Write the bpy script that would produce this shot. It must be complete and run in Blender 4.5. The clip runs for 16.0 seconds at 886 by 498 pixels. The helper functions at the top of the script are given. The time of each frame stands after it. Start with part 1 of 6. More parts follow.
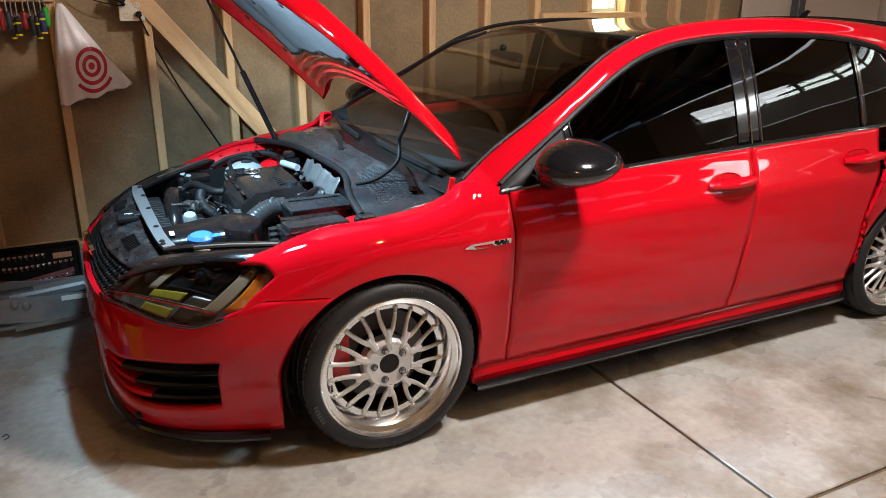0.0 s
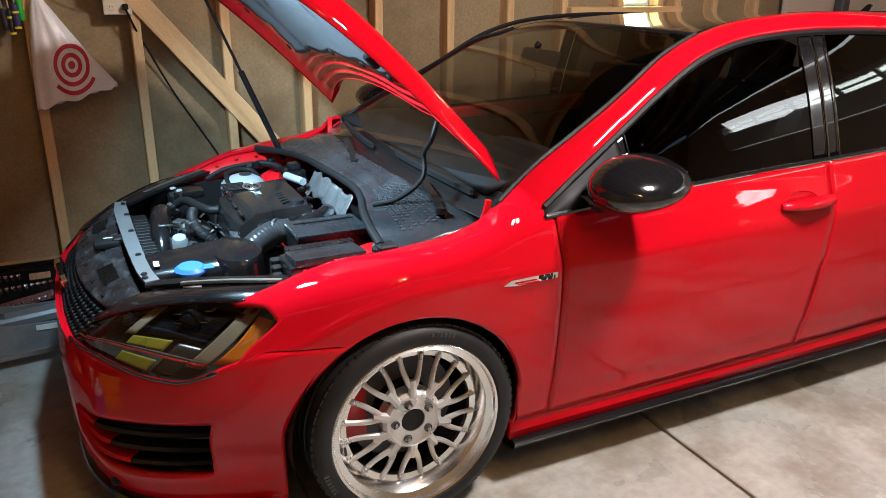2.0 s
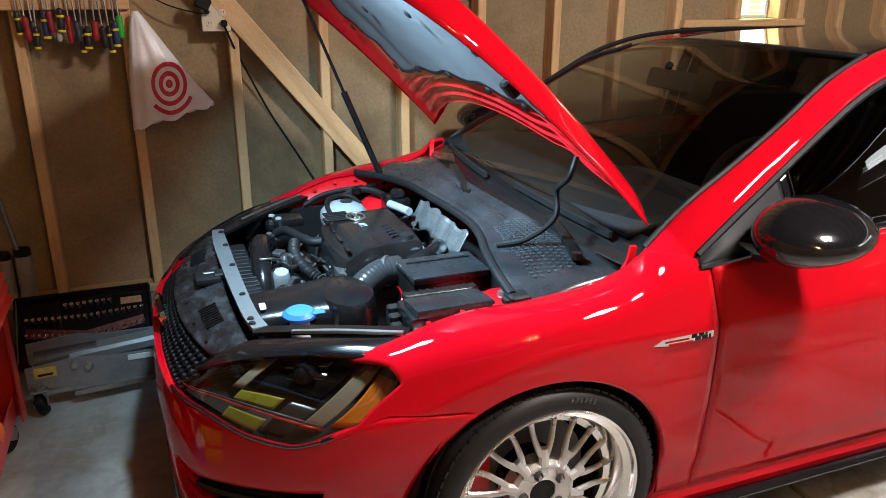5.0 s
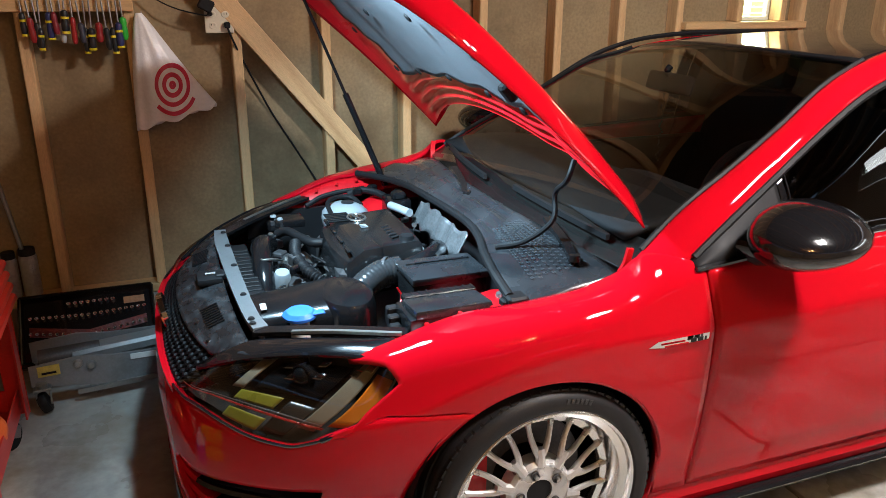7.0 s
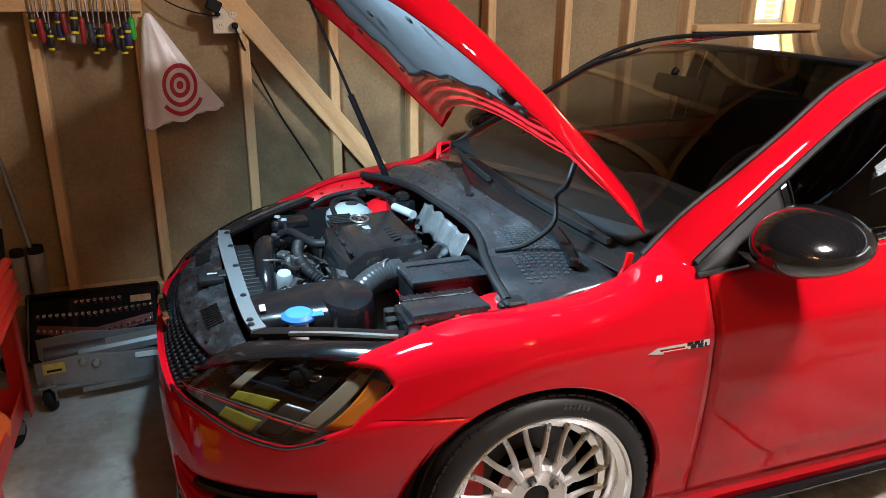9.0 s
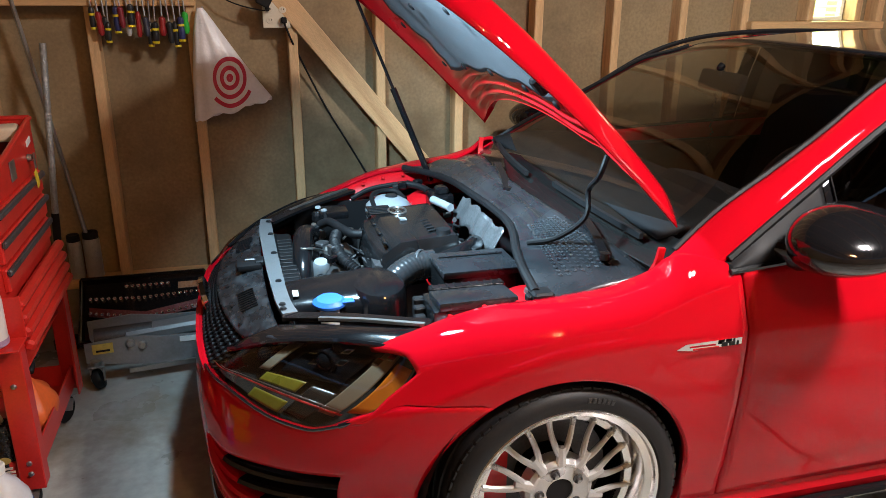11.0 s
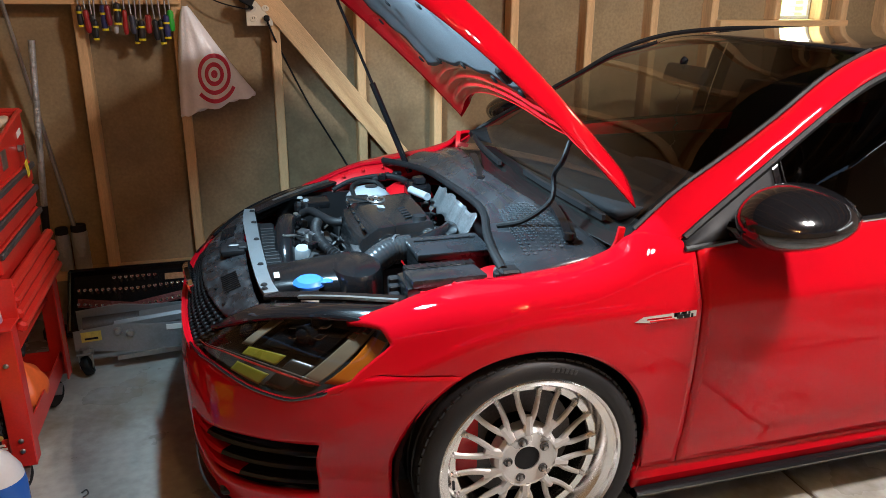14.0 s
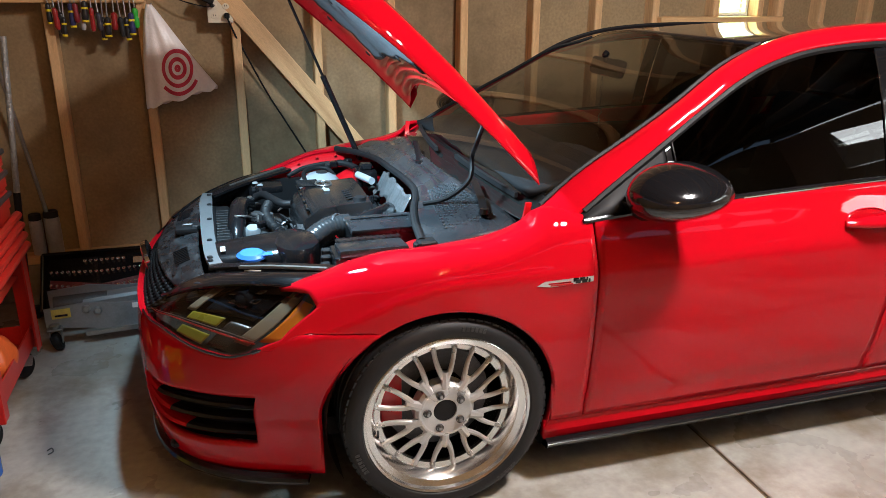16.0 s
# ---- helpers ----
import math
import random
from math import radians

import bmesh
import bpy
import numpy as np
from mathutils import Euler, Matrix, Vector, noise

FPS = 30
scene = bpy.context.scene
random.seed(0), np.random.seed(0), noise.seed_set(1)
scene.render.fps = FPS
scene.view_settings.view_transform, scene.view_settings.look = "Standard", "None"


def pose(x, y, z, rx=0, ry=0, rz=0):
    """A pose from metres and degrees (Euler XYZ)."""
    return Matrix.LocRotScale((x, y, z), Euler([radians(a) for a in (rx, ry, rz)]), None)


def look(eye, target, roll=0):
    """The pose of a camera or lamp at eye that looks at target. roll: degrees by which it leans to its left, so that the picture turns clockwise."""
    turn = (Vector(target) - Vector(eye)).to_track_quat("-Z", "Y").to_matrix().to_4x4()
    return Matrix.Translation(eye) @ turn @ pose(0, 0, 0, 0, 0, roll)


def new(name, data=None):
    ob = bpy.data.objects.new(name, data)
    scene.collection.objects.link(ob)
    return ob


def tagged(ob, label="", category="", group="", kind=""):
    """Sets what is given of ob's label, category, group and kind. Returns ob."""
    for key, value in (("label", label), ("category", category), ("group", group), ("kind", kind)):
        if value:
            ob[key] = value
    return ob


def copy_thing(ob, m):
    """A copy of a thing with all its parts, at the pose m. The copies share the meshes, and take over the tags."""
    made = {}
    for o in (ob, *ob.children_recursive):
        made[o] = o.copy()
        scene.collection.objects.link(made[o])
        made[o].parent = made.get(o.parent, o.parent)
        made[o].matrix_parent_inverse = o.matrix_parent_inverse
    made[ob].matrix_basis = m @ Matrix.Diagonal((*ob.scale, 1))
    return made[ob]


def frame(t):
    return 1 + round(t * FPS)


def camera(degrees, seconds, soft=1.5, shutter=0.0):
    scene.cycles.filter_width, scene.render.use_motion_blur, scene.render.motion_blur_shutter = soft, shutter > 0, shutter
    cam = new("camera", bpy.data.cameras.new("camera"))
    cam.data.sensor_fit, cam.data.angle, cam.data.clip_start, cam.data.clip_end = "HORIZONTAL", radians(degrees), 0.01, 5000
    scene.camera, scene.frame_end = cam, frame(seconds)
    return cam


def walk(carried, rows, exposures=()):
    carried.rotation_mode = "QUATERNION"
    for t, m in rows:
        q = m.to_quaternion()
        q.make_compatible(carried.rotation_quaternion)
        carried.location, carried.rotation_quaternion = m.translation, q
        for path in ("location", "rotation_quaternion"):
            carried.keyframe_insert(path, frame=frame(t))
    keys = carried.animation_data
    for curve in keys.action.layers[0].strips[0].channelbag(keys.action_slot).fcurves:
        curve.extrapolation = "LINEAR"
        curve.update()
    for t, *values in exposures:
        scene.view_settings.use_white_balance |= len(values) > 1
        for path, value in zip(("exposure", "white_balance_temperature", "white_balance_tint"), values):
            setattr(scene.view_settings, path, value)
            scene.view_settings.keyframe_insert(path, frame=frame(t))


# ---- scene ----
cam = camera(61.0, 16.0, 0.6)
PATH = [
    (0, (-0.811, -2.889, 1.530), (0.020, -1.199, 0.857), 0.54),
    (0.5, (-0.850, -2.830, 1.549), (-0.012, -1.144, 0.874), 0.55),
    (1, (-0.868, -2.769, 1.533), (-0.026, -1.085, 0.858), 0.56),
    (1.5, (-0.810, -2.642, 1.509), (0.030, -0.959, 0.830), 0.46),
    (2, (-0.713, -2.479, 1.497), (0.113, -0.789, 0.817), 0.63),
    (2.5, (-0.695, -2.379, 1.494), (0.088, -0.667, 0.818), 0.83),
    (3, (-0.758, -2.283, 1.500), (-0.020, -0.549, 0.830), 0.93),
    (3.5, (-0.827, -2.198, 1.495), (-0.116, -0.453, 0.825), 0.67),
    (4, (-0.798, -2.163, 1.502), (-0.104, -0.411, 0.834), 0.33),
    (6.5, (-0.777, -2.197, 1.533), (-0.107, -0.434, 0.869), 0.37),
    (7, (-0.776, -2.195, 1.532), (-0.106, -0.432, 0.866), 0.37),
    (7.5, (-0.775, -2.194, 1.527), (-0.110, -0.429, 0.862), 0.36),
    (8, (-0.777, -2.192, 1.530), (-0.116, -0.425, 0.866), 0.25),
    (8.5, (-0.759, -2.193, 1.538), (-0.103, -0.425, 0.872), 0.34),
    (11, (-0.677, -2.236, 1.511), (-0.182, -0.415, 0.848), 0.49),
    (11.5, (-0.689, -2.213, 1.504), (-0.198, -0.392, 0.839), 0.38),
    (12, (-0.678, -2.216, 1.503), (-0.180, -0.397, 0.839), 0.29),
    (12.5, (-0.661, -2.214, 1.501), (-0.155, -0.395, 0.840), 0.41),
    (13, (-0.662, -2.217, 1.491), (-0.153, -0.400, 0.830), 0.42),
    (13.5, (-0.639, -2.244, 1.482), (-0.125, -0.426, 0.825), 0.33),
    (14, (-0.667, -2.366, 1.489), (-0.143, -0.549, 0.836), 0.45),
    (14.5, (-0.747, -2.520, 1.496), (-0.214, -0.706, 0.843), 0.37),
    (15, (-0.684, -2.573, 1.509), (-0.151, -0.761, 0.852), 0.27),
    (15.5, (-0.585, -2.604, 1.500), (-0.049, -0.792, 0.843), 0.28),
    (16, (-0.543, -2.647, 1.496), (-0.000, -0.838, 0.838), 0.39),
]
walk(cam, [(t, look(eye, target, roll)) for t, eye, target, roll in PATH])

# ---- world, lights ----
world = bpy.data.worlds.new("sky")
scene.world = world
world.use_nodes = True
wn = world.node_tree
sky = wn.nodes.new("ShaderNodeTexSky")
sky.sky_type = "NISHITA"
sky.sun_disc = False
sky.sun_elevation, sky.sun_rotation = radians(35), radians(70)
wn.links.new(sky.outputs[0], wn.nodes["Background"].inputs[0])
wn.nodes["Background"].inputs[1].default_value = 0.12


def lamp(name, kind, m, power, color, size=0.1, size_y=None, spread=None):
    data = bpy.data.lights.new(name, kind)
    data.energy, data.color = power, color
    if kind == "AREA":
        data.size = size
        if size_y:
            data.shape, data.size_y = "RECTANGLE", size_y
        if spread:
            data.spread = radians(spread)
    else:
        data.shadow_soft_size = size
    ob = new(name, data)
    ob.matrix_world = m
    return ob


# daylight through the door's panes and the window, a twin tube, a warm bulb and a cool work light
lamp("door_daylight", "AREA", look((5.16, -2.75, 2.46), (1.5, -1.9, 0.4)), 20, (0.93, 0.97, 1.0), 2.8, 0.30)
lamp("window_daylight", "AREA", look((2.41, 1.405, 1.60), (2.41, 0.0, 1.1)), 4, (0.9, 1.0, 0.75), 0.22, 0.4)
for dx in (-0.11, 0.11):
    lamp("panel_light", "AREA", pose(1.15 + dx, -1.67, 2.92), 45, (1.0, 0.94, 0.92), 0.10, 0.36)
BULB_X = -0.05
for dx, dy in ((-0.09, -0.22), (0.09, -0.20), (-0.08, 0.22), (0.10, 0.21)):
    lamp("bulb_light", "POINT", pose(BULB_X + dx, -3.10 + dy, 2.90), 12, (1.0, 0.50, 0.18), 0.022)
lamp("work_light", "AREA", look((-0.55, -0.22, 1.74), (0.05, -0.08, 0.85)), 27, (0.52, 0.80, 1.0), 0.22, 0.08, 122)
scene.view_settings.exposure = 0.70


# ---- materials ----
MATS = {}


def mat(name, color, rough=0.5, metal=0.0, vary=0.12, scale=6.0, fine=60.0, bump=0.02, coat=0.0, spec=0.5, dirt=None, dirt_amount=0.0,
        stretch=(1, 1, 1), rough_vary=0.1, island=0.0, transmission=0.0):
    """A surface with variation at two scales, optional stains, and a fine relief."""
    if name in MATS:
        return MATS[name]
    m = bpy.data.materials.new(name)
    m.use_nodes = True
    nt = m.node_tree
    n, l = nt.nodes, nt.links
    b = n["Principled BSDF"]
    co = n.new("ShaderNodeTexCoord")
    mp = n.new("ShaderNodeMapping")
    mp.inputs["Scale"].default_value = stretch
    l.new(co.outputs["Object"], mp.inputs[0])
    big = n.new("ShaderNodeTexNoise")
    big.inputs["Scale"].default_value, big.inputs["Detail"].default_value = scale, 5
    small = n.new("ShaderNodeTexNoise")
    small.inputs["Scale"].default_value, small.inputs["Detail"].default_value = fine, 3
    l.new(mp.outputs[0], big.inputs[0])
    l.new(mp.outputs[0], small.inputs[0])
    add = n.new("ShaderNodeMath")
    add.operation = "ADD"
    l.new(big.outputs[0], add.inputs[0])
    l.new(small.outputs[0], add.inputs[1])
    last = add.outputs[0]
    if island:
        info = n.new("ShaderNodeObjectInfo")
        ma = n.new("ShaderNodeMath")
        ma.operation = "MULTIPLY_ADD"
        l.new(info.outputs["Random"], ma.inputs[0])
        ma.inputs[1].default_value = island
        l.new(last, ma.inputs[2])
        last = ma.outputs[0]
    ramp = n.new("ShaderNodeMapRange")
    ramp.inputs[1].default_value, ramp.inputs[2].default_value = 0.6, 1.4
    ramp.inputs[3].default_value, ramp.inputs[4].default_value = 1 - vary, 1 + vary
    l.new(last, ramp.inputs[0])
    mul = n.new("ShaderNodeVectorMath")
    mul.operation = "SCALE"
    mul.inputs[0].default_value = color
    l.new(ramp.outputs[0], mul.inputs["Scale"])
    out = mul.outputs[0]
    if dirt:
        d = n.new("ShaderNodeTexNoise")
        d.inputs["Scale"].default_value, d.inputs["Detail"].default_value, d.inputs["Roughness"].default_value = scale * 0.45, 8, 0.65
        l.new(mp.outputs[0], d.inputs[0])
        r = n.new("ShaderNodeMapRange")
        r.inputs[1].default_value, r.inputs[2].default_value, r.inputs[4].default_value = 0.48, 0.68, dirt_amount
        l.new(d.outputs[0], r.inputs[0])
        mx = n.new("ShaderNodeMix")
        mx.data_type = "RGBA"
        l.new(r.outputs[0], mx.inputs[0])
        l.new(out, mx.inputs[6])
        mx.inputs[7].default_value = (*dirt, 1)
        out = mx.outputs[2]
    l.new(out, b.inputs["Base Color"])
    rr = n.new("ShaderNodeMapRange")
    rr.inputs[1].default_value, rr.inputs[2].default_value = 0.3, 0.7
    rr.inputs[3].default_value, rr.inputs[4].default_value = max(0, rough - rough_vary * rough), min(1, rough + rough_vary * rough)
    l.new(big.outputs[0], rr.inputs[0])
    l.new(rr.outputs[0], b.inputs["Roughness"])
    b.inputs["Metallic"].default_value = metal
    b.inputs["Coat Weight"].default_value, b.inputs["Coat Roughness"].default_value = coat, 0.02
    b.inputs["Specular IOR Level"].default_value = spec
    b.inputs["Transmission Weight"].default_value = transmission
    if bump:
        bp = n.new("ShaderNodeBump")
        bp.inputs["Strength"].default_value, bp.inputs["Distance"].default_value = 0.5, bump
        l.new(small.outputs[0], bp.inputs["Height"])
        l.new(bp.outputs[0], b.inputs["Normal"])
    MATS[name] = m
    return m


def glass(name, tint, rough=0.0, base=0.05):
    """A thin tinted pane: clear gloss over a tinted, see-through sheet."""
    m = bpy.data.materials.new(name)
    m.use_nodes = True
    n, l = m.node_tree.nodes, m.node_tree.links
    n.remove(n["Principled BSDF"])
    t, g, f, x = (n.new("ShaderNode" + k) for k in ("BsdfTransparent", "BsdfGlossy", "LayerWeight", "MixShader"))
    t.inputs[0].default_value = (*tint, 1)
    g.inputs["Roughness"].default_value = rough
    f.inputs["Blend"].default_value = 0.5
    p, s = n.new("ShaderNodeMath"), n.new("ShaderNodeMath")
    p.operation, s.operation = "POWER", "MULTIPLY_ADD"
    p.inputs[1].default_value = 5.0
    s.inputs[1].default_value, s.inputs[2].default_value = 0.94 - base, base
    l.new(f.outputs["Facing"], p.inputs[0])
    l.new(p.outputs[0], s.inputs[0])
    l.new(s.outputs[0], x.inputs[0])
    l.new(t.outputs[0], x.inputs[1])
    l.new(g.outputs[0], x.inputs[2])
    l.new(x.outputs[0], n["Material Output"].inputs[0])
    MATS[name] = m
    return m


def glow(name, color, strength):
    m = bpy.data.materials.new(name)
    m.use_nodes = True
    b = m.node_tree.nodes["Principled BSDF"]
    b.inputs["Base Color"].default_value = (*color, 1)
    b.inputs["Emission Color"].default_value = (*color, 1)
    b.inputs["Emission Strength"].default_value = strength
    MATS[name] = m
    return m


PAINT = mat("red_paint", (0.46, 0.0025, 0.010), 0.38, 0.0, 0.02, 3, 400, 0.0, coat=0.80, spec=0.0)
INNER_RED = mat("inner_red", (0.60, 0.006, 0.012), 0.30, 0.0, 0.10, 8, 120, 0.0004, coat=0.5)
GLOSS_BLACK = mat("gloss_black", (0.006, 0.006, 0.007), 0.12, 0, 0.1, 5, 200, 0.0, coat=0.8)
PLASTIC = mat("black_plastic", (0.008, 0.0083, 0.009), 0.20, 0, 0.35, 14, 260, 0.0003, dirt=(0.022, 0.022, 0.024), dirt_amount=0.25, rough_vary=0.4)
SATIN = mat("satin_black", (0.007, 0.007, 0.008), 0.17, 0, 0.2, 10, 220, 0.0003)
MATTE = mat("matte_black", (0.007, 0.007, 0.008), 0.60, 0, 0.3, 10, 150, 0.0005, spec=0.25)
RUBBER = mat("tyre_rubber", (0.010, 0.010, 0.011), 0.55, 0, 0.25, 12, 220, 0.0006, dirt=(0.030, 0.028, 0.026), dirt_amount=0.25, spec=0.35)
PAD = mat("hood_pad", (0.120, 0.134, 0.150), 0.85, 0, 0.25, 7, 500, 0.0012, dirt=(0.16, 0.17, 0.18), dirt_amount=0.35)
GREY = mat("grey_plastic", (0.12, 0.128, 0.135), 0.45, 0, 0.15, 12, 200, 0.0005, dirt=(0.06, 0.06, 0.06), dirt_amount=0.4)
COWL = mat("cowl_plastic", (0.016, 0.0175, 0.020), 0.27, 0, 0.3, 9, 300, 0.0003, dirt=(0.05, 0.054, 0.060), dirt_amount=0.35, rough_vary=0.5)
RIM_SPOKE = mat("silver_spoke", (0.60, 0.59, 0.58), 0.30, 0.65, 0.08, 10, 200, 0.0, rough_vary=0.3)
RIM_LIP = mat("polished_lip", (0.80, 0.79, 0.77), 0.22, 1.0, 0.06, 8, 120, 0.0, rough_vary=0.15)
CHROME = mat("chrome", (0.82, 0.82, 0.82), 0.08, 1.0, 0.03, 8, 100, 0.0)
STEEL = mat("worn_steel", (0.42, 0.42, 0.41), 0.35, 0.9, 0.2, 14, 200, 0.0004, dirt=(0.12, 0.09, 0.07), dirt_amount=0.5)
DARK_STEEL = mat("dark_steel", (0.10, 0.10, 0.105), 0.45, 0.6, 0.3, 14, 160, 0.0006, dirt=(0.05, 0.04, 0.03), dirt_amount=0.5)
ROOF_BLACK = mat("roof_black", (0.008, 0.008, 0.009), 0.10, 0, 0.1, 5, 200, 0.0, coat=1.0)
SCREEN_GLASS = glass("screen_glass", (0.50, 0.50, 0.46), base=0.10)
FAR_GLASS = glass("far_glass", (0.72, 0.72, 0.66))
SIDE_GLASS = glass("side_glass", (0.12, 0.12, 0.125))
LENS = glass("lens_glass", (0.52, 0.49, 0.45), base=0.06)
CLEAR = glass("clear_pane", (0.92, 0.96, 0.92))
SCUFFED = mat("scuffed_plastic", (0.010, 0.0105, 0.012), 0.30, 0, 0.4, 45, 300, 0.0006, dirt=(0.075, 0.080, 0.086), dirt_amount=0.55, stretch=(1, 0.5, 1), rough_vary=0.5)
AMBER = mat("amber_plastic", (0.55, 0.16, 0.015), 0.25, 0, 0.12, 12, 300, 0.0008, coat=0.5)
YELLOW_FILM = mat("yellow_film", (0.22, 0.195, 0.02), 0.3, 0, 0.15, 12, 200, 0.0004)
LAMP_INNER = mat("lamp_bezel", (0.050, 0.046, 0.042), 0.25, 0.5, 0.2, 12, 200, 0.0002)
BLUE = mat("blue_plastic", (0.03, 0.16, 0.62), 0.4, 0, 0.08, 12, 200, 0.0004)
TANK = mat("milky_tank", (0.28, 0.31, 0.33), 0.35, 0, 0.08, 12, 200, 0.0004)
WHITE = mat("white_plastic", (0.74, 0.74, 0.71), 0.4, 0, 0.06, 12, 200, 0.0003)
STUD = mat("pine_stud", (0.62, 0.40, 0.20), 0.65, 0, 0.22, 5, 90, 0.002, dirt=(0.30, 0.15, 0.055), dirt_amount=0.6, stretch=(6, 6, 0.6), island=0.35)
RAIL = mat("pine_rail", (0.58, 0.36, 0.17), 0.65, 0, 0.22, 5, 90, 0.002, dirt=(0.30, 0.15, 0.055), dirt_amount=0.6, stretch=(0.6, 6, 6), island=0.35)
SHEATH = mat("wall_sheathing", (0.31, 0.225, 0.122), 0.72, 0, 0.25, 2.2, 70, 0.0012, dirt=(0.10, 0.060, 0.026), dirt_amount=0.75)
CONCRETE = mat("concrete", (0.345, 0.332, 0.306), 0.36, 0, 0.24, 3.4, 30, 0.0008, dirt=(0.150, 0.112, 0.070), dirt_amount=1.0, rough_vary=0.6)
TANWALL = mat("tan_panel", (0.52, 0.42, 0.33), 0.6, 0, 0.1, 2, 60, 0.0008)
# same pine as the studs, its colour darkened to dim the reflection in the windscreen
DIM_JOIST = mat("joist", (0.24, 0.145, 0.068), 0.7, 0, 0.25, 5, 90, 0.002, stretch=(6, 0.6, 6))
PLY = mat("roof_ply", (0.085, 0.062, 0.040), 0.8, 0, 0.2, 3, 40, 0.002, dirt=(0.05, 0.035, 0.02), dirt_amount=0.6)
CART_RED = mat("cart_red", (0.56, 0.022, 0.016), 0.32, 0, 0.12, 8, 140, 0.0003, coat=0.3, dirt=(0.22, 0.02, 0.015), dirt_amount=0.35)
LEATHER = mat("seat_fabric", (0.010, 0.010, 0.011), 0.8, 0, 0.3, 20, 300, 0.001, spec=0.15)


# ---- mesh helpers ----
def finish(name, bm, material, smooth=True, solid=0.0, bevel=0.0, angle=None):
    me = bpy.data.meshes.new(name)
    bm.to_mesh(me)
    bm.free()
    if smooth:
        me.polygons.foreach_set("use_smooth", [True] * len(me.polygons))
        if angle:
            me.set_sharp_from_angle(angle=radians(angle))
    for m in material if isinstance(material, (list, tuple)) else (material,):
        me.materials.append(m)
    ob = new(name, me)
    if solid:
        md = ob.modifiers.new("thickness", "SOLIDIFY")
        md.thickness, md.offset = solid, -1
    if bevel:
        md = ob.modifiers.new("edges", "BEVEL")
        md.width, md.segments, md.limit_method = bevel, 2, "ANGLE"
    return ob


def part(name, bm, material, parent, label="", smooth=True, solid=0.0, bevel=0.0, angle=35):
    ob = finish(name, bm, material, smooth, solid, bevel, angle)
    ob.parent = parent
    if label:
        ob["label"] = label
    return ob


def thing(name, label, category, at=(0, 0, 0), group="", kind=""):
    ob = new(name)
    ob.location = at
    ob.empty_display_size = 0.1
    return tagged(ob, label, category, group, kind)


def grid(f, nu, nv, flip=False, close_u=False):
    bm = bmesh.new()
    rows = [[bm.verts.new(f(i / nu, j / nv)) for i in range(nu if close_u else nu + 1)] for j in range(nv + 1)]
    for j in range(nv):
        for i in range(nu):
            k = (i + 1) % len(rows[0])
            q = [rows[j][i], rows[j][k], rows[j + 1][k], rows[j + 1][i]]
            bm.faces.new(q[::-1] if flip else q)
    return bm


def box(size, at=(0, 0, 0), bevel=0.004, m=None, seg=1):
    bm = bmesh.new()
    bmesh.ops.create_cube(bm, size=1, matrix=Matrix.Diagonal((*size, 1)))
    if bevel:
        bmesh.ops.bevel(bm, geom=bm.edges[:], offset=min(bevel, min(size) * 0.45), segments=seg, affect="EDGES", profile=0.6)
    bmesh.ops.transform(bm, matrix=Matrix.Translation(at) @ (m or Matrix()), verts=bm.verts[:])
    return bm


def join(*bms):
    out = bms[0]
    for b in bms[1:]:
        me = bpy.data.meshes.new("tmp")
        b.to_mesh(me)
        b.free()
        out.from_mesh(me)
        bpy.data.meshes.remove(me)
    return out


def lathe(profile, segs=32, m=None, cap=True):
    """Turn a profile of (radius, height) about z."""
    bm = bmesh.new()
    rings = []
    for r, h in profile:
        if r < 1e-6:
            rings.append([bm.verts.new((0, 0, h))])
        else:
            rings.append([bm.verts.new((r * math.cos(a), r * math.sin(a), h)) for a in (2 * math.pi * k / segs for k in range(segs))])
    for a, b in zip(rings, rings[1:]):
        for k in range(segs):
            j = (k + 1) % segs
            if len(a) == 1 and len(b) == 1:
                continue
            if len(a) == 1:
                bm.faces.new((a[0], b[j], b[k]))
            elif len(b) == 1:
                bm.faces.new((a[k], a[j], b[0]))
            else:
                bm.faces.new((a[k], a[j], b[j], b[k]))
    if cap:
        for ring, back in ((rings[0], True), (rings[-1], False)):
            if len(ring) > 2:
                bm.faces.new(ring[::-1] if back else ring)
    if m:
        bmesh.ops.transform(bm, matrix=m, verts=bm.verts[:])
    return bm


def cat(points, n=12):
    """A smooth curve through points (Catmull-Rom)."""
    p = [Vector(q) for q in points]
    p = [2 * p[0] - p[1], *p, 2 * p[-1] - p[-2]]
    out = []
    for i in range(1, len(p) - 2):
        for k in range(n):
            t = k / n
            a, b, c, d = p[i - 1:i + 3]
            out.append(0.5 * (2 * b + (c - a) * t + (2 * a - 5 * b + 4 * c - d) * t * t + (3 * b - a - 3 * c + d) * t ** 3))
    return out + [p[-2]]


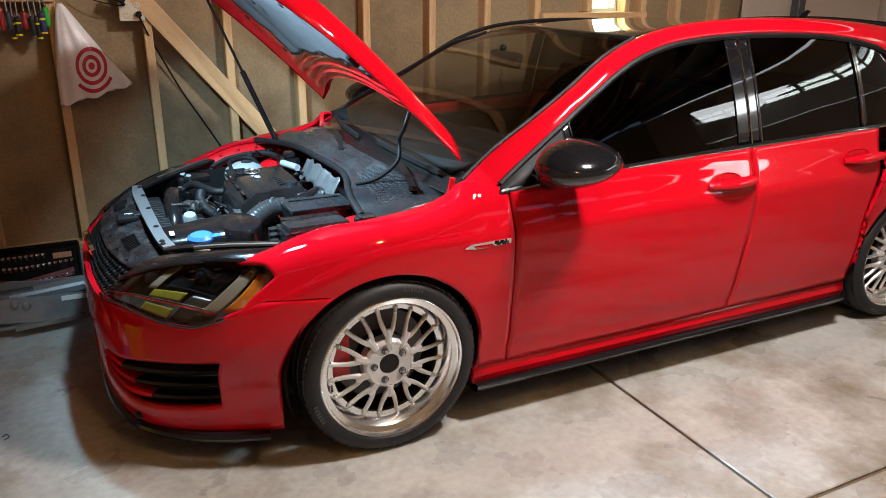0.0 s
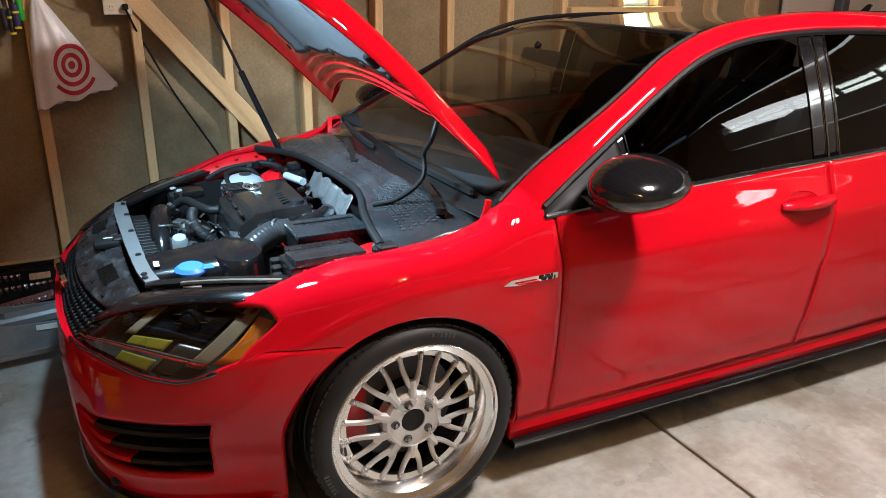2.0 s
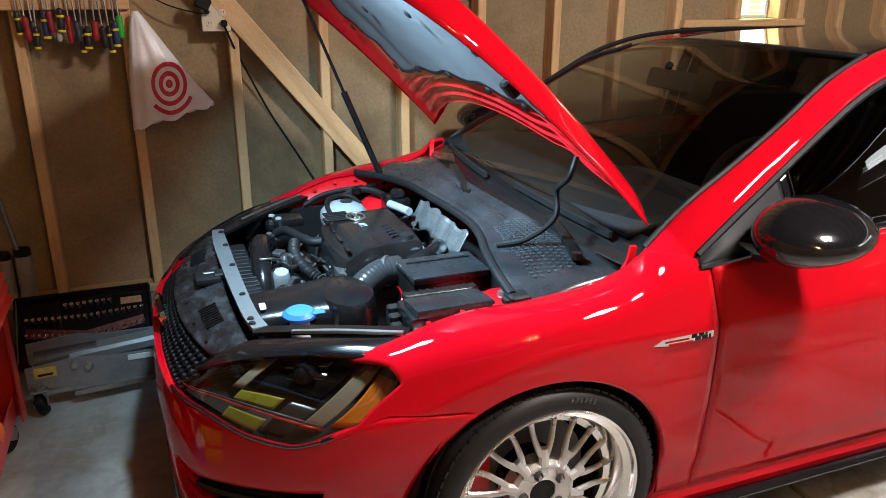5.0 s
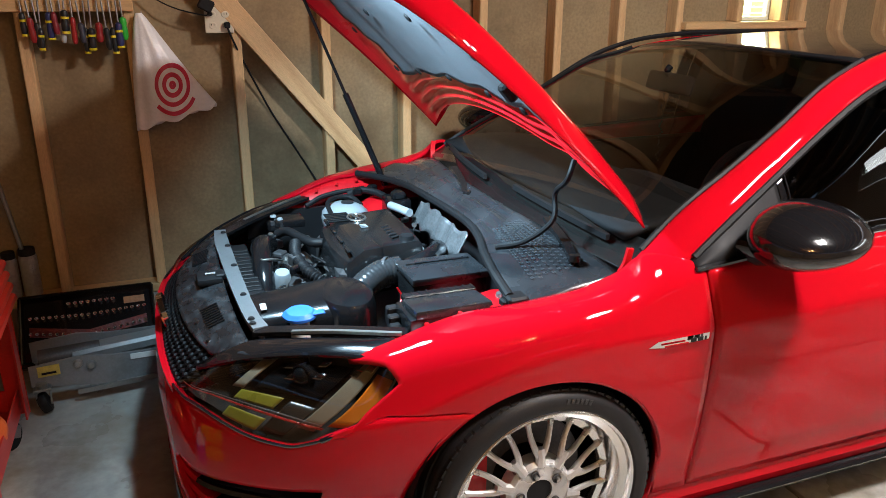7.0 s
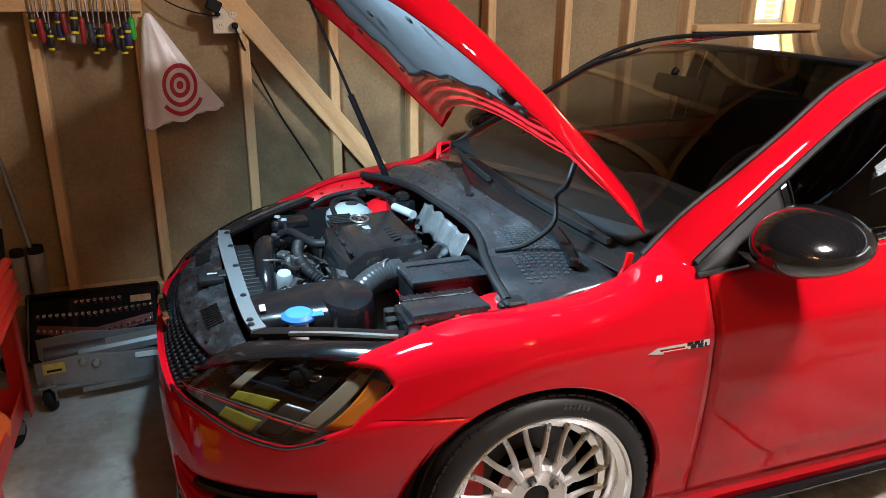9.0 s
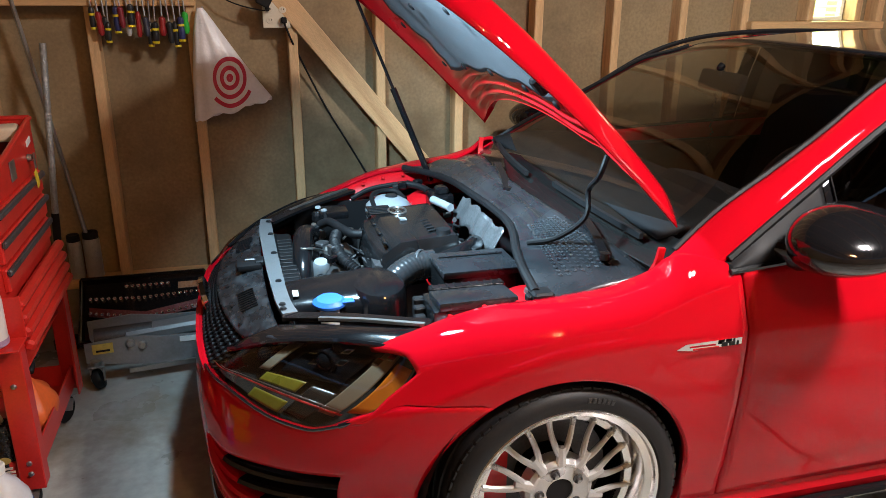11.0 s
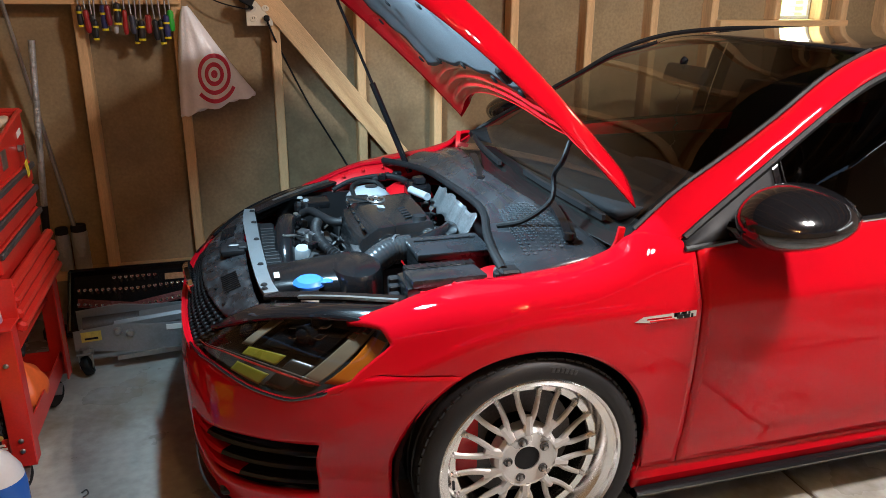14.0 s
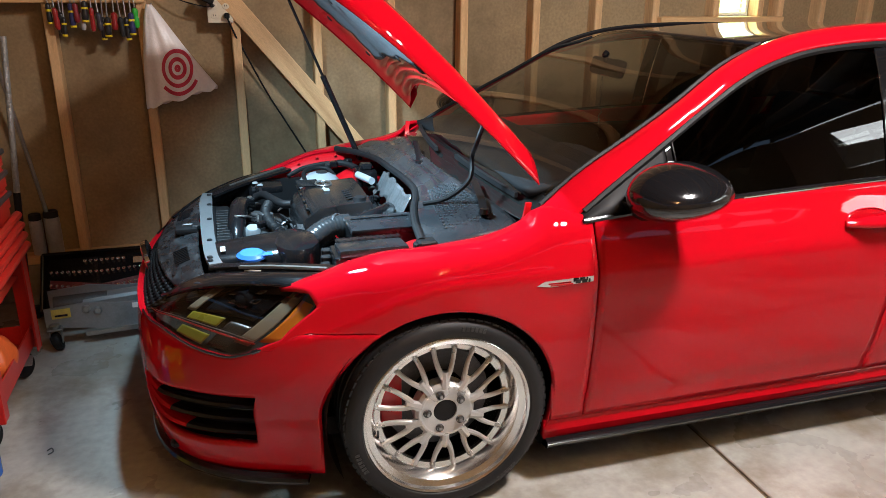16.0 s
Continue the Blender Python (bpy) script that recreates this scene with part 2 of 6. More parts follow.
def tube(points, radius, segs=10, n=8, smooth=True, ends=True, flat=1.0):
    """A pipe along a curve; radius is a number or a function of the way along it."""
    pts = cat(points, n) if smooth and len(points) > 2 else [Vector(q) for q in points]
    bm = bmesh.new()
    rings, up = [], None
    for i, p in enumerate(pts):
        t = (pts[min(i + 1, len(pts) - 1)] - pts[max(i - 1, 0)]).normalized()
        if up is None:
            up = t.orthogonal().normalized()
        up = (up - t * up.dot(t)).normalized()
        side = t.cross(up)
        r = radius(i / (len(pts) - 1)) if callable(radius) else radius
        rings.append([bm.verts.new(p + r * (math.cos(a) * up + flat * math.sin(a) * side)) for a in (2 * math.pi * k / segs for k in range(segs))])
    for a, b in zip(rings, rings[1:]):
        for k in range(segs):
            bm.faces.new((a[k], a[(k + 1) % segs], b[(k + 1) % segs], b[k]))
    if ends:
        bm.faces.new(rings[0][::-1])
        bm.faces.new(rings[-1])
    return bm


def ribbon(points, width, thick, up=(0, 0, 1), n=8, smooth=True):
    """A flat bar swept along a curve: width across up, thickness along up."""
    pts = cat(points, n) if smooth and len(points) > 2 else [Vector(q) for q in points]
    bm = bmesh.new()
    rings, up = [], Vector(up)
    for i, p in enumerate(pts):
        t = (pts[min(i + 1, len(pts) - 1)] - pts[max(i - 1, 0)]).normalized()
        side = t.cross(up).normalized()
        u = side.cross(t)
        rings.append([bm.verts.new(p + side * a * width / 2 + u * b * thick / 2) for a, b in ((-1, -1), (1, -1), (1, 1), (-1, 1))])
    for a, b in zip(rings, rings[1:]):
        for k in range(4):
            bm.faces.new((a[k], a[(k + 1) % 4], b[(k + 1) % 4], b[k]))
    bm.faces.new(rings[0][::-1])
    bm.faces.new(rings[-1])
    return bm


def plate(outline, thick, m=None, bevel=0.0):
    """A flat outline in x, y, raised to a thickness along z."""
    bm = bmesh.new()
    f = bm.faces.new([bm.verts.new((x, y, 0)) for x, y in outline])
    r = bmesh.ops.extrude_face_region(bm, geom=[f])
    bmesh.ops.translate(bm, vec=(0, 0, thick), verts=[v for v in r["geom"] if isinstance(v, bmesh.types.BMVert)])
    bmesh.ops.recalc_face_normals(bm, faces=bm.faces[:])
    if bevel:
        bmesh.ops.bevel(bm, geom=[e for e in bm.edges if abs(e.verts[0].co.z - e.verts[1].co.z) < 1e-6], offset=bevel, segments=2, affect="EDGES")
    if m:
        bmesh.ops.transform(bm, matrix=m, verts=bm.verts[:])
    return bm


def lerp(a, b, t):
    return a + (b - a) * t


def table(pairs):
    """A smooth function through (x, y) pairs."""
    c = cat([(x, y, 0) for x, y in pairs], 16)
    xs, ys = [v.x for v in c], [v.y for v in c]
    return lambda x: float(np.interp(x, xs, ys))


# ---- the garage ----
STUD_Y, SHEATH_Y = 1.25, 1.34
X0, X1, Y0, TOP = -2.6, 5.1, -5.2, 3.00

floor = finish("floor", join(*[box((xs[1] - xs[0] - 0.015, ys[1] - ys[0] - 0.015, 0.12), ((xs[0] + xs[1]) / 2, (ys[0] + ys[1]) / 2, -0.06), 0.004)
                               for xs in ((X0 - 0.1, 1.0), (1.0, X1 + 0.1)) for ys in ((Y0 - 0.1, -1.63), (-1.63, 1.5))]), CONCRETE, False)
tagged(floor, "stained grey concrete garage floor with control joints", "floor", kind="structure")
joint = finish("floor_joint_fill", box((X1 - X0, 1.5 - Y0, 0.1), ((X0 + X1) / 2, (1.5 + Y0) / 2, -0.062), 0), mat("joint_dirt", (0.10, 0.065, 0.035), 0.9, bump=0.002), False)
tagged(joint, "brown dirt packed in the floor joints", "floor joint", kind="structure")

# back wall of sheathing with one window opening
wall = finish("wall_north", join(box((2.28 - X0, 0.03, TOP), ((X0 + 2.28) / 2, SHEATH_Y + 0.015, TOP / 2), 0),
                                 box((X1 - 2.54, 0.03, TOP), ((X1 + 2.54) / 2, SHEATH_Y + 0.015, TOP / 2), 0),
                                 box((0.26, 0.03, 1.345), (2.41, SHEATH_Y + 0.015, 0.6725), 0),
                                 box((0.26, 0.03, TOP - 1.855), (2.41, SHEATH_Y + 0.015, (TOP + 1.855) / 2), 0)), SHEATH, False)
tagged(wall, "unfinished brown fibreboard sheathing behind open studs", "wall", kind="structure")
for nm, sz, at, mt in (("wall_west", (0.1, 1.5 - Y0, TOP), (X0 - 0.05, (1.5 + Y0) / 2, TOP / 2), SHEATH),
                       ("wall_south", (X1 - X0, 0.1, TOP), ((X0 + X1) / 2, Y0 - 0.05, TOP / 2), SHEATH)):
    tagged(finish(nm, box(sz, at, 0), mt, False), "unfinished brown fibreboard garage wall", "wall", kind="structure")
# east wall with the wide door opening
EAST = [(0.1, 1.5 + 1.35, TOP, (X1 + 0.05, 0.075, TOP / 2)), (0.1, 0.75, TOP, (X1 + 0.05, -4.825, TOP / 2)),
        (0.1, 3.1, 0.40, (X1 + 0.05, -2.9, TOP - 0.20))]
tagged(finish("wall_east", join(*[box(e[:3], e[3], 0) for e in EAST]), TANWALL, False), "smooth tan painted garage wall", "wall", kind="structure")
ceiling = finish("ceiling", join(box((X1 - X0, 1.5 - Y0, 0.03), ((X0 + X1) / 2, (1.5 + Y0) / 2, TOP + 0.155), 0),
                                 *[box((0.04, 1.3 - Y0, 0.14), (x, (1.3 + Y0) / 2, TOP + 0.07), 0.003) for x in np.arange(X0 + 0.3, X1, 0.61)]), [PLY, DIM_JOIST], False)
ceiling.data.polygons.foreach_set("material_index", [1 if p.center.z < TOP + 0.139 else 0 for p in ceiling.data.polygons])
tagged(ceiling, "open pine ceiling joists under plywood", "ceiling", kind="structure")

stem = finish("stem_wall", box((X1 - X0, 0.16, 0.19), ((X0 + X1) / 2, STUD_Y + 0.087, 0.095), 0.006), CONCRETE, False)
tagged(stem, "low concrete stem wall under the studs", "wall base", kind="structure")


def lumber(name, size, at, label, m=None, material=STUD):
    ob = finish(name, box(size, (0, 0, 0), 0.004), material, False)
    ob.matrix_world = Matrix.Translation(at) @ (m or Matrix())
    return tagged(ob, label, "lumber", kind="structure")


lumber("trim_sole_plate", (X1 - X0, 0.09, 0.04), ((X0 + X1) / 2, STUD_Y + 0.045, 0.211), "pine sole plate on the stem wall", material=RAIL)
lumber("trim_top_plate", (X1 - X0, 0.088, 0.08), ((X0 + X1) / 2, STUD_Y + 0.045, TOP - 0.05), "doubled pine top plate", material=RAIL)
STUDS = [-2.45, -2.05, -1.665, -1.237, -0.842, -0.423, -0.033, 0.345, 0.735, 1.142, 1.510, 1.865, 2.70, 3.00, 3.36, 3.78]
for i, x in enumerate(STUDS):
    lumber("trim_stud", (0.042, 0.09, TOP - 0.231 - 0.09), (x, STUD_Y + 0.045 - 0.001 * (i % 2), (TOP - 0.09 + 0.231) / 2), "rough pine wall stud with knots")
# short studs over and under the window shelf, and a diagonal brace let into the studs
for x in (2.26, 2.56):
    lumber("trim_jack_stud", (0.04, 0.088, 0.62), (x, STUD_Y + 0.045, 1.655), "short pine stud beside the window")
lumber("trim_window_header", (0.81, 0.086, 0.09), (2.28, STUD_Y + 0.045, 2.01), "pine window header", material=RAIL)
lumber("trim_window_sill", (0.82, 0.12, 0.038), (2.285, STUD_Y + 0.015, 1.326), "pine board window shelf", material=RAIL)
lumber("trim_cripple", (0.04, 0.088, 1.07), (2.285, STUD_Y + 0.047, 0.768), "short pine stud under the window")
bm = box((0.018, 0.09, 2.25), (0, 0, 0), 0.003)
brace = finish("trim_brace", bm, STUD, False)
a, b = Vector((-0.455, STUD_Y - 0.006, 1.445)), Vector((0.345, STUD_Y - 0.006, 0.465))
brace.matrix_world = Matrix.Translation((a + b) / 2 - (b - a).normalized() * 0.28) @ Matrix.Rotation(-math.atan2((b - a).x, -(b - a).z), 4, "Y") @ Matrix.Rotation(radians(90), 4, "Z")
tagged(brace, "diagonal pine brace let into the studs", "lumber", kind="structure")

window = thing("window_1", "small window with slatted blind and bright foliage light outside", "window", (2.41, SHEATH_Y, 1.345), kind="structure")
for nm, sz, at in (("window_frame", (0.26, 0.03, 0.02), (0, 0.015, 0.011)), ("window_frame", (0.26, 0.03, 0.02), (0, 0.015, 0.499)),
                   ("window_frame", (0.02, 0.03, 0.466), (-0.119, 0.015, 0.255)), ("window_frame", (0.02, 0.03, 0.466), (0.119, 0.015, 0.255))):
    part(nm, box(sz, at, 0.002), WHITE, window, smooth=False)
part("pane", box((0.216, 0.004, 0.464), (0, 0.02, 0.255), 0), CLEAR, window, smooth=False).visible_shadow = False
for k in range(14):
    part("slat", box((0.212, 0.022, 0.002), (0, 0.0, 0.04 + k * 0.032), 0, Matrix.Rotation(radians(24), 4, "X")), WHITE, window, smooth=False)
backdrop = finish("backdrop", box((0.9, 0.02, 1.2), (2.41, 1.85, 1.66), 0), glow("leaf_light", (0.62, 0.90, 0.28), 3.0), False)
tagged(backdrop, "bright sunlit green foliage outside the window", "backdrop", kind="structure")

# sectional garage door half way up its tracks, with a row of lights
gd = thing("door_1", "tan sectional garage door with glazed top section", "garage door", (X1 - 0.03, -2.9, 0), kind="structure")
for r in range(3):
    part("panel", box((0.05, 3.08, 0.66), (0, 0, 0.335 + r * 0.67), 0.012), TANWALL, gd, smooth=False)
for zz, h in ((2.20, 0.36), (2.585, 0.07)):
    part("rail", box((0.05, 3.08, h), (0, 0, zz), 0.004), WHITE, gd, smooth=False)
for k in range(7):
    part("mullion", box((0.05, 0.05, 0.20), (0, -1.515 + k * 0.505, 2.465), 0.004), WHITE, gd, smooth=False)
part("mullion", box((0.03, 3.03, 0.03), (0, 0, 2.465), 0.004), WHITE, gd, smooth=False)
for k in range(6):
    part("pane", box((0.006, 0.45, 0.20), (0.02, -1.2625 + k * 0.505, 2.465), 0), CLEAR, gd, smooth=False).visible_shadow = False
outdoors = finish("backdrop_yard", box((0.05, 9, 5), (X1 + 2.5, -2.9, 2.4), 0), glow("yard_light", (0.92, 0.97, 1.0), 3.0), False)
tagged(outdoors, "bright overcast daylight outside the garage door", "backdrop", kind="structure")
post = finish("trim_post", box((0.07, 0.07, TOP), (4.09, STUD_Y - 0.06, TOP / 2), 0.004), DARK_STEEL, False)
tagged(post, "dark steel door track post", "post", kind="structure")
panel = finish("wall_panel", box((1.48, 0.012, TOP - 0.4), (4.32, STUD_Y - 0.012, TOP / 2 + 0.2), 0.002), TANWALL, False)
tagged(panel, "smooth tan wall board over the studs", "wall panel", kind="structure")


# ---- the car: nose towards -x, front axle at x = 0, near flank at -y ----
car = thing("hatchback_car", "red five-door hatchback with its hood propped open and silver mesh wheels", "car", (0, 0.055, 0))
AXLE_R, HUB_Z, TYRE_R, ARCH_R = 2.631, 0.31, 0.312, 0.338

plan = cat([(-0.865, 0, 0), (-0.858, 0.22, 0), (-0.832, 0.42, 0), (-0.765, 0.58, 0), (-0.64, 0.705, 0), (-0.47, 0.79, 0), (-0.25, 0.848, 0),
            (0.05, 0.888, 0), (0.5, 0.895, 0), (1.2, 0.898, 0), (2.0, 0.897, 0), (2.6, 0.89, 0), (3.0, 0.845, 0), (3.24, 0.74, 0), (3.36, 0.48, 0), (3.39, 0, 0)], 20)
plan_len = [0.0]
for p, q in zip(plan, plan[1:]):
    plan_len.append(plan_len[-1] + (q - p).length)
plan_x, plan_y = [p.x for p in plan], [p.y for p in plan]


def at_len(s):
    """Plan point and outward normal at a length along the half outline from the nose."""
    x, y = np.interp(s, plan_len, plan_x), np.interp(s, plan_len, plan_y)
    d = 0.02
    tx = np.interp(s + d, plan_len, plan_x) - np.interp(max(s - d, 0), plan_len, plan_x)
    ty = np.interp(s + d, plan_len, plan_y) - np.interp(max(s - d, 0), plan_len, plan_y)
    if s < d:
        tx, ty = 0, 1
    n = Vector((-ty, tx, 0)).normalized()
    return Vector((x, y, 0)), n


half = len(plan_x) - 25
len_of_x = lambda x: float(np.interp(x, plan_x[:-10], plan_len[:-10]))
width_at = lambda x: float(np.interp(x, plan_x, plan_y))
tuck = table([(0.08, 0.050), (0.16, 0.040), (0.24, 0.034), (0.29, 0.030), (0.33, 0.020), (0.45, 0.007), (0.58, 0.0), (0.68, 0.0), (0.725, 0.002), (0.75, 0.013),
              (0.80, 0.034), (0.86, 0.060), (0.92, 0.078), (0.98, 0.094)])
lift = table([(-0.6, 0.17), (-0.35, 0.14), (-0.1, 0.04), (0.15, 0.0), (1.0, -0.008), (2.0, -0.03), (3.2, -0.05)])


def flank(x, z):
    """Half width of the body's side."""
    zz = z + lift(x) if z > 0.5 else z + lift(x) * max(0, (z - 0.35) / 0.15)
    return width_at(x) - tuck(zz)


nose_tuck = table([(0.10, 0.045), (0.16, 0.018), (0.25, 0.004), (0.40, 0.0), (0.47, 0.003), (0.53, 0.014), (0.58, 0.036), (0.63, 0.062), (0.68, 0.082), (0.74, 0.12), (0.80, 0.2)])


def nose(s, z):
    """The bumper's skin at a length from the nose."""
    p, n = at_len(s)
    k = min(1, max(0, (s - 0.52) / 0.45))
    k = k * k * (3 - 2 * k)
    zz = z + lift(p.x) if z > 0.5 else z + lift(p.x) * max(0, (z - 0.35) / 0.15)
    q = p - n * lerp(nose_tuck(z), tuck(zz), k)
    return Vector((q.x, q.y, z))


def side(v, sgn):
    return Vector((v[0], sgn * v[1], v[2]))


AX = 0.026
arch_z = lambda x, c: HUB_Z + math.sqrt(max(0, ARCH_R ** 2 - (x - c) ** 2))

# --- front bumper ---
seam_z = table([(-0.46, 0.542), (-0.43, 0.568), (-0.39, 0.592), (-0.34, 0.600), (-0.14, 0.596)])
TOP_LEN = len_of_x(-0.137)
LAMP_A0, LAMP_A = 0.425 / TOP_LEN, len_of_x(-0.452) / TOP_LEN
rim_z = table([(-0.88, 0.545), (-0.83, 0.545), (-0.80, 0.548), (-0.76, 0.552), (-0.70, 0.545), (-0.62, 0.531), (-0.55, 0.523), (-0.50, 0.522), (-0.452, 0.540)])


def bump_top(a):
    x = float(np.interp(a * TOP_LEN, plan_len, plan_x))
    return rim_z(x) if a <= LAMP_A else seam_z(x) - 0.002


vent_top = table([(0, 0.40), (0.30, 0.40), (0.36, 0.385), (0.40, 0.37), (0.5, 0.375), (0.63, 0.392), (0.82, 0.398), (1, 0.398)])
vent_bot = table([(0, 0.225), (0.30, 0.225), (0.36, 0.255), (0.40, 0.285), (0.48, 0.245), (0.56, 0.222), (0.82, 0.228), (1, 0.228)])


def bumper_point(a, z):
    zz = max(z, HUB_Z)
    xe = AX - math.sqrt(ARCH_R ** 2 - (zz - HUB_Z) ** 2) - 0.028 * min(1, max(0, (0.55 - z) / 0.2))
    return nose(a * len_of_x(xe), z)


A_COLS = [k * 0.30 / 14 for k in range(14)] + [0.30 + k * 0.10 / 5 for k in range(5)] + [0.40 + k * 0.42 / 26 for k in range(26)] + [0.82 + k * 0.18 / 16 for k in range(17)]
Z_ROWS = [("b", k / 6) for k in range(6)] + [("v", k / 8) for k in range(8)] + [("t", k / 14) for k in range(15)]


def bumper_z(a, row):
    kind, k = row
    if kind == "b":
        return lerp(0.125, vent_bot(a), k)
    if kind == "v":
        return lerp(vent_bot(a), vent_top(a), k)
    return lerp(vent_top(a), bump_top(a), k)


bm = bmesh.new()
VENT_BACK = 0.06
for sgn in (-1, 1):
    g = [[bm.verts.new(side(bumper_point(a, bumper_z(a, r)), sgn)) for a in A_COLS] for r in Z_ROWS]
    for j in range(len(Z_ROWS) - 1):
        for i in range(len(A_COLS) - 1):
            a0, a1 = A_COLS[i], A_COLS[i + 1]
            if Z_ROWS[j][0] == "v" and (a1 <= 0.3001 or (a0 >= 0.3999 and a1 <= 0.8201)):
                continue
            q = [g[j][i], g[j][i + 1], g[j + 1][i + 1], g[j + 1][i]]
            bm.faces.new(q if sgn < 0 else q[::-1])
bmesh.ops.remove_doubles(bm, verts=bm.verts[:], dist=0.0004)
bumper = part("front_bumper", bm, PAINT, car, "glossy red front bumper", solid=0.02)
for sgn in (-1, 1):
    f = lambda u, v: side(nose(lerp(0.02, 0.86, u) * len_of_x(-0.30), lerp(0.20, 0.42, v)) * 1.0, sgn)

    def backing(u, v):
        p = f(u, v)
        return Vector((p.x + 0.055, p.y * 0.94, p.z))
    part("vent_backing", grid(backing, 30, 6, sgn > 0), MATTE, bumper)
    # three curved fins across the side vent
    for k in range(3):
        def fin(u, v):
            a = lerp(0.395, 0.82, u)
            z = lerp(vent_bot(a), vent_top(a), 0.20 + 0.28 * k) + 0.004
            w = lerp(0.030, 0.016, u)
            p = bumper_point(a, z)
            ring = ((-0.002, 0.5), (0.010, 0.42), (0.016, 0), (0.010, -0.42), (-0.002, -0.5), (-0.03, -0.4), (-0.03, 0.4))[int(round(v * 7)) % 7]
            _, n = at_len(a * len_of_x(-0.3))
            return side(Vector((p.x, p.y, z + ring[1] * w * 0.8)) + n * (ring[0] - 0.012), sgn)
        vf = part("vent_fin", grid(fin, 24, 7, sgn > 0), [PAINT, SATIN], bumper, "slim fin, red at its inner end and black outside")
        vf.data.polygons.foreach_set("material_index", [1 if i % 24 > 11 - 3 * k else 0 for i in range(len(vf.data.polygons))])
    # black slats behind the fins
    for k in range(3):
        pts = [side(nose(s, 0.26 + 0.045 * k) + Vector((0.028, -0.012, 0)), sgn) for s in (0.50, 0.6, 0.7, 0.8, 0.9, 0.98)]
        part("vent_slat", ribbon(pts, 0.02, 0.012), SATIN, bumper)
for k in range(4):
    pts = [Vector((p.x + 0.02, p.y, p.z)) for p in (side(nose(abs(s), 0.25 + 0.045 * k), 1 if s > 0 else -1) for s in (-0.38, -0.2, 0.001, 0.2, 0.38))]
    part("intake_bar", ribbon(pts, 0.02, 0.012), SATIN, bumper)
# lip under the bumper
for sgn in (-1, 1):
    def lip(u, v):
        s = u * len_of_x(-0.385)
        p, n = at_len(s)
        prof = ((-0.012, 0.135), (0.006, 0.128), (0.010, 0.118), (0.004, 0.106), (-0.04, 0.106), (-0.06, 0.12))[int(round(v * 5))]
        q = p + n * (prof[0] - nose_tuck(0.125) * 0.6)
        return side((q.x, q.y, prof[1]), sgn)
    part("front_lip", grid(lip, 40, 5, sgn > 0), SATIN, car, "black chin spoiler under the bumper")

# --- upper grille, its red stripe and the shroud behind it ---
GR_S = 0.415


def shroud_pt(t, v):
    """t runs across the nose from -1 to 1, v from the grille's top edge back to the slam panel."""
    y = t * lerp(0.44, 0.56, min(1, v * 1.2))
    x = lerp(-0.785, -0.645, v) + 0.055 * (t * t) * (1.1 - 0.8 * v) + 0.02 * abs(t) ** 3
    z = lerp(0.632, 0.676, math.sin(min(v, 1) * 1.35)) - 0.012 * t * t
    return Vector((x, y, z))


def grille_back(u, v):
    t = lerp(-1, 1, u)
    s = abs(t) * GR_S
    p = side(nose(s, 0.53), 1 if t > 0 else -1)
    q = shroud_pt(t * 0.97, 0)
    return p.lerp(q, v) + Vector((0.03, 0, 0))


grille = part("upper_grille", grid(grille_back, 40, 4, True), MATTE, car, "black honeycomb grille with thin red stripe")
bm = bmesh.new()
for r in range(6):
    for c in range(34):
        t, v = -0.96 + (c + 0.5 * (r % 2)) * 0.0575, 0.08 + r * 0.165
        if abs(t) > 0.97 or v > 0.97:
            continue
        ring = []
        for k in range(6):
            an = math.pi / 6 + k * math.pi / 3
            tt, vv = t + 0.030 * math.cos(an), v + 0.11 * math.sin(an)
            ti, vi = t + 0.022 * math.cos(an), v + 0.08 * math.sin(an)
            o = grille_back((max(-1, min(1, tt)) + 1) / 2, max(0, min(1, vv))) + Vector((-0.024, 0, 0))
            i2 = grille_back((max(-1, min(1, ti)) + 1) / 2, max(0, min(1, vi))) + Vector((-0.024, 0, 0))
            ring.append((bm.verts.new(o), bm.verts.new(i2), bm.verts.new(i2 + Vector((0.022, 0, 0)))))
        for k in range(6):
            p, q = ring[k], ring[(k + 1) % 6]
            bm.faces.new((p[0], q[0], q[1], p[1]))
            bm.faces.new((p[1], q[1], q[2], p[2]))
part("honeycomb", bm, mat("grille_black", (0.004, 0.004, 0.0045), 0.55, spec=0.15), grille, smooth=False)
pts = [grille_back((t + 1) / 2, 0.10) + Vector((-0.036, 0, 0)) for t in (-1, -0.8, -0.5, -0.2, 0, 0.2, 0.5, 0.8, 1)]
part("red_stripe", ribbon(pts, 0.010, 0.010), PAINT, grille, "thin red stripe along the grille")
emblem = part("emblem", lathe([(0.001, 0.008), (0.04, 0.008), (0.046, 0.004), (0.055, 0.010), (0.062, 0.004), (0.062, -0.01)], 32,
                              Matrix.Translation((-0.822, 0, 0.585)) @ Matrix.Rotation(radians(-90 - 14), 4, "Y")), CHROME, grille, "round chrome emblem")

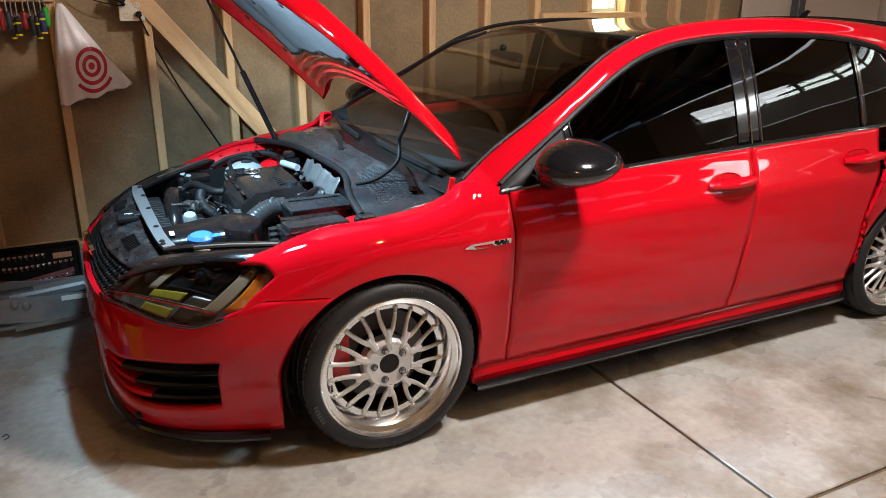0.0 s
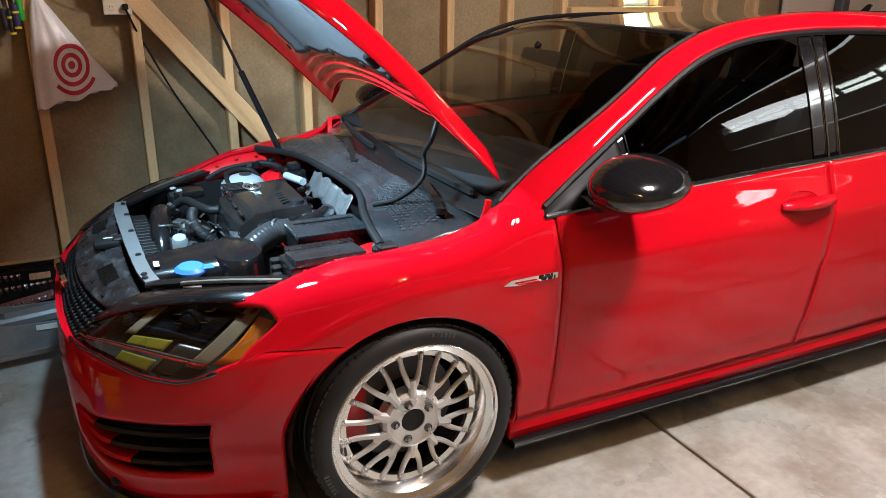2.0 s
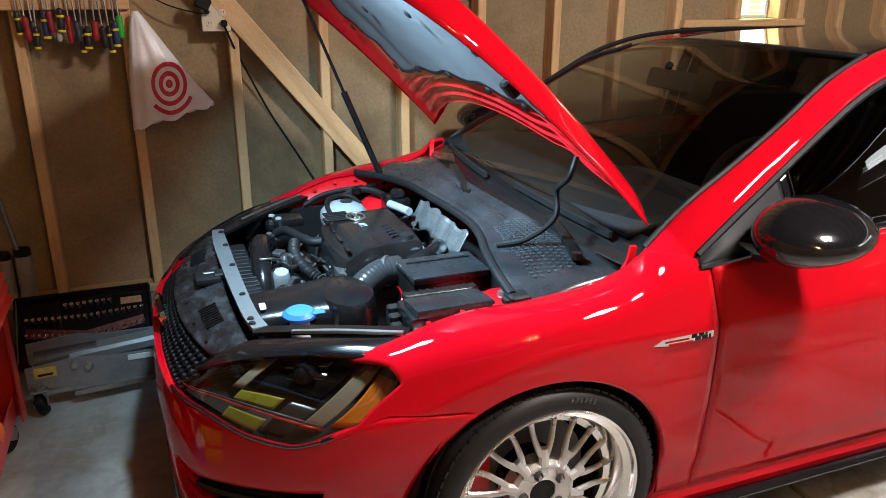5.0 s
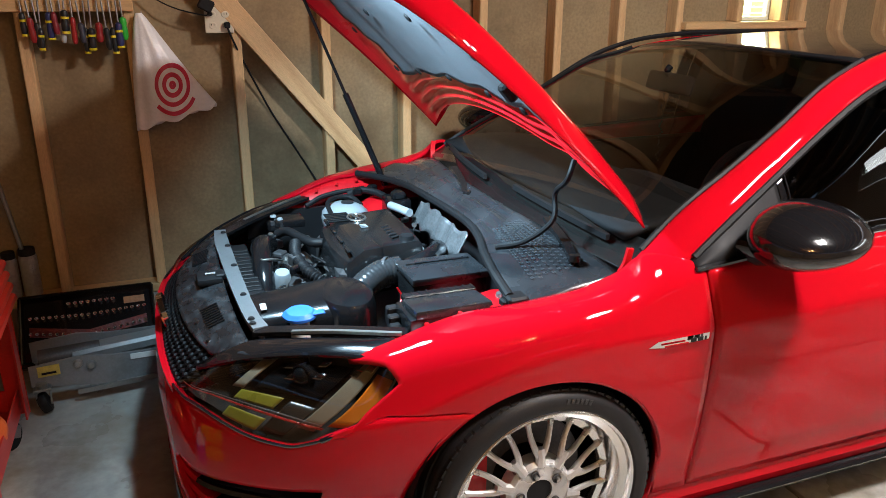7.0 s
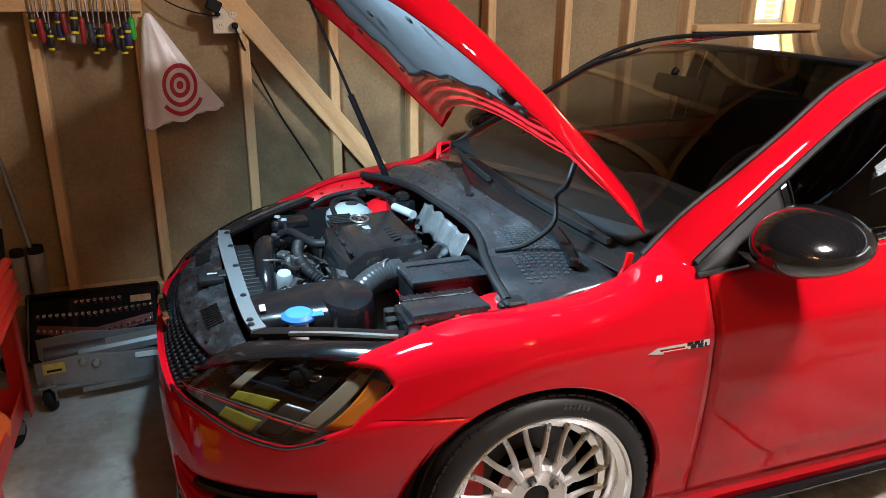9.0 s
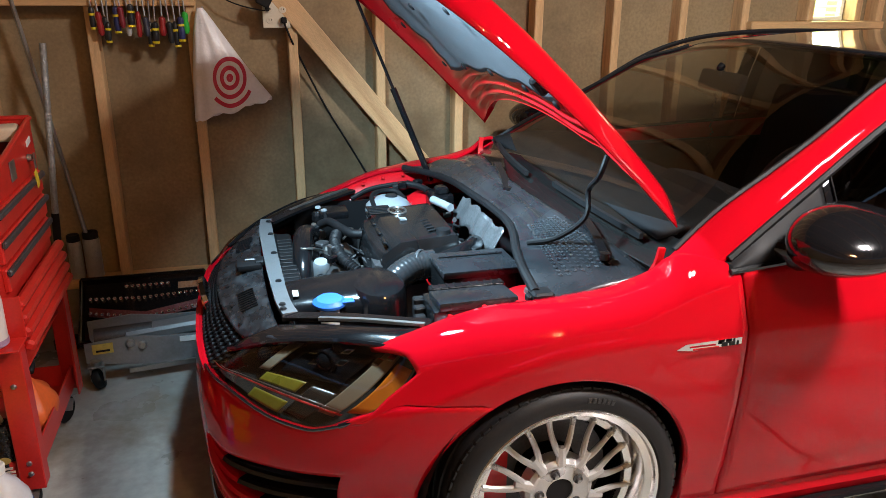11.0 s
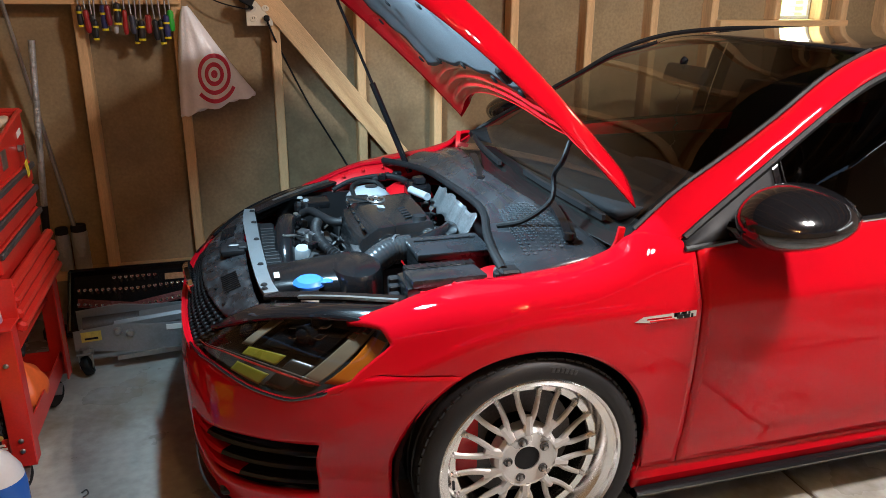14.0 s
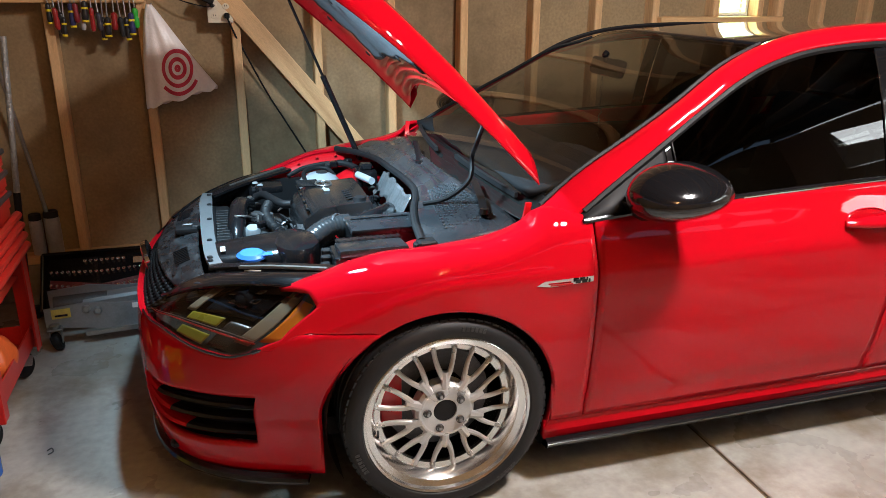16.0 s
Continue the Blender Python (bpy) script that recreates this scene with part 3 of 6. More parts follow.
shroud = part("grille_shroud", grid(lambda u, v: shroud_pt(lerp(-0.93, 0.93, u), v), 60, 14, True), SCUFFED, car, "scuffed black plastic shroud over the radiator grille", solid=0.008)
for sgn in (-1, 1):
    for k in range(9):
        p = shroud_pt(sgn * (0.36 + k * 0.028), 0.55)
        part("shroud_rib", box((0.05, 0.006, 0.004), p + Vector((0, 0, 0.003)), 0.001, Matrix.Rotation(radians(-20), 4, "Y")), SATIN, shroud, smooth=False)
    for t in (0.2, 0.5, 0.75, 0.95):
        p = shroud_pt(sgn * t, 0.22)
        part("push_rivet", lathe([(0.001, 0.004), (0.006, 0.003), (0.008, 0)], 10, Matrix.Translation(p)), SATIN, shroud)
latch = part("hood_latch", join(box((0.075, 0.085, 0.022), shroud_pt(0.0, 0.72) + Vector((0, 0, 0.01)), 0.008, seg=2),
                                box((0.03, 0.05, 0.018), shroud_pt(0, 0.95) + Vector((0, 0, 0.012)), 0.004)), MATTE, car, "black hood catch", bevel=0)
part("striker_slot", box((0.035, 0.012, 0.016), shroud_pt(0, 0.75) + Vector((0, 0, 0.02)), 0.003), DARK_STEEL, latch)

# --- headlights ---
LAMP_TOP = [(-0.752, 0.425, 0.600), (-0.700, 0.475, 0.628), (-0.640, 0.525, 0.655), (-0.570, 0.575, 0.675), (-0.484, 0.635, 0.692), (-0.412, 0.680, 0.697), (-0.362, 0.720, 0.694), (-0.320, 0.770, 0.680)]
lamp_top = cat(LAMP_TOP, 12)


def lamp_pt(u, v, depth=0.0):
    t = lamp_top[0] if u <= 0 else lamp_top[-1] if u >= 1 else lamp_top[int(u * (len(lamp_top) - 1))].lerp(
        lamp_top[min(int(u * (len(lamp_top) - 1)) + 1, len(lamp_top) - 1)], u * (len(lamp_top) - 1) % 1)
    a = lerp(LAMP_A0, LAMP_A, u)
    b = bumper_point(a, bump_top(a) + 0.003)
    p = b.lerp(t, v)
    out = Vector((-0.62, 0.68, 0.35)).normalized()
    bulge = 0.022 * math.sin(math.pi * v) * min(1, 6 * u, 6 * (1 - u) + 0.25)
    s = max(0.0, (u - 0.66) / 0.34)
    round_off = Vector((0.75, 0.28, -0.60)) * 0.034 * math.sin(math.pi * v) * s * s * (3 - 2 * s)
    return p + out * (bulge - depth) + round_off


for sgn in (-1, 1):
    hl = part("headlight", grid(lambda u, v: side(lamp_pt(u, v, 0.003), sgn), 48, 16, sgn > 0), LENS, car, "smoked headlight with yellow film, red stripe and amber reflector")
    hl.visible_shadow = False
    part("lamp_housing", grid(lambda u, v: side(lamp_pt(lerp(0.015, 0.985, u), lerp(0.02, 0.98, v), 0.035 + 0.05 * math.sin(math.pi * v) * math.sin(math.pi * u)), sgn), 40, 10, sgn > 0), LAMP_INNER, hl)
    part("lamp_rim", join(tube([side(lamp_pt(u, 0.0, -0.001), sgn) for u in np.linspace(0, 1, 22)], 0.0035, 6, 2), tube([side(lamp_pt(u, 1.0, -0.001), sgn) for u in np.linspace(0, 1, 22)], 0.007, 6, 2),
                          tube([side(lamp_pt(1, v, -0.001), sgn) for v in np.linspace(0, 1, 6)], 0.006, 6, 2)), GLOSS_BLACK, hl)
    patch = lambda u0, u1, v0, v1, d: grid(lambda u, v: side(lamp_pt(lerp(u0, u1, u), lerp(v0, v1, v), d), sgn), 12, 6, sgn > 0)
    part("yellow_film", patch(0.45, 0.66, 0.05, 0.20, 0.012), YELLOW_FILM, hl, "yellow film strip", solid=0.003)
    part("yellow_film", patch(0.43, 0.64, 0.31, 0.45, 0.018), YELLOW_FILM, hl, "yellow film strip", solid=0.003)
    part("red_stripe", patch(0.02, 0.90, 0.245, 0.268, 0.010), mat("stripe_red", (0.42, 0.02, 0.015), 0.3), hl, "thin red stripe", solid=0.003)
    part("light_guide", patch(0.10, 0.88, 0.285, 0.298, 0.014), STEEL, hl, "thin clear light guide", solid=0.002)
    part("lamp_module", patch(0.46, 0.76, 0.48, 0.86, 0.040), SATIN, hl, "black projector module", solid=0.02)
    part("lamp_module", patch(0.67, 0.79, 0.05, 0.42, 0.030), LAMP_INNER, hl, "dark ribbed insert", solid=0.006)
    for u, v in ((0.50, 0.80), (0.55, 0.66), (0.62, 0.84), (0.66, 0.70), (0.79, 0.80), (0.83, 0.88)):
        part("reflector_facet", patch(u, u + 0.035, v, v + 0.07, 0.022), CHROME, hl, "small bright facet", solid=0.004)
    part("amber_reflector", patch(0.90, 0.99, 0.30, 0.90, 0.010), AMBER, hl, "amber side reflector", solid=0.004)
    part("bezel_fin", patch(0.80, 0.875, 0.20, 0.95, 0.024), mat("lamp_fin", (0.30, 0.25, 0.18), 0.35, 0.4, 0.08, 10, 200, 0.0), hl, solid=0.004)
    part("bezel_fin", patch(0.36, 0.42, 0.46, 0.95, 0.028), mat("lamp_fin", (0.27, 0.21, 0.14), 0.35, 0.4, 0.08, 10, 200, 0.0), hl, solid=0.004)
    for u, r in ((0.60, 0.028), (0.30, 0.022)):
        c = side(lamp_pt(u, 0.70, 0.045), sgn)
        d = Vector((-0.78, sgn * 0.60, 0.12)).normalized()
        part("projector", lathe([(r * 1.15, -0.02), (r * 1.15, 0.012), (r, 0.014), (r * 0.96, 0.008), (r * 0.8, 0.018), (r * 0.45, 0.027), (0.001, 0.03)], 24,
                                Matrix.Translation(c) @ d.to_track_quat("Z", "Y").to_matrix().to_4x4()), [SATIN], hl, "round projector lens")
    # black bridge between lamp and slam panel
    def bridge(u, v):
        t = lamp_pt(u * 0.92, 1.0, 0.0)
        q = Vector((lerp(-0.630, -0.300, u), lerp(0.455, 0.672, u), lerp(0.668, 0.722, u ** 0.7)))
        return side(t.lerp(q, v) + Vector((0, 0, 0.008 * math.sin(math.pi * v))), sgn)
    part("lamp_bridge", grid(bridge, 24, 8, sgn > 0), GLOSS_BLACK, car, "gloss black filler above a headlight", solid=0.006)

# --- fenders ---
EDGE = [(-0.415, 0.680, 0.690), (-0.37, 0.685, 0.708), (-0.30, 0.690, 0.730), (-0.23, 0.698, 0.756), (-0.135, 0.708, 0.780), (-0.03, 0.716, 0.787), (0.08, 0.727, 0.799), (0.185, 0.735, 0.816), (0.270, 0.745, 0.848), (0.31, 0.758, 0.884), (0.36, 0.772, 0.895), (0.468, 0.800, 0.868)]
edge_curve = cat(EDGE, 10)
edge_y, edge_z = table([(p[0], p[1]) for p in EDGE]), table([(p[0], p[2]) for p in EDGE])
shoulder = table([(-0.42, 0.645), (-0.3, 0.675), (-0.1, 0.722), (0.1, 0.748), (0.3, 0.79), (0.40, 0.82), (0.484, 0.840)])


def fender_low(x):
    if x < -0.165:
        return seam_z(max(x, -0.455)) + 0.001
    return max(arch_z(x, AX), 0.232) if x < AX + 0.337 else 0.232


for sgn in (-1, 1):
    XS = list(np.linspace(-0.40, -0.165, 14)) + [AX - ARCH_R * math.cos(t) for t in np.linspace(math.acos(0.183 / ARCH_R) + 0.05, math.pi, 44)] + list(np.linspace(0.371, 0.468, 7))

    def fender(u, v):
        x = XS[int(round(u * (len(XS) - 1)))]
        k = v * 40
        if x < -0.165:
            xb = float(np.interp(k, (0, 6, 13, 26, 32, 40), (-0.485, -0.425, -0.385, -0.330, -0.350, -0.420)))
            x = lerp(xb, -0.165, (x + 0.40) / 0.235)
        lo, sh = fender_low(x), shoulder(x)
        if k <= 26:
            z = lerp(lo, sh, k / 26)
            return side((x, flank(x, z), z), sgn)
        t = (k - 26) / 14
        p0 = Vector((x, flank(x, sh), sh))
        p2 = Vector((x, edge_y(x), edge_z(x)))
        dz = p0.z - 0.03
        tan = (p0 - Vector((x, flank(x, dz), dz))).normalized()
        p1 = p0 + tan * (p2 - p0).length * 0.55
        return side(p0 * (1 - t) ** 2 + p1 * 2 * t * (1 - t) + p2 * t * t, sgn)
    part("front_fender", grid(fender, len(XS) - 1, 40, sgn > 0), PAINT, car, "glossy red front fender", solid=0.014)
    lipf = lambda u, v: side((AX - (ARCH_R - 0.002) * math.cos(lerp(1.0, math.pi + 0.30, u)), flank(AX - ARCH_R * math.cos(lerp(1.0, math.pi + 0.30, u)), HUB_Z + ARCH_R * math.sin(lerp(1.0, math.pi + 0.30, u))) - 0.004 - 0.03 * v,
                              HUB_Z + (ARCH_R - 0.003 * (1 - v)) * math.sin(lerp(1.0, math.pi + 0.30, u))), sgn)
    part("arch_lip", grid(lipf, 48, 2, sgn < 0), PAINT, car, solid=0.004)

# wheel housings
for sgn in (-1, 1):
    for cx in (AX, AXLE_R):
        def liner(u, v):
            an = lerp(-0.5, math.pi + 0.5, u)
            return side((cx - (ARCH_R + 0.015) * math.cos(an), lerp(0.850, 0.50, v), max(0.12, HUB_Z + (ARCH_R + 0.015) * math.sin(an))), sgn)
        bm = grid(liner, 32, 4, sgn > 0)
        bm2 = bmesh.new()
        bm2.faces.new([bm2.verts.new(liner(k / 32, 1.0)) for k in range(33)])
        part("wheel_housing", join(bm, bm2), MATTE, car)

# --- doors, quarter panels and sills ---
belt = table([(0.42, 0.856), (0.70, 0.876), (1.0, 0.894), (1.6, 0.917), (2.0, 0.930), (2.45, 0.942), (2.9, 0.965), (3.3, 0.98)])


def body_panel(name, xl, xr, zl, zh, label, nu=40, nv=34):
    for sgn in (-1, 1):
        def f(u, v):
            x = lerp(xl(v), xr(v), u)
            z = lerp(zl(x), zh(x), v)
            return side((x, flank(x, z), z), sgn)
        ob = part(name, grid(f, nu, nv, sgn > 0), PAINT, car, label, solid=0.02)
        yield sgn, ob


front_doors, rear_doors = {}, {}
for sgn, ob in body_panel("front_door", lambda v: 0.474 + 0.003 * v, lambda v: 1.545 + 0.055 * v, lambda x: 0.232 + 0.004 * x, belt, "glossy red front door with tinted window"):
    front_doors[sgn] = ob
for sgn, ob in body_panel("rear_door", lambda v: 1.552 + 0.055 * v, lambda v: 2.285 + 0.02 * v + 0.13 * max(0, v - 0.45) ** 1.2, lambda x: 0.236 + 0.004 * x, belt, "glossy red rear door with tinted window"):
    rear_doors[sgn] = ob
QX = [2.2915 + k * 0.004 for k in range(3)] + [AXLE_R - ARCH_R * math.cos(t) for t in np.linspace(0.05, math.pi - 0.05, 40)] + list(np.linspace(2.98, 3.2, 10))
for sgn in (-1, 1):
    def quarter(u, v):
        i = int(round(u * (len(QX) - 1)))
        x0 = QX[i]
        lo = max(arch_z(x0, AXLE_R), 0.33) if abs(x0 - AXLE_R) < ARCH_R else (0.33 if x0 > AXLE_R else 0.31)
        z = lerp(lo, belt(x0), v)
        x = max(x0, 2.292 + 0.02 * v + 0.13 * max(0, (z - 0.55) / 0.38) ** 1.2)
        return side((x, flank(x, z), z), sgn)
    part("rear_quarter", grid(quarter, len(QX) - 1, 30, sgn > 0), PAINT, car, "glossy red rear quarter panel", solid=0.014)
    sill = lambda u, v: side((lerp(0.345, 2.29, u), flank(1.2, 0.16) + 0.006 - 0.012 * abs(2 * v - 1) - 0.004 + (0.004 if v > .9 else 0), lerp(0.158, 0.229, v)), sgn)
    part("sill", grid(sill, 30, 8, sgn > 0), PAINT, car, "red sill below the doors", solid=0.03)

    def skirt(u, v):
        prof = ((0.0, 0.164), (0.018, 0.161), (0.026, 0.155), (0.022, 0.146), (0.012, 0.134), (-0.03, 0.130), (-0.06, 0.14))[int(round(v * 6))]
        return side((lerp(0.35, 2.285, u), flank(1.2, 0.16) - 0.006 + prof[0], prof[1] + 0.0), sgn)
    part("side_skirt", grid(skirt, 20, 6, sgn > 0), SATIN, car, "black side skirt blade", angle=50)
    # door handles: a recessed cup and a pull
    for doors, hx, hz in ((front_doors, 1.455, 0.798), (rear_doors, 2.22, 0.826)):
        hy = flank(hx, hz)
        part("handle_cup", lathe([(0.001, -0.006), (0.036, -0.004), (0.046, 0.0025), (0.048, 0.0)], 28, Matrix.Translation((hx - 0.02, sgn * (hy + 0.001), hz - 0.006)) @ Matrix.Rotation(sgn * radians(-78), 4, "X") @ Matrix.Diagonal((1.9, 0.95, 1, 1))), PAINT, doors[sgn])
        part("door_handle", tube([(hx - 0.115, sgn * (hy + 0.008), hz - 0.004), (hx - 0.06, sgn * (hy + 0.032), hz), (hx + 0.02, sgn * (hy + 0.036), hz + 0.003), (hx + 0.10, sgn * (hy + 0.026), hz + 0.004), (hx + 0.118, sgn * (hy + 0.006), hz + 0.002)],
                                 lambda t: 0.012 + 0.010 * math.sin(math.pi * t), 12, 6, flat=0.75), PAINT, doors[sgn], "red pull handle")
    # fender badge: chrome blade with a red middle and small chrome shapes
    by = lambda x, z: flank(x, z) + 0.002
    bl = [(0.275, 0.700), (0.30, 0.713), (0.452, 0.716), (0.452, 0.699), (0.32, 0.694)]
    bm = bmesh.new()
    vs = [bm.verts.new(side((x, by(x, z), z), sgn)) for x, z in bl]
    bm.faces.new(vs if sgn < 0 else vs[::-1])
    badge = part("fender_badge", bm, CHROME, car, "chrome blade badge with red inlay", smooth=False, solid=-0.006)
    for q0, q1, z0, z1, mt in ((0.315, 0.385, 0.699, 0.703, PAINT), (0.392, 0.408, 0.701, 0.712, MATTE), (0.413, 0.428, 0.701, 0.712, MATTE), (0.433, 0.438, 0.701, 0.712, MATTE)):
        c = Vector(((q0 + q1) / 2, sgn * (by((q0 + q1) / 2, 0.705) + 0.0065), (z0 + z1) / 2))
        part("badge_inlay", box((q1 - q0, 0.003, z1 - z0), c, 0.0005), mt, badge, smooth=False)

# --- greenhouse ---
DRIP = [(0.425, 0.800, 0.858), (0.56, 0.776, 0.948), (0.715, 0.748, 1.045), (0.87, 0.722, 1.145), (1.02, 0.700, 1.235), (1.15, 0.684, 1.287), (1.32, 0.672, 1.322), (1.6, 0.663, 1.340),
        (1.95, 0.662, 1.336), (2.25, 0.668, 1.312), (2.48, 0.680, 1.262), (2.66, 0.700, 1.170), (2.80, 0.742, 0.985)]
INNER = [(0.30, 0.735, 0.848), (0.48, 0.690, 0.965), (0.66, 0.660, 1.060), (0.83, 0.632, 1.155), (1.00, 0.606, 1.262), (1.16, 0.585, 1.328), (1.36, 0.565, 1.370), (1.65, 0.555, 1.392),
         (2.0, 0.555, 1.392), (2.35, 0.560, 1.376), (2.65, 0.565, 1.345), (2.88, 0.575, 1.310), (2.93, 0.60, 1.28)]
far_drop = table([(0.2, 0.0), (0.85, 0.004), (1.1, 0.045), (1.4, 0.060), (2.0, 0.066), (3.2, 0.06)])
drip, inner = cat(DRIP, 8), cat(INNER, 8)
for sgn in (-1, 1):
    def rail(u, v):
        i = u * (len(drip) - 1)
        k = min(int(i), len(drip) - 2)
        a = drip[k].lerp(drip[k + 1], i - k)
        b = inner[k].lerp(inner[k + 1], i - k)
        mid = (a + b) / 2 + Vector((-0.004, 0.016, 0.014)) * min(1, 0.4 + u * 3) * (1 if sgn < 0 else 0.15)
        p = side(a * (1 - v) ** 2 + (2 * mid - (a + b) / 2) * 2 * v * (1 - v) + b * v * v, sgn)
        return p - Vector((0, 0, far_drop(p.x) if sgn > 0 else 0))
    part("roof_rail", grid(rail, 90, 10, sgn > 0), PAINT, car, "red windscreen pillar and roof side", solid=0.012)
    # rear pillar behind the side glass
    cp = lambda u, v: side(lerp(Vector(DRIP[-3]), Vector((2.90, flank(2.9, 0.96), 0.962)), v).lerp(lerp(Vector((2.93, 0.60, 1.28)), Vector((3.16, flank(3.16, 0.97) - 0.04, 0.975)), v), u) + Vector((0, 0.02 * math.sin(math.pi * v), 0)), sgn)
    part("rear_pillar", grid(cp, 10, 12, sgn > 0), PAINT, car, solid=0.012)
    # dark glass, cut by the pillars
    drip_z = table([(p[0], p[2]) for p in DRIP])
    drip_y = table([(p[0], p[1]) for p in DRIP])

    def pane_pt(x, v, out=0.0):
        lo = Vector((x, flank(x, belt(x)) - 0.010, belt(x) + 0.004))
        hi = Vector((x, drip_y(x) - 0.004, drip_z(x) - 0.004))
        p = lo.lerp(hi, v)
        return side((p.x, p.y + 0.012 * math.sin(math.pi * v) + out, p.z), sgn)

    def pane(x0, x1, out=0.0, lean=0.0):
        return grid(lambda u, v: pane_pt(lerp(x0, x1, u) + lean * v, v, out), 24, 8, sgn > 0)
    part("mirror_corner", pane(0.445, 0.735), MATTE, front_doors[sgn], "black corner panel at the mirror", solid=0.004)
    part("door_glass", pane(0.762, 1.535), SIDE_GLASS if sgn < 0 else FAR_GLASS, front_doors[sgn], "dark tinted glass")
    part("door_glass", pane(1.665, 2.265), SIDE_GLASS, rear_doors[sgn], "dark tinted glass")
    part("quarter_glass", pane(2.295, 2.70), SIDE_GLASS, car, "dark tinted quarter glass")
    part("pillar_cover", pane(1.535, 1.598, 0.004), GLOSS_BLACK, front_doors[sgn], "gloss black pillar cover", solid=0.004)
    part("pillar_cover", pane(1.604, 1.665, 0.004), GLOSS_BLACK, rear_doors[sgn], "gloss black pillar cover", solid=0.004)
    part("glass_divider", pane(2.265, 2.295, 0.004), GLOSS_BLACK, rear_doors[sgn], "black window divider", solid=0.004)
    part("glass_divider", pane(0.735, 0.762, 0.004), GLOSS_BLACK, front_doors[sgn], "black window divider", solid=0.004)
    part("window_channel", tube([pane_pt(x, 0.0, 0.006) for x in np.linspace(0.44, 2.72, 24)], 0.008, 6, 2), SATIN, car, "black belt seal")
    part("window_trim", tube([pane_pt(x, 0.0, 0.010) + Vector((0, 0, -0.004)) for x in np.linspace(0.98, 2.72, 20)], 0.0045, 6, 2), CHROME, car, "thin bright trim along the belt")
    part("window_channel", tube([pane_pt(x, 0.985, 0.004) for x in np.linspace(0.46, 2.76, 40)], 0.011, 6, 2), MATTE, car, "black window frame seal")
    part("window_trim", tube([pane_pt(x, 1.0, 0.010) for x in np.linspace(0.46, 2.76, 40)], 0.002, 6, 2), GREY, car)
    part("divider_trim", tube([pane_pt(0.757, v, 0.010) for v in np.linspace(0.02, 0.95, 6)], 0.003, 6, 2), SATIN, front_doors[sgn])
    for x in (1.600, 1.655, 2.268):
        part("divider_trim", tube([pane_pt(x, v, 0.009) for v in np.linspace(0.02, 0.97, 6)], 0.0025, 6, 2), CHROME, rear_doors[sgn])

    # door mirror: shell, lower shell, glass, foot
    mc = Vector((0.660, sgn * 0.945, 0.957))

    def shell(u, v, r=1.0):
        an, el = 2 * math.pi * u, math.pi * (v - 0.5)
        ce, se = math.cos(el), math.sin(el)
        # long, low drop: fuller at the outer end, flat at the rear
        x = 0.094 * r * ce * math.cos(an)
        x = min(x, 0.05)
        y = 0.135 * r * ce * math.sin(an)
        z = 0.076 * r * se * (1.0 - 0.22 * ce * math.sin(an) * -sgn * -1)
        return mc + Matrix.Rotation(sgn * radians(-18), 3, "Z") @ Vector((x * 1.75 + 0.02, y, z + 0.012 * ce * math.cos(an)))
    mir = part("door_mirror", grid(lambda u, v: shell(u, v), 36, 20, False, True), GLOSS_BLACK, car, "gloss black door mirror")
    part("mirror_foot", tube([(0.60, sgn * 0.800, 0.880), (0.63, sgn * 0.85, 0.884), (0.67, sgn * 0.90, 0.905)], lambda t: 0.028 - 0.006 * t, 10, 6, flat=1.6), GLOSS_BLACK, mir)
    part("mirror_glass", box((0.003, 0.14, 0.075), mc + Vector((0.108, sgn * -0.012, 0.004)), 0.001, Matrix.Rotation(sgn * radians(-18), 4, "Z")), CHROME, mir, smooth=False)

# windscreen and black roof
def screen_pt(t, v):
    e = cat([INNER[0], INNER[1], INNER[2], INNER[3], INNER[4], INNER[5]], 8)
    k = v * (len(e) - 1)
    j = min(int(k), len(e) - 2)
    ed = e[j].lerp(e[j + 1], k - j)
    cx, cz = lerp(0.225, 1.085, v), lerp(0.862, 1.335, v) + 0.014 * math.sin(math.pi * v)
    f = t * t
    return Vector((lerp(cx, ed.x, f), t * ed.y, lerp(cz, ed.z - 0.004 - (far_drop(ed.x) if t > 0 else 0), f)))


screen = part("windscreen", grid(lambda u, v: screen_pt(lerp(-1, 1, u), v), 40, 24, True), SCREEN_GLASS, car, "lightly tinted windscreen")
screen.visible_shadow = False
part("screen_frit", grid(lambda u, v: screen_pt(lerp(-1, 1, u), lerp(0, 0.10, v)) + Vector((0.002, 0, -0.004)), 40, 3), MATTE, screen, "black printed band")
part("screen_seal", tube([screen_pt(-1, v) + Vector((0, 0.004, 0.006)) for v in np.linspace(0.06, 1, 14)], 0.008, 6, 3), MATTE, car)
part("screen_seal", tube([screen_pt(1, v) + Vector((0, -0.004, 0.006)) for v in np.linspace(0.06, 1, 14)], 0.008, 6, 3), MATTE, car)


def roof_pt(t, v):
    e = cat([INNER[5], INNER[6], INNER[7], INNER[8], INNER[9], INNER[10], INNER[11]], 8)
    k = v * (len(e) - 1)
    j = min(int(k), len(e) - 2)
    ed = e[j].lerp(e[j + 1], k - j)
    f = abs(t) ** 2.0
    cx = lerp(1.085, 2.98, v)
    cz = 1.335 + 0.034 * math.sin(math.pi * min(1, v * 1.1 + 0.02)) - 0.030 * v ** 3
    return Vector((lerp(cx, ed.x, f), t * ed.y, lerp(cz, ed.z - 0.003 - (far_drop(ed.x) if t > 0 else 0), f)))


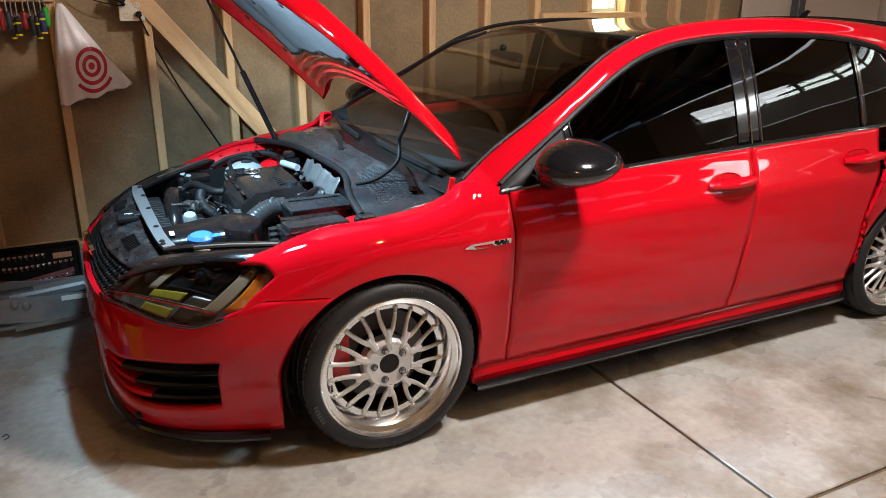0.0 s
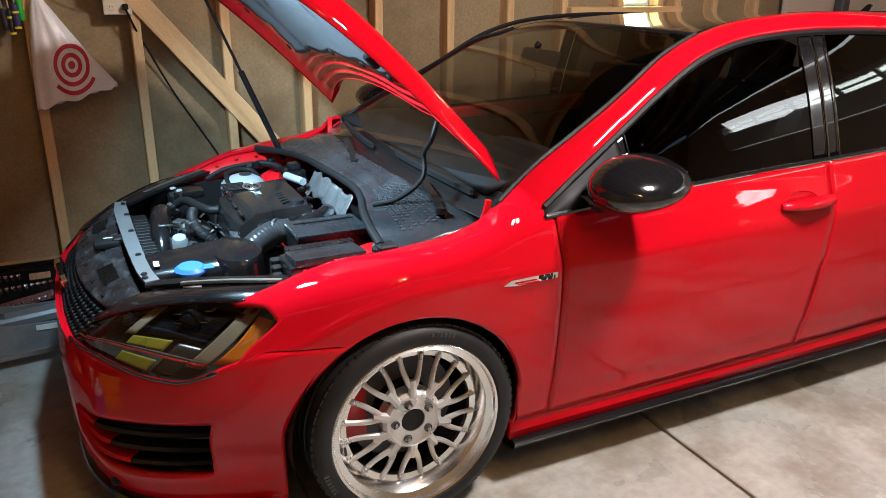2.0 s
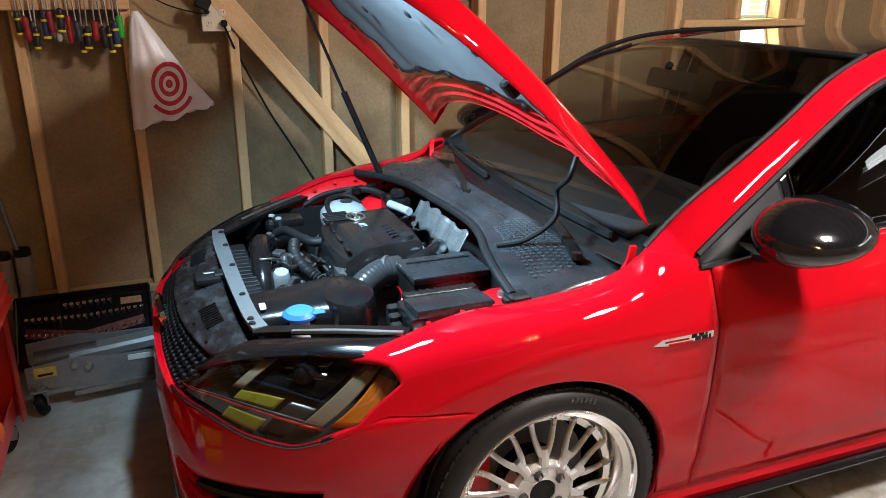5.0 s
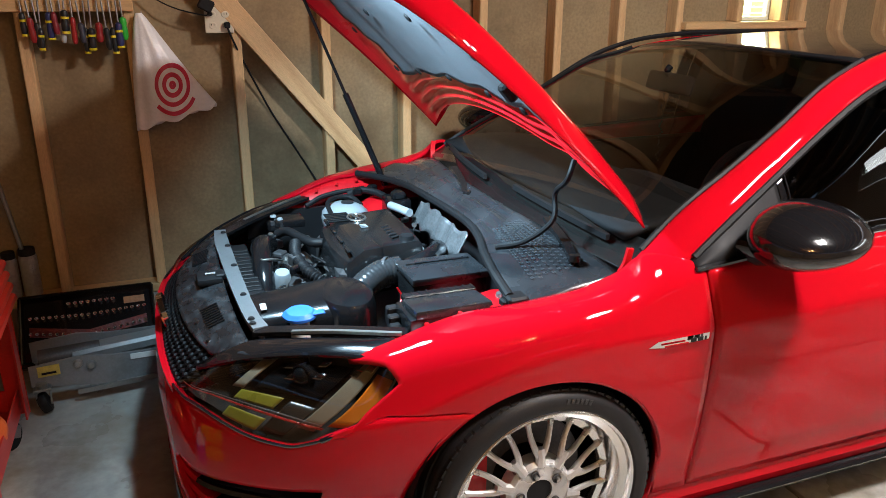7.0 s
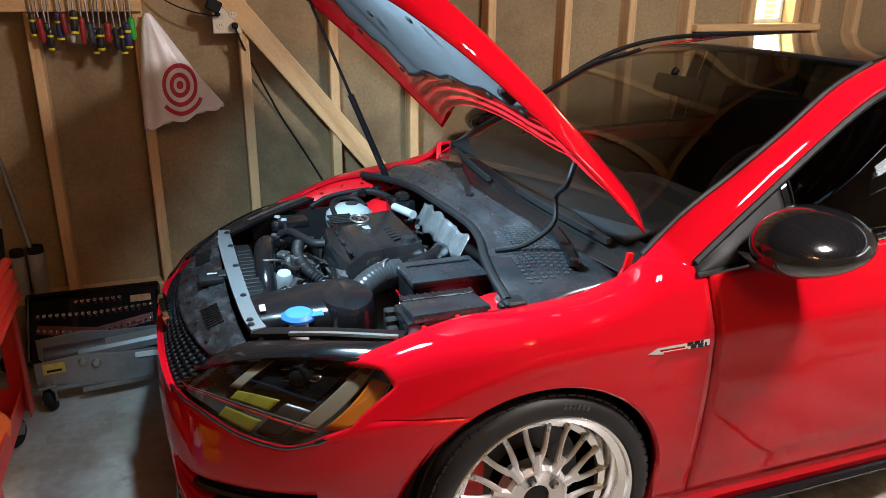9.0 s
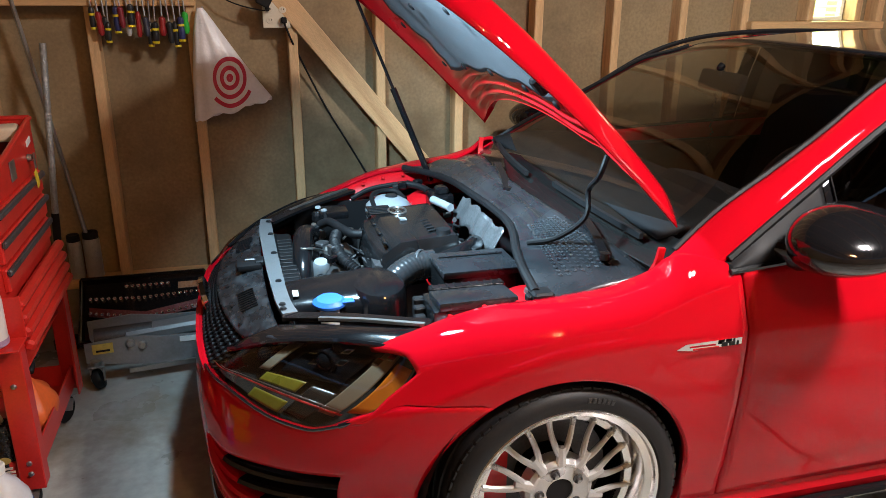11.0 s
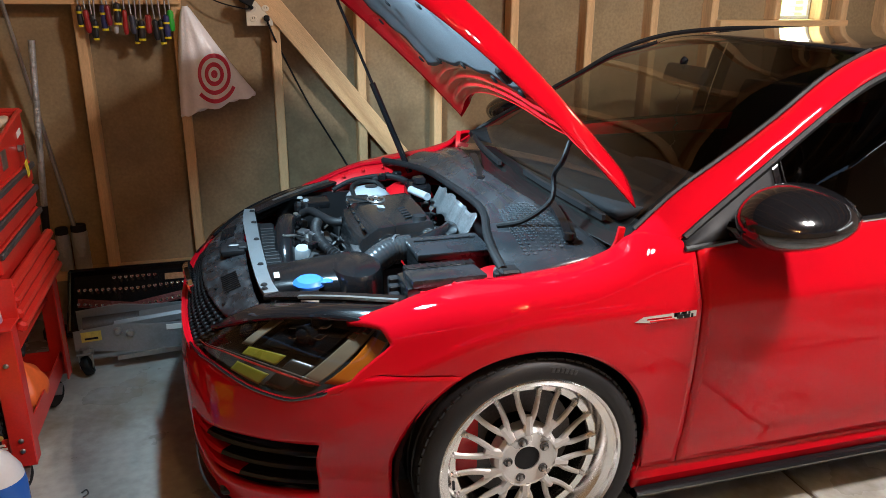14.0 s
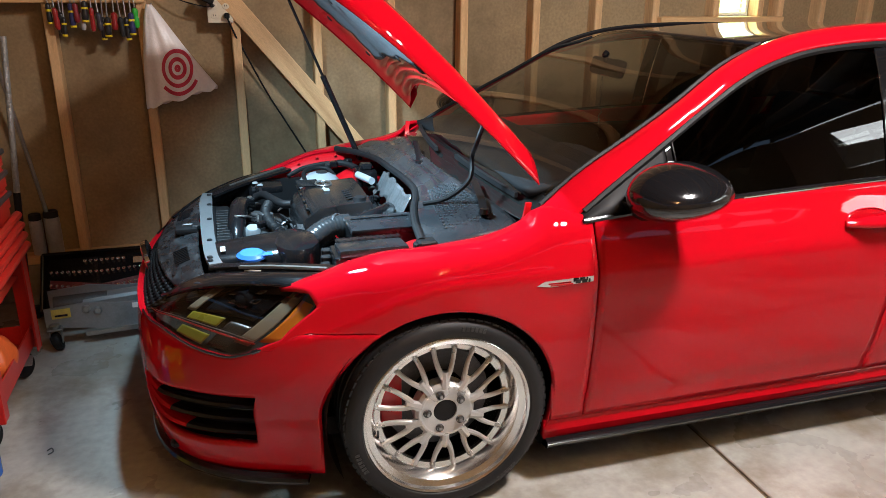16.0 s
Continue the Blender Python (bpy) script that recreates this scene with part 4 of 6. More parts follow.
part("roof_panel", grid(lambda u, v: roof_pt(lerp(-1, 1, u), v), 36, 40, True), ROOF_BLACK, car, "gloss black roof panel", solid=0.012)
ant = part("roof_antenna", tube([(2.72, 0, 1.325), (2.76, 0, 1.35), (2.80, 0, 1.385), (2.825, 0, 1.39)], lambda t: 0.022 * (1 - t) + 0.005, 10, 6, flat=0.5), GLOSS_BLACK, car, "short black roof fin")
# hatch, rear window, spoiler, tail lamps, rear bumper
part("tail_spoiler", grid(lambda u, v: Vector((lerp(2.95, 3.13, v) + 0.03 * (1 - (2 * u - 1) ** 2), lerp(-0.60, 0.60, u), lerp(1.335, 1.315, v) - 0.03 * (2 * u - 1) ** 2)), 20, 6), GLOSS_BLACK, car, "gloss black roof spoiler", solid=0.025)
part("rear_window", grid(lambda u, v: Vector((lerp(3.00, 3.20, v) + 0.03 * (1 - (2 * u - 1) ** 2), lerp(-1, 1, u) * lerp(0.58, 0.66, v), lerp(1.30, 1.00, v))), 16, 8), SIDE_GLASS, car, "dark tinted rear window")
tail = lambda u, v: Vector((np.interp((lambda s: s)(lerp(plan_len[-1] - 0.87, plan_len[-1], 1 - abs(2 * u - 1))), plan_len, plan_x) - 0.02 - 0.11 * max(0, v - 0.5), math.copysign(np.interp(lerp(plan_len[-1] - 0.87, plan_len[-1], 1 - abs(2 * u - 1)), plan_len, plan_y), 2 * u - 1) * (1 - 0.05 * v), lerp(0.55, 1.0, v)))
part("hatch_lid", grid(tail, 40, 10), PAINT, car, "red hatch", solid=0.02)
rb = lambda u, v: Vector((np.interp(lerp(plan_len[-1] - 0.95, plan_len[-1], 1 - abs(2 * u - 1)), plan_len, plan_x) + 0.0, math.copysign(np.interp(lerp(plan_len[-1] - 0.95, plan_len[-1], 1 - abs(2 * u - 1)), plan_len, plan_y), 2 * u - 1), lerp(0.18, 0.56, v)))
part("rear_bumper", grid(rb, 40, 10), PAINT, car, "red rear bumper", solid=0.02)
for sgn in (-1, 1):
    part("tail_lamp", box((0.06, 0.26, 0.13), (3.27, sgn * 0.60, 0.87), 0.02, Matrix.Rotation(sgn * radians(-28), 4, "Z"), 2), mat("tail_red", (0.25, 0.005, 0.008), 0.15, coat=1.0), car, "dark red tail lamp")

# floor pan, plus unseen sheets under the nose added to block work-light leaks
part("underbody", join(box((3.6, 1.30, 0.08), (1.35, 0, 0.20), 0.01), box((1.86, 1.62, 0.10), (1.32, 0, 0.20), 0.01), box((0.42, 1.15, 0.03), (-0.56, 0, 0.165), 0.01), box((0.20, 0.80, 0.03), (-0.72, 0, 0.165), 0.01), box((0.03, 1.05, 0.25), (-0.62, 0, 0.30), 0.01)), MATTE, car)

# --- hood, propped open ---
HINGE, OPEN = Vector((0.350, 0, 0.975)), radians(48.0)
hood_w = table([(0, 0.755), (0.15, 0.752), (0.4, 0.738), (0.65, 0.705), (0.8, 0.655), (0.88, 0.60), (0.95, 0.52), (1.0, 0.44)])
HOOD_L = 1.02


def hood_pt(t, v, drop=0.0, shrink=1.0):
    """Closed hood: t across, v from hinge to nose; lifted about the hinge line."""
    y = t * hood_w(v) * shrink
    x = -v * HOOD_L + 0.10 * t * t * v ** 2 - 0.20 * (1 - abs(t) ** 2.2) * (1 - v) ** 1.5
    crown = -0.035 * t ** 2 - 0.085 * (max(0, abs(t) - 0.87) / 0.13) ** 1.4 * (0.55 + 0.45 * v) - 0.075 * v ** 2.2 + 0.010 * math.exp(-((abs(t) - 0.62) / 0.07) ** 2)
    p = Matrix.Rotation(OPEN, 3, "Y") @ Vector((x, y, crown + 0.058 - drop))
    return HINGE + p


hood = part("hood", grid(lambda u, v: hood_pt(math.sin(lerp(-1, 1, u) * math.pi / 2) * 0.35 + lerp(-1, 1, u) * 0.65, v), 48, 36), PAINT, car, "red hood raised on a strut", solid=0.004)
part("hood_inner", grid(lambda u, v: hood_pt(lerp(-0.985, 0.985, u), lerp(0.01, 0.985, v), 0.030 + 0.011 * math.cos(lerp(0.01, 0.985, v) * 105) * max(0, min(1, (0.27 - v) * 12)) * max(0, min(1, (0.95 - abs(lerp(-1, 1, u))) * 10)) - 0.022 * max(0, abs(lerp(-1, 1, u)) - 0.9) / 0.1), 60, 110, True), INNER_RED, hood, "red stamped inner frame")
pad = part("insulation_pad", grid(lambda u, v: hood_pt(lerp(-0.79, 0.79, u) * (1 - 0.05 * math.sin(9 * v) - 0.02 * math.sin(31 * v)), lerp(0.25 - 0.04 * (1 - abs(2 * u - 1) ** 2) + 0.014 * math.sin(26 * u), 0.93, v), 0.044 + 0.004 * math.sin(math.pi * u)), 40, 30, True), PAD, hood, "dusty blue-grey insulation pad", solid=0.012)
for t, v in ((-0.72, 0.3), (-0.4, 0.25), (0, 0.24), (0.4, 0.25), (0.72, 0.3), (-0.78, 0.55), (0.78, 0.55), (-0.70, 0.8), (0.7, 0.8), (0, 0.86), (-0.3, 0.6), (0.3, 0.6)):
    p = hood_pt(t, v, 0.058)
    part("pad_clip", lathe([(0.001, 0.006), (0.012, 0.004), (0.015, 0)], 12, Matrix.Translation(p) @ Matrix.Rotation(OPEN + math.pi, 4, "Y")), MATTE, pad)
part("hood_handle", box((0.05, 0.035, 0.03), hood_pt(-0.80, 0.42, 0.06), 0.006, Matrix.Rotation(OPEN, 4, "Y")), MATTE, hood)
for sgn in (-1, 1):
    part("hood_hinge", join(ribbon([(0.300, sgn * 0.715, 0.83), (0.305, sgn * 0.728, 0.86), (0.310, sgn * 0.733, 0.900)], 0.018, 0.010, (0, 1, 0))), INNER_RED, hood, "red hinge arm")
# gas strut on the far side and the washer hose
st0, st1 = Vector((0.055, 0.60, 0.760)), hood_pt(0.93, 0.80, 0.055)
mid = st0.lerp(st1, 0.52)
strut = part("hood_strut", join(tube([st0, mid], 0.0125, 12), tube([mid, st1], 0.006, 8)), SATIN, car, "black gas strut holding the hood")
part("washer_hose", tube([hood_pt(-0.80, 0.13, 0.05), hood_pt(-0.80, 0.10, 0.10), (0.205, -0.52, 1.00), (0.19, -0.54, 0.93), (0.13, -0.50, 0.865), (0.07, -0.44, 0.835)], 0.0075, 8, 8), MATTE, car, "black corrugated washer hose")

# --- wheels ---
def build_wheel():
    """Deep-dish mesh wheel, axle along local z, face outwards at z = 0."""
    LIP = 0.256
    rim = finish("wheel", lathe([(LIP - 0.004, -0.245), (LIP, -0.24), (LIP - 0.012, -0.225), (LIP - 0.03, -0.20), (LIP - 0.035, -0.05), (LIP - 0.012, -0.012), (LIP, -0.010), (LIP + 0.002, 0.0), (LIP - 0.004, 0.004), (LIP - 0.010, 0.0),
                                 (LIP - 0.013, -0.012), (LIP - 0.030, -0.020), (LIP - 0.040, -0.036), (LIP - 0.047, -0.058), (LIP - 0.064, -0.062), (LIP - 0.066, -0.075), (LIP - 0.05, -0.10), (LIP - 0.045, -0.23)], 72, cap=False), RIM_LIP, True, angle=30)
    rim["label"] = "silver mesh wheel with polished deep lip"
    rim.parent = car
    tyre = [(LIP - 0.006, -0.008), (LIP + 0.002, 0.006), (LIP + 0.014, 0.010), (LIP + 0.030, 0.008), (LIP + 0.042, 0.0), (TYRE_R - 0.009, -0.008), (TYRE_R - 0.003, -0.022), (TYRE_R, -0.04)]
    for k in range(4):
        z = -0.05 - k * 0.045
        tyre += [(TYRE_R, z), (TYRE_R - 0.007, z - 0.003), (TYRE_R - 0.007, z - 0.011), (TYRE_R, z - 0.014)]
    tyre += [(TYRE_R, -0.215), (TYRE_R - 0.008, -0.24), (LIP + 0.02, -0.262), (LIP - 0.004, -0.250)]
    part("tyre", lathe(tyre, 96, cap=False), RUBBER, rim, "low-profile black tyre", angle=40)
    # tread blocks on the shoulder and raised marks on the sidewall
    bm = bmesh.new()
    for k in range(72):
        a = 2 * math.pi * k / 72
        bm = join(bm, box((0.006, 0.019, 0.022), (0, 0, 0), 0.0, Matrix.Rotation(a, 4, "Z") @ Matrix.Translation((TYRE_R - 0.0062, 0, -0.020))))
    part("shoulder_tread", bm, RUBBER, rim, smooth=False)
    for a0 in (0.9, 3.1, 5.0):
        bm = bmesh.new()
        for k in range(6):
            bm = join(bm, box((0.014, 0.008, 0.0016), (0, 0, 0), 0, Matrix.Rotation(a0 + k * 0.045, 4, "Z") @ Matrix.Translation((LIP + 0.028, 0, 0.0096))))
        part("sidewall_mark", bm, mat("rubber_mark", (0.03, 0.03, 0.031), 0.5), rim, smooth=False)
    # ten stems that fork to twenty tips
    hub_r = 0.078
    stem = join(tube([(0.078, 0, -0.042), (0.100, 0, -0.043), (0.124, 0, -0.047)], lambda t: 0.0160 - 0.004 * t, 8, 4, flat=0.9))
    for s in (-1, 1):
        stem = join(stem, tube([(0.106, s * 0.006, -0.044), (0.128, s * 0.0165, -0.047), (0.160, s * 0.0265, -0.054), (0.197, s * 0.033, -0.060)], lambda t: 0.0100 - 0.0028 * t + 0.003 * max(0, t - 0.85) * 6, 8, 5, flat=0.9))
        stem = join(stem, lathe([(0.001, 0.004), (0.0035, 0.003), (0.0045, 0.0), (0.0045, -0.004)], 6, Matrix.Translation((0.2015, s * 0.0345, -0.056))))
    first = part("spoke", stem, RIM_SPOKE, rim, "forked silver spoke", angle=40)
    for k in range(1, 10):
        ob = new("spoke", first.data)
        ob.parent, ob.rotation_euler = rim, (0, 0, k * math.pi / 5)
        ob["label"] = first["label"]
    part("hub_face", lathe([(0.036, -0.060), (0.036, -0.038), (0.040, -0.036), (0.070, -0.036), (0.076, -0.032), (0.082, -0.033), (0.091, -0.044), (0.093, -0.08)], 40, cap=False), RIM_SPOKE, rim)
    part("centre_cap", lathe([(0.001, -0.040), (0.034, -0.040), (0.0362, -0.044), (0.0362, -0.06)], 32), MATTE, rim, "matt black centre cap")
    for k in range(5):
        c = Matrix.Rotation(2 * math.pi * k / 5 + 0.3, 4, "Z") @ Matrix.Translation((0.056, 0, 0))
        nut = part("lug_nut", lathe([(0.0125, -0.045), (0.0125, -0.0310), (0.010, -0.0300), (0.010, -0.040), (0.001, -0.040)], 16, c, cap=False), DARK_STEEL, rim)
        part("lug_stud", lathe([(0.001, -0.022), (0.006, -0.023), (0.007, -0.04)], 6, c), STEEL, rim)
    part("valve_stem", tube([(-0.205, 0.02, -0.05), (-0.212, 0.022, -0.02)], 0.004, 8), MATTE, rim)
    part("brake_disc", lathe([(0.09, -0.13), (0.165, -0.13), (0.165, -0.155), (0.09, -0.155)], 48, cap=False), DARK_STEEL, rim, "worn steel brake disc")
    return rim


wheel = build_wheel()
WY = 0.880
place = lambda x, sgn, spin: Matrix.Translation((x, sgn * WY, HUB_Z + 0.002)) @ Matrix.Rotation(radians(-90 * sgn), 4, "X") @ Matrix.Rotation(spin, 4, "Z")
wheel.matrix_basis = place(AX, -1, 0.31)
copy_thing(wheel, place(AXLE_R, -1, 1.1))
copy_thing(wheel, place(AX, 1, 0.6))
copy_thing(wheel, place(AXLE_R, 1, 0.2))
for x in (0, AXLE_R):
    for sgn in (-1, 1):
        part("brake_caliper", box((0.07, 0.07, 0.17), (x - 0.12 if x == 0 else x + 0.12, sgn * 0.735, HUB_Z + 0.02), 0.015, seg=2), INNER_RED, car, "red brake caliper")

# --- engine bay ---
bay = part("engine_bay", join(box((0.95, 1.16, 0.02), (-0.13, 0, 0.42), 0), box((0.02, 1.16, 0.36), (0.20, 0, 0.60), 0),
                              box((0.03, 0.84, 0.36), (-0.590, 0, 0.46), 0.006), box((0.70, 0.02, 0.30), (-0.15, -0.62, 0.54), 0), box((0.70, 0.02, 0.30), (-0.15, 0.62, 0.54), 0)), MATTE, car, "dark engine compartment", smooth=False)
for sgn in (-1, 1):
    # inner fender flange beside the hood seal
    fl = lambda u, v: side(Vector((lerp(-0.40, 0.30, u), edge_y(lerp(-0.40, 0.30, u)) - 0.004 - 0.055 * v, min(edge_z(lerp(-0.40, 0.30, u)), 0.800) - 0.010 - 0.06 * v ** 1.5)), sgn)
    part("fender_flange", grid(fl, 30, 6, sgn > 0), INNER_RED, car, "red inner fender flange", solid=0.004)
    for k in range(6):
        x = -0.30 + k * 0.085
        part("flange_bolt", lathe([(0.001, 0.006), (0.006, 0.005), (0.008, 0.0)], 6, Matrix.Translation((x, sgn * (edge_y(x) - 0.035), edge_z(x) - 0.020))), INNER_RED, car)
    part("strut_tower", lathe([(0.001, 0.03), (0.05, 0.03), (0.075, 0.015), (0.105, 0.0), (0.13, -0.05), (0.14, -0.16)], 28, Matrix.Translation((0.03, sgn * 0.565, 0.712 if sgn < 0 else 0.69))), INNER_RED, car, "red suspension tower")
    part("tower_nut", lathe([(0.001, 0.012), (0.012, 0.010), (0.014, 0)], 12, Matrix.Translation((0.03, sgn * 0.565, 0.742 if sgn < 0 else 0.72))), STEEL, car)

# slam panel: grey strip behind the shroud
slam = part("slam_panel", join(ribbon([(-0.588, -0.43, 0.684), (-0.602, -0.34, 0.686), (-0.613, -0.12, 0.686), (-0.619, 0.10, 0.686), (-0.622, 0.30, 0.685), (-0.612, 0.45, 0.682)], 0.040, 0.012),
                               ribbon([(-0.585, -0.42, 0.660), (-0.597, 0, 0.664), (-0.600, 0.44, 0.660)], 0.01, 0.05)), GREY, car, "dusty grey radiator support strip", angle=30)
for y in (-0.405, -0.375, -0.20, 0.05, 0.25, 0.4):
    part("strip_bolt", lathe([(0.001, 0.006), (0.007, 0.005), (0.010, 0)], 8, Matrix.Translation((-0.605, y, 0.692))), MATTE, slam)
for sgn in (-1, 1):
    part("lamp_bracket", ribbon([(-0.60, sgn * 0.43, 0.680), (-0.46, sgn * 0.525, 0.703), (-0.26, sgn * 0.655, 0.722)], 0.040, 0.010), SATIN, car, "black lamp bracket", angle=30)
    part("bracket_trim", ribbon([(-0.52, sgn * 0.505, 0.699), (-0.42, sgn * 0.572, 0.714), (-0.28, sgn * 0.665, 0.727)], 0.012, 0.008), STEEL, car)

# engine cover: crowned lid with skirt, ribs and oval emblem
EC = Vector((-0.165, 0.100, -0.112))


def cover_pt(u, v):
    t, w = lerp(-1, 1, u), lerp(-1, 1, v)
    x, y = 0.150 * w, 0.215 * t
    e = max(abs(t), abs(w))
    r = max(0, (e - 0.86) / 0.14)
    z = 0.862 + 0.010 * (1 - t * t) + 0.012 * (1 - w) * -0.8 - 0.13 * r ** 1.5 - (0.03 if w < -0.5 else 0) * min(1, (-w - 0.5) / 0.3)
    return EC + Vector((x * (1 - 0.02 * r) + (0.03 * t * t if w < 0 else 0), y, z))


cover = part("engine_cover", grid(cover_pt, 44, 36), PLASTIC, car, "black ribbed plastic engine cover", solid=0.006)
for k in range(6):
    part("cover_rib", box((0.085, 0.006, 0.006), EC + Vector((-0.060, 0.095 + k * 0.018, 0.868)), 0.002), PLASTIC, cover)
for k in range(5):
    part("cover_slot", box((0.028, 0.010, 0.004), EC + Vector((0.062, -0.03 - k * 0.028, 0.872)), 0.001, Matrix.Rotation(0.35, 4, "Z")), MATTE, cover)
for k in range(4):
    part("cover_step", box((0.012, 0.06, 0.010), EC + Vector((-0.098, -0.15 + k * 0.10, 0.850)), 0.003), PLASTIC, cover)
bm = lathe([(0.034, 0.0), (0.036, 0.004), (0.041, 0.004), (0.043, 0.0)], 28, cap=False)
for a in (-0.5, 0.5):
    bm = join(bm, box((0.006, 0.050, 0.004), (0, 0, 0.002), 0.001, Matrix.Rotation(a, 4, "Z")))
bmesh.ops.transform(bm, matrix=Matrix.Translation((-0.165, 0.215, 0.757)) @ Matrix.Diagonal((0.8, 1.1, 1, 1)), verts=bm.verts[:])
part("cover_emblem", bm, STEEL, cover, "oval silver emblem")
for k, w in enumerate((0.011, 0.011, 0.005)):
    part("cover_mark", box((0.024, w * 0.55, 0.003), (-0.170, 0.110 - k * 0.014, 0.762), 0.001), TANK, cover)
part("oil_cap", lathe([(0.001, 0.018), (0.022, 0.016), (0.026, 0.0)], 16, Matrix.Translation((-0.070, -0.060, 0.752))), MATTE, cover)
part("engine_block", join(box((0.26, 0.40, 0.26), (-0.17, 0.10, 0.56), 0.02), box((0.12, 0.3, 0.1), (-0.38, 0.15, 0.58), 0.02)), DARK_STEEL, car, "grimy engine block")

# intake duct from the slam panel into the round air box
duct = part("intake_duct", grid(lambda u, v: Vector((lerp(-0.598, -0.335, u), lerp(-0.150, -0.360, (1 - math.cos(math.pi * v)) / 2) - 0.03 * u * (2 * v - 0.6), 0.600 + 0.090 * math.sin(math.pi * min(1, max(0, v))) ** 0.35 + 0.024 * u)), 16, 20, True), SATIN, car, "wide black air intake duct")
part("air_drum", lathe([(0.001, 0.092), (0.065, 0.090), (0.085, 0.082), (0.094, 0.065), (0.097, 0.0), (0.097, -0.16)], 36, Matrix.Translation((-0.330, -0.300, 0.622)) @ Matrix.Diagonal((0.86, 1.35, 1, 1))), SATIN, car, "rounded black air drum")
part("duct_label", box((0.016, 0.03, 0.002), (-0.565, -0.315, 0.696), 0, Matrix.Rotation(0.2, 4, "X")), WHITE, car, smooth=False)
part("intake_hose", tube([(-0.285, -0.235, 0.640), (-0.265, -0.225, 0.670), (-0.225, -0.205, 0.690), (-0.185, -0.190, 0.700), (-0.135, -0.185, 0.700)], lambda t: 0.043 + 0.0006 * math.sin(90 * t), 18, 14), mat("hose_grey", (0.030, 0.031, 0.033), 0.22, 0.1, 0.15, bump=0.0), car, "ribbed grey intake hose")
part("hose_clamp", lathe([(0.046, -0.006), (0.048, -0.004), (0.048, 0.004), (0.046, 0.006)], 24, Matrix.Translation((-0.175, -0.188, 0.700)) @ Matrix.Rotation(radians(80), 4, "Y") @ Matrix.Rotation(0.6, 4, "X"), cap=False), DARK_STEEL, car)
# battery box and fuse box
bat = part("battery_box", box((0.225, 0.16, 0.15), (-0.042, -0.306, 0.658), 0.012, seg=2), PLASTIC, car, "black battery box")
part("box_lid", join(box((0.235, 0.172, 0.022), (-0.042, -0.306, 0.736), 0.007, seg=2), box((0.20, 0.008, 0.008), (-0.042, -0.27, 0.749), 0.002)), COWL, bat)
fuse = part("fuse_box", box((0.225, 0.13, 0.12), (-0.140, -0.585, 0.690), 0.010, seg=2), PLASTIC, car, "black fuse box beside the fender")
part("box_lid", box((0.208, 0.120, 0.024), (-0.136, -0.598, 0.756), 0.009, Matrix.Rotation(-0.10, 4, "X"), 2), COWL, fuse)
part("fuse_rail", join(box((0.205, 0.030, 0.016), (-0.130, -0.522, 0.756), 0.003), *[box((0.006, 0.028, 0.003), (-0.225 + k * 0.021, -0.522, 0.7645), 0.001) for k in range(10)]), PLASTIC, fuse, smooth=False)
for k in range(3):
    part("connector", box((0.030, 0.026, 0.05), (-0.262 - 0.006 * k, -0.525 - 0.034 * k, 0.715 - 0.01 * k), 0.004), MATTE, fuse, smooth=False)
# coolant tank, washer filler, pipes and looms
tank = part("coolant_tank", lathe([(0.001, 0.052), (0.03, 0.050), (0.062, 0.036), (0.080, 0.012), (0.083, -0.01), (0.078, -0.05), (0.06, -0.08)], 32, Matrix.Translation((-0.150, 0.450, 0.700)) @ Matrix.Diagonal((1.08, 1.30, 0.9, 1))), TANK, car, "milky white coolant tank")
part("tank_cap", lathe([(0.001, 0.03), (0.020, 0.028), (0.024, 0.022), (0.024, 0.0)], 20, Matrix.Translation((-0.140, 0.450, 0.738)) @ Matrix.Diagonal((1, 1, 0.5, 1))), COWL, tank)
part("tank_hose", tube([(-0.215, 0.375, 0.720), (-0.215, 0.45, 0.748), (-0.17, 0.505, 0.754), (-0.11, 0.505, 0.750), (-0.085, 0.45, 0.730)], 0.009, 8, 8), MATTE, tank)
filler = part("washer_filler", lathe([(0.026, -0.10), (0.026, -0.012), (0.030, -0.01), (0.030, 0.0)], 20, Matrix.Translation((-0.480, -0.392, 0.690))), WHITE, car, "washer filler neck")
part("filler_cap", join(lathe([(0.001, 0.020), (0.030, 0.018), (0.040, 0.008), (0.040, 0.0)], 24, Matrix.Translation((-0.480, -0.392, 0.688)) @ Matrix.Rotation(0.15, 4, "X") @ Matrix.Diagonal((1.15, 0.95, 1, 1))), box((0.035, 0.03, 0.006), (-0.432, -0.402, 0.697), 0.002)), BLUE, filler, "bright blue cap")
part("charge_pipe", tube([(-0.520, -0.02, 0.50), (-0.515, 0.05, 0.62), (-0.505, 0.15, 0.670), (-0.490, 0.25, 0.680), (-0.46, 0.33, 0.655)], 0.034, 16, 10), SATIN, car, "thick black charge pipe")
part("breather_hose", tube([(-0.425, 0.34, 0.685), (-0.395, 0.30, 0.705), (-0.365, 0.23, 0.702), (-0.335, 0.165, 0.700), (-0.30, 0.15, 0.70)], 0.016, 12, 8), MATTE, car, "curved black breather hose")
part("corrugated_hose", tube([(-0.385, 0.20, 0.69), (-0.40, 0.12, 0.685), (-0.395, 0.04, 0.67), (-0.37, -0.03, 0.655), (-0.33, -0.07, 0.63)], lambda t: 0.018 + 0.003 * math.sin(140 * t), 12, 26), MATTE, car, "corrugated black hose")
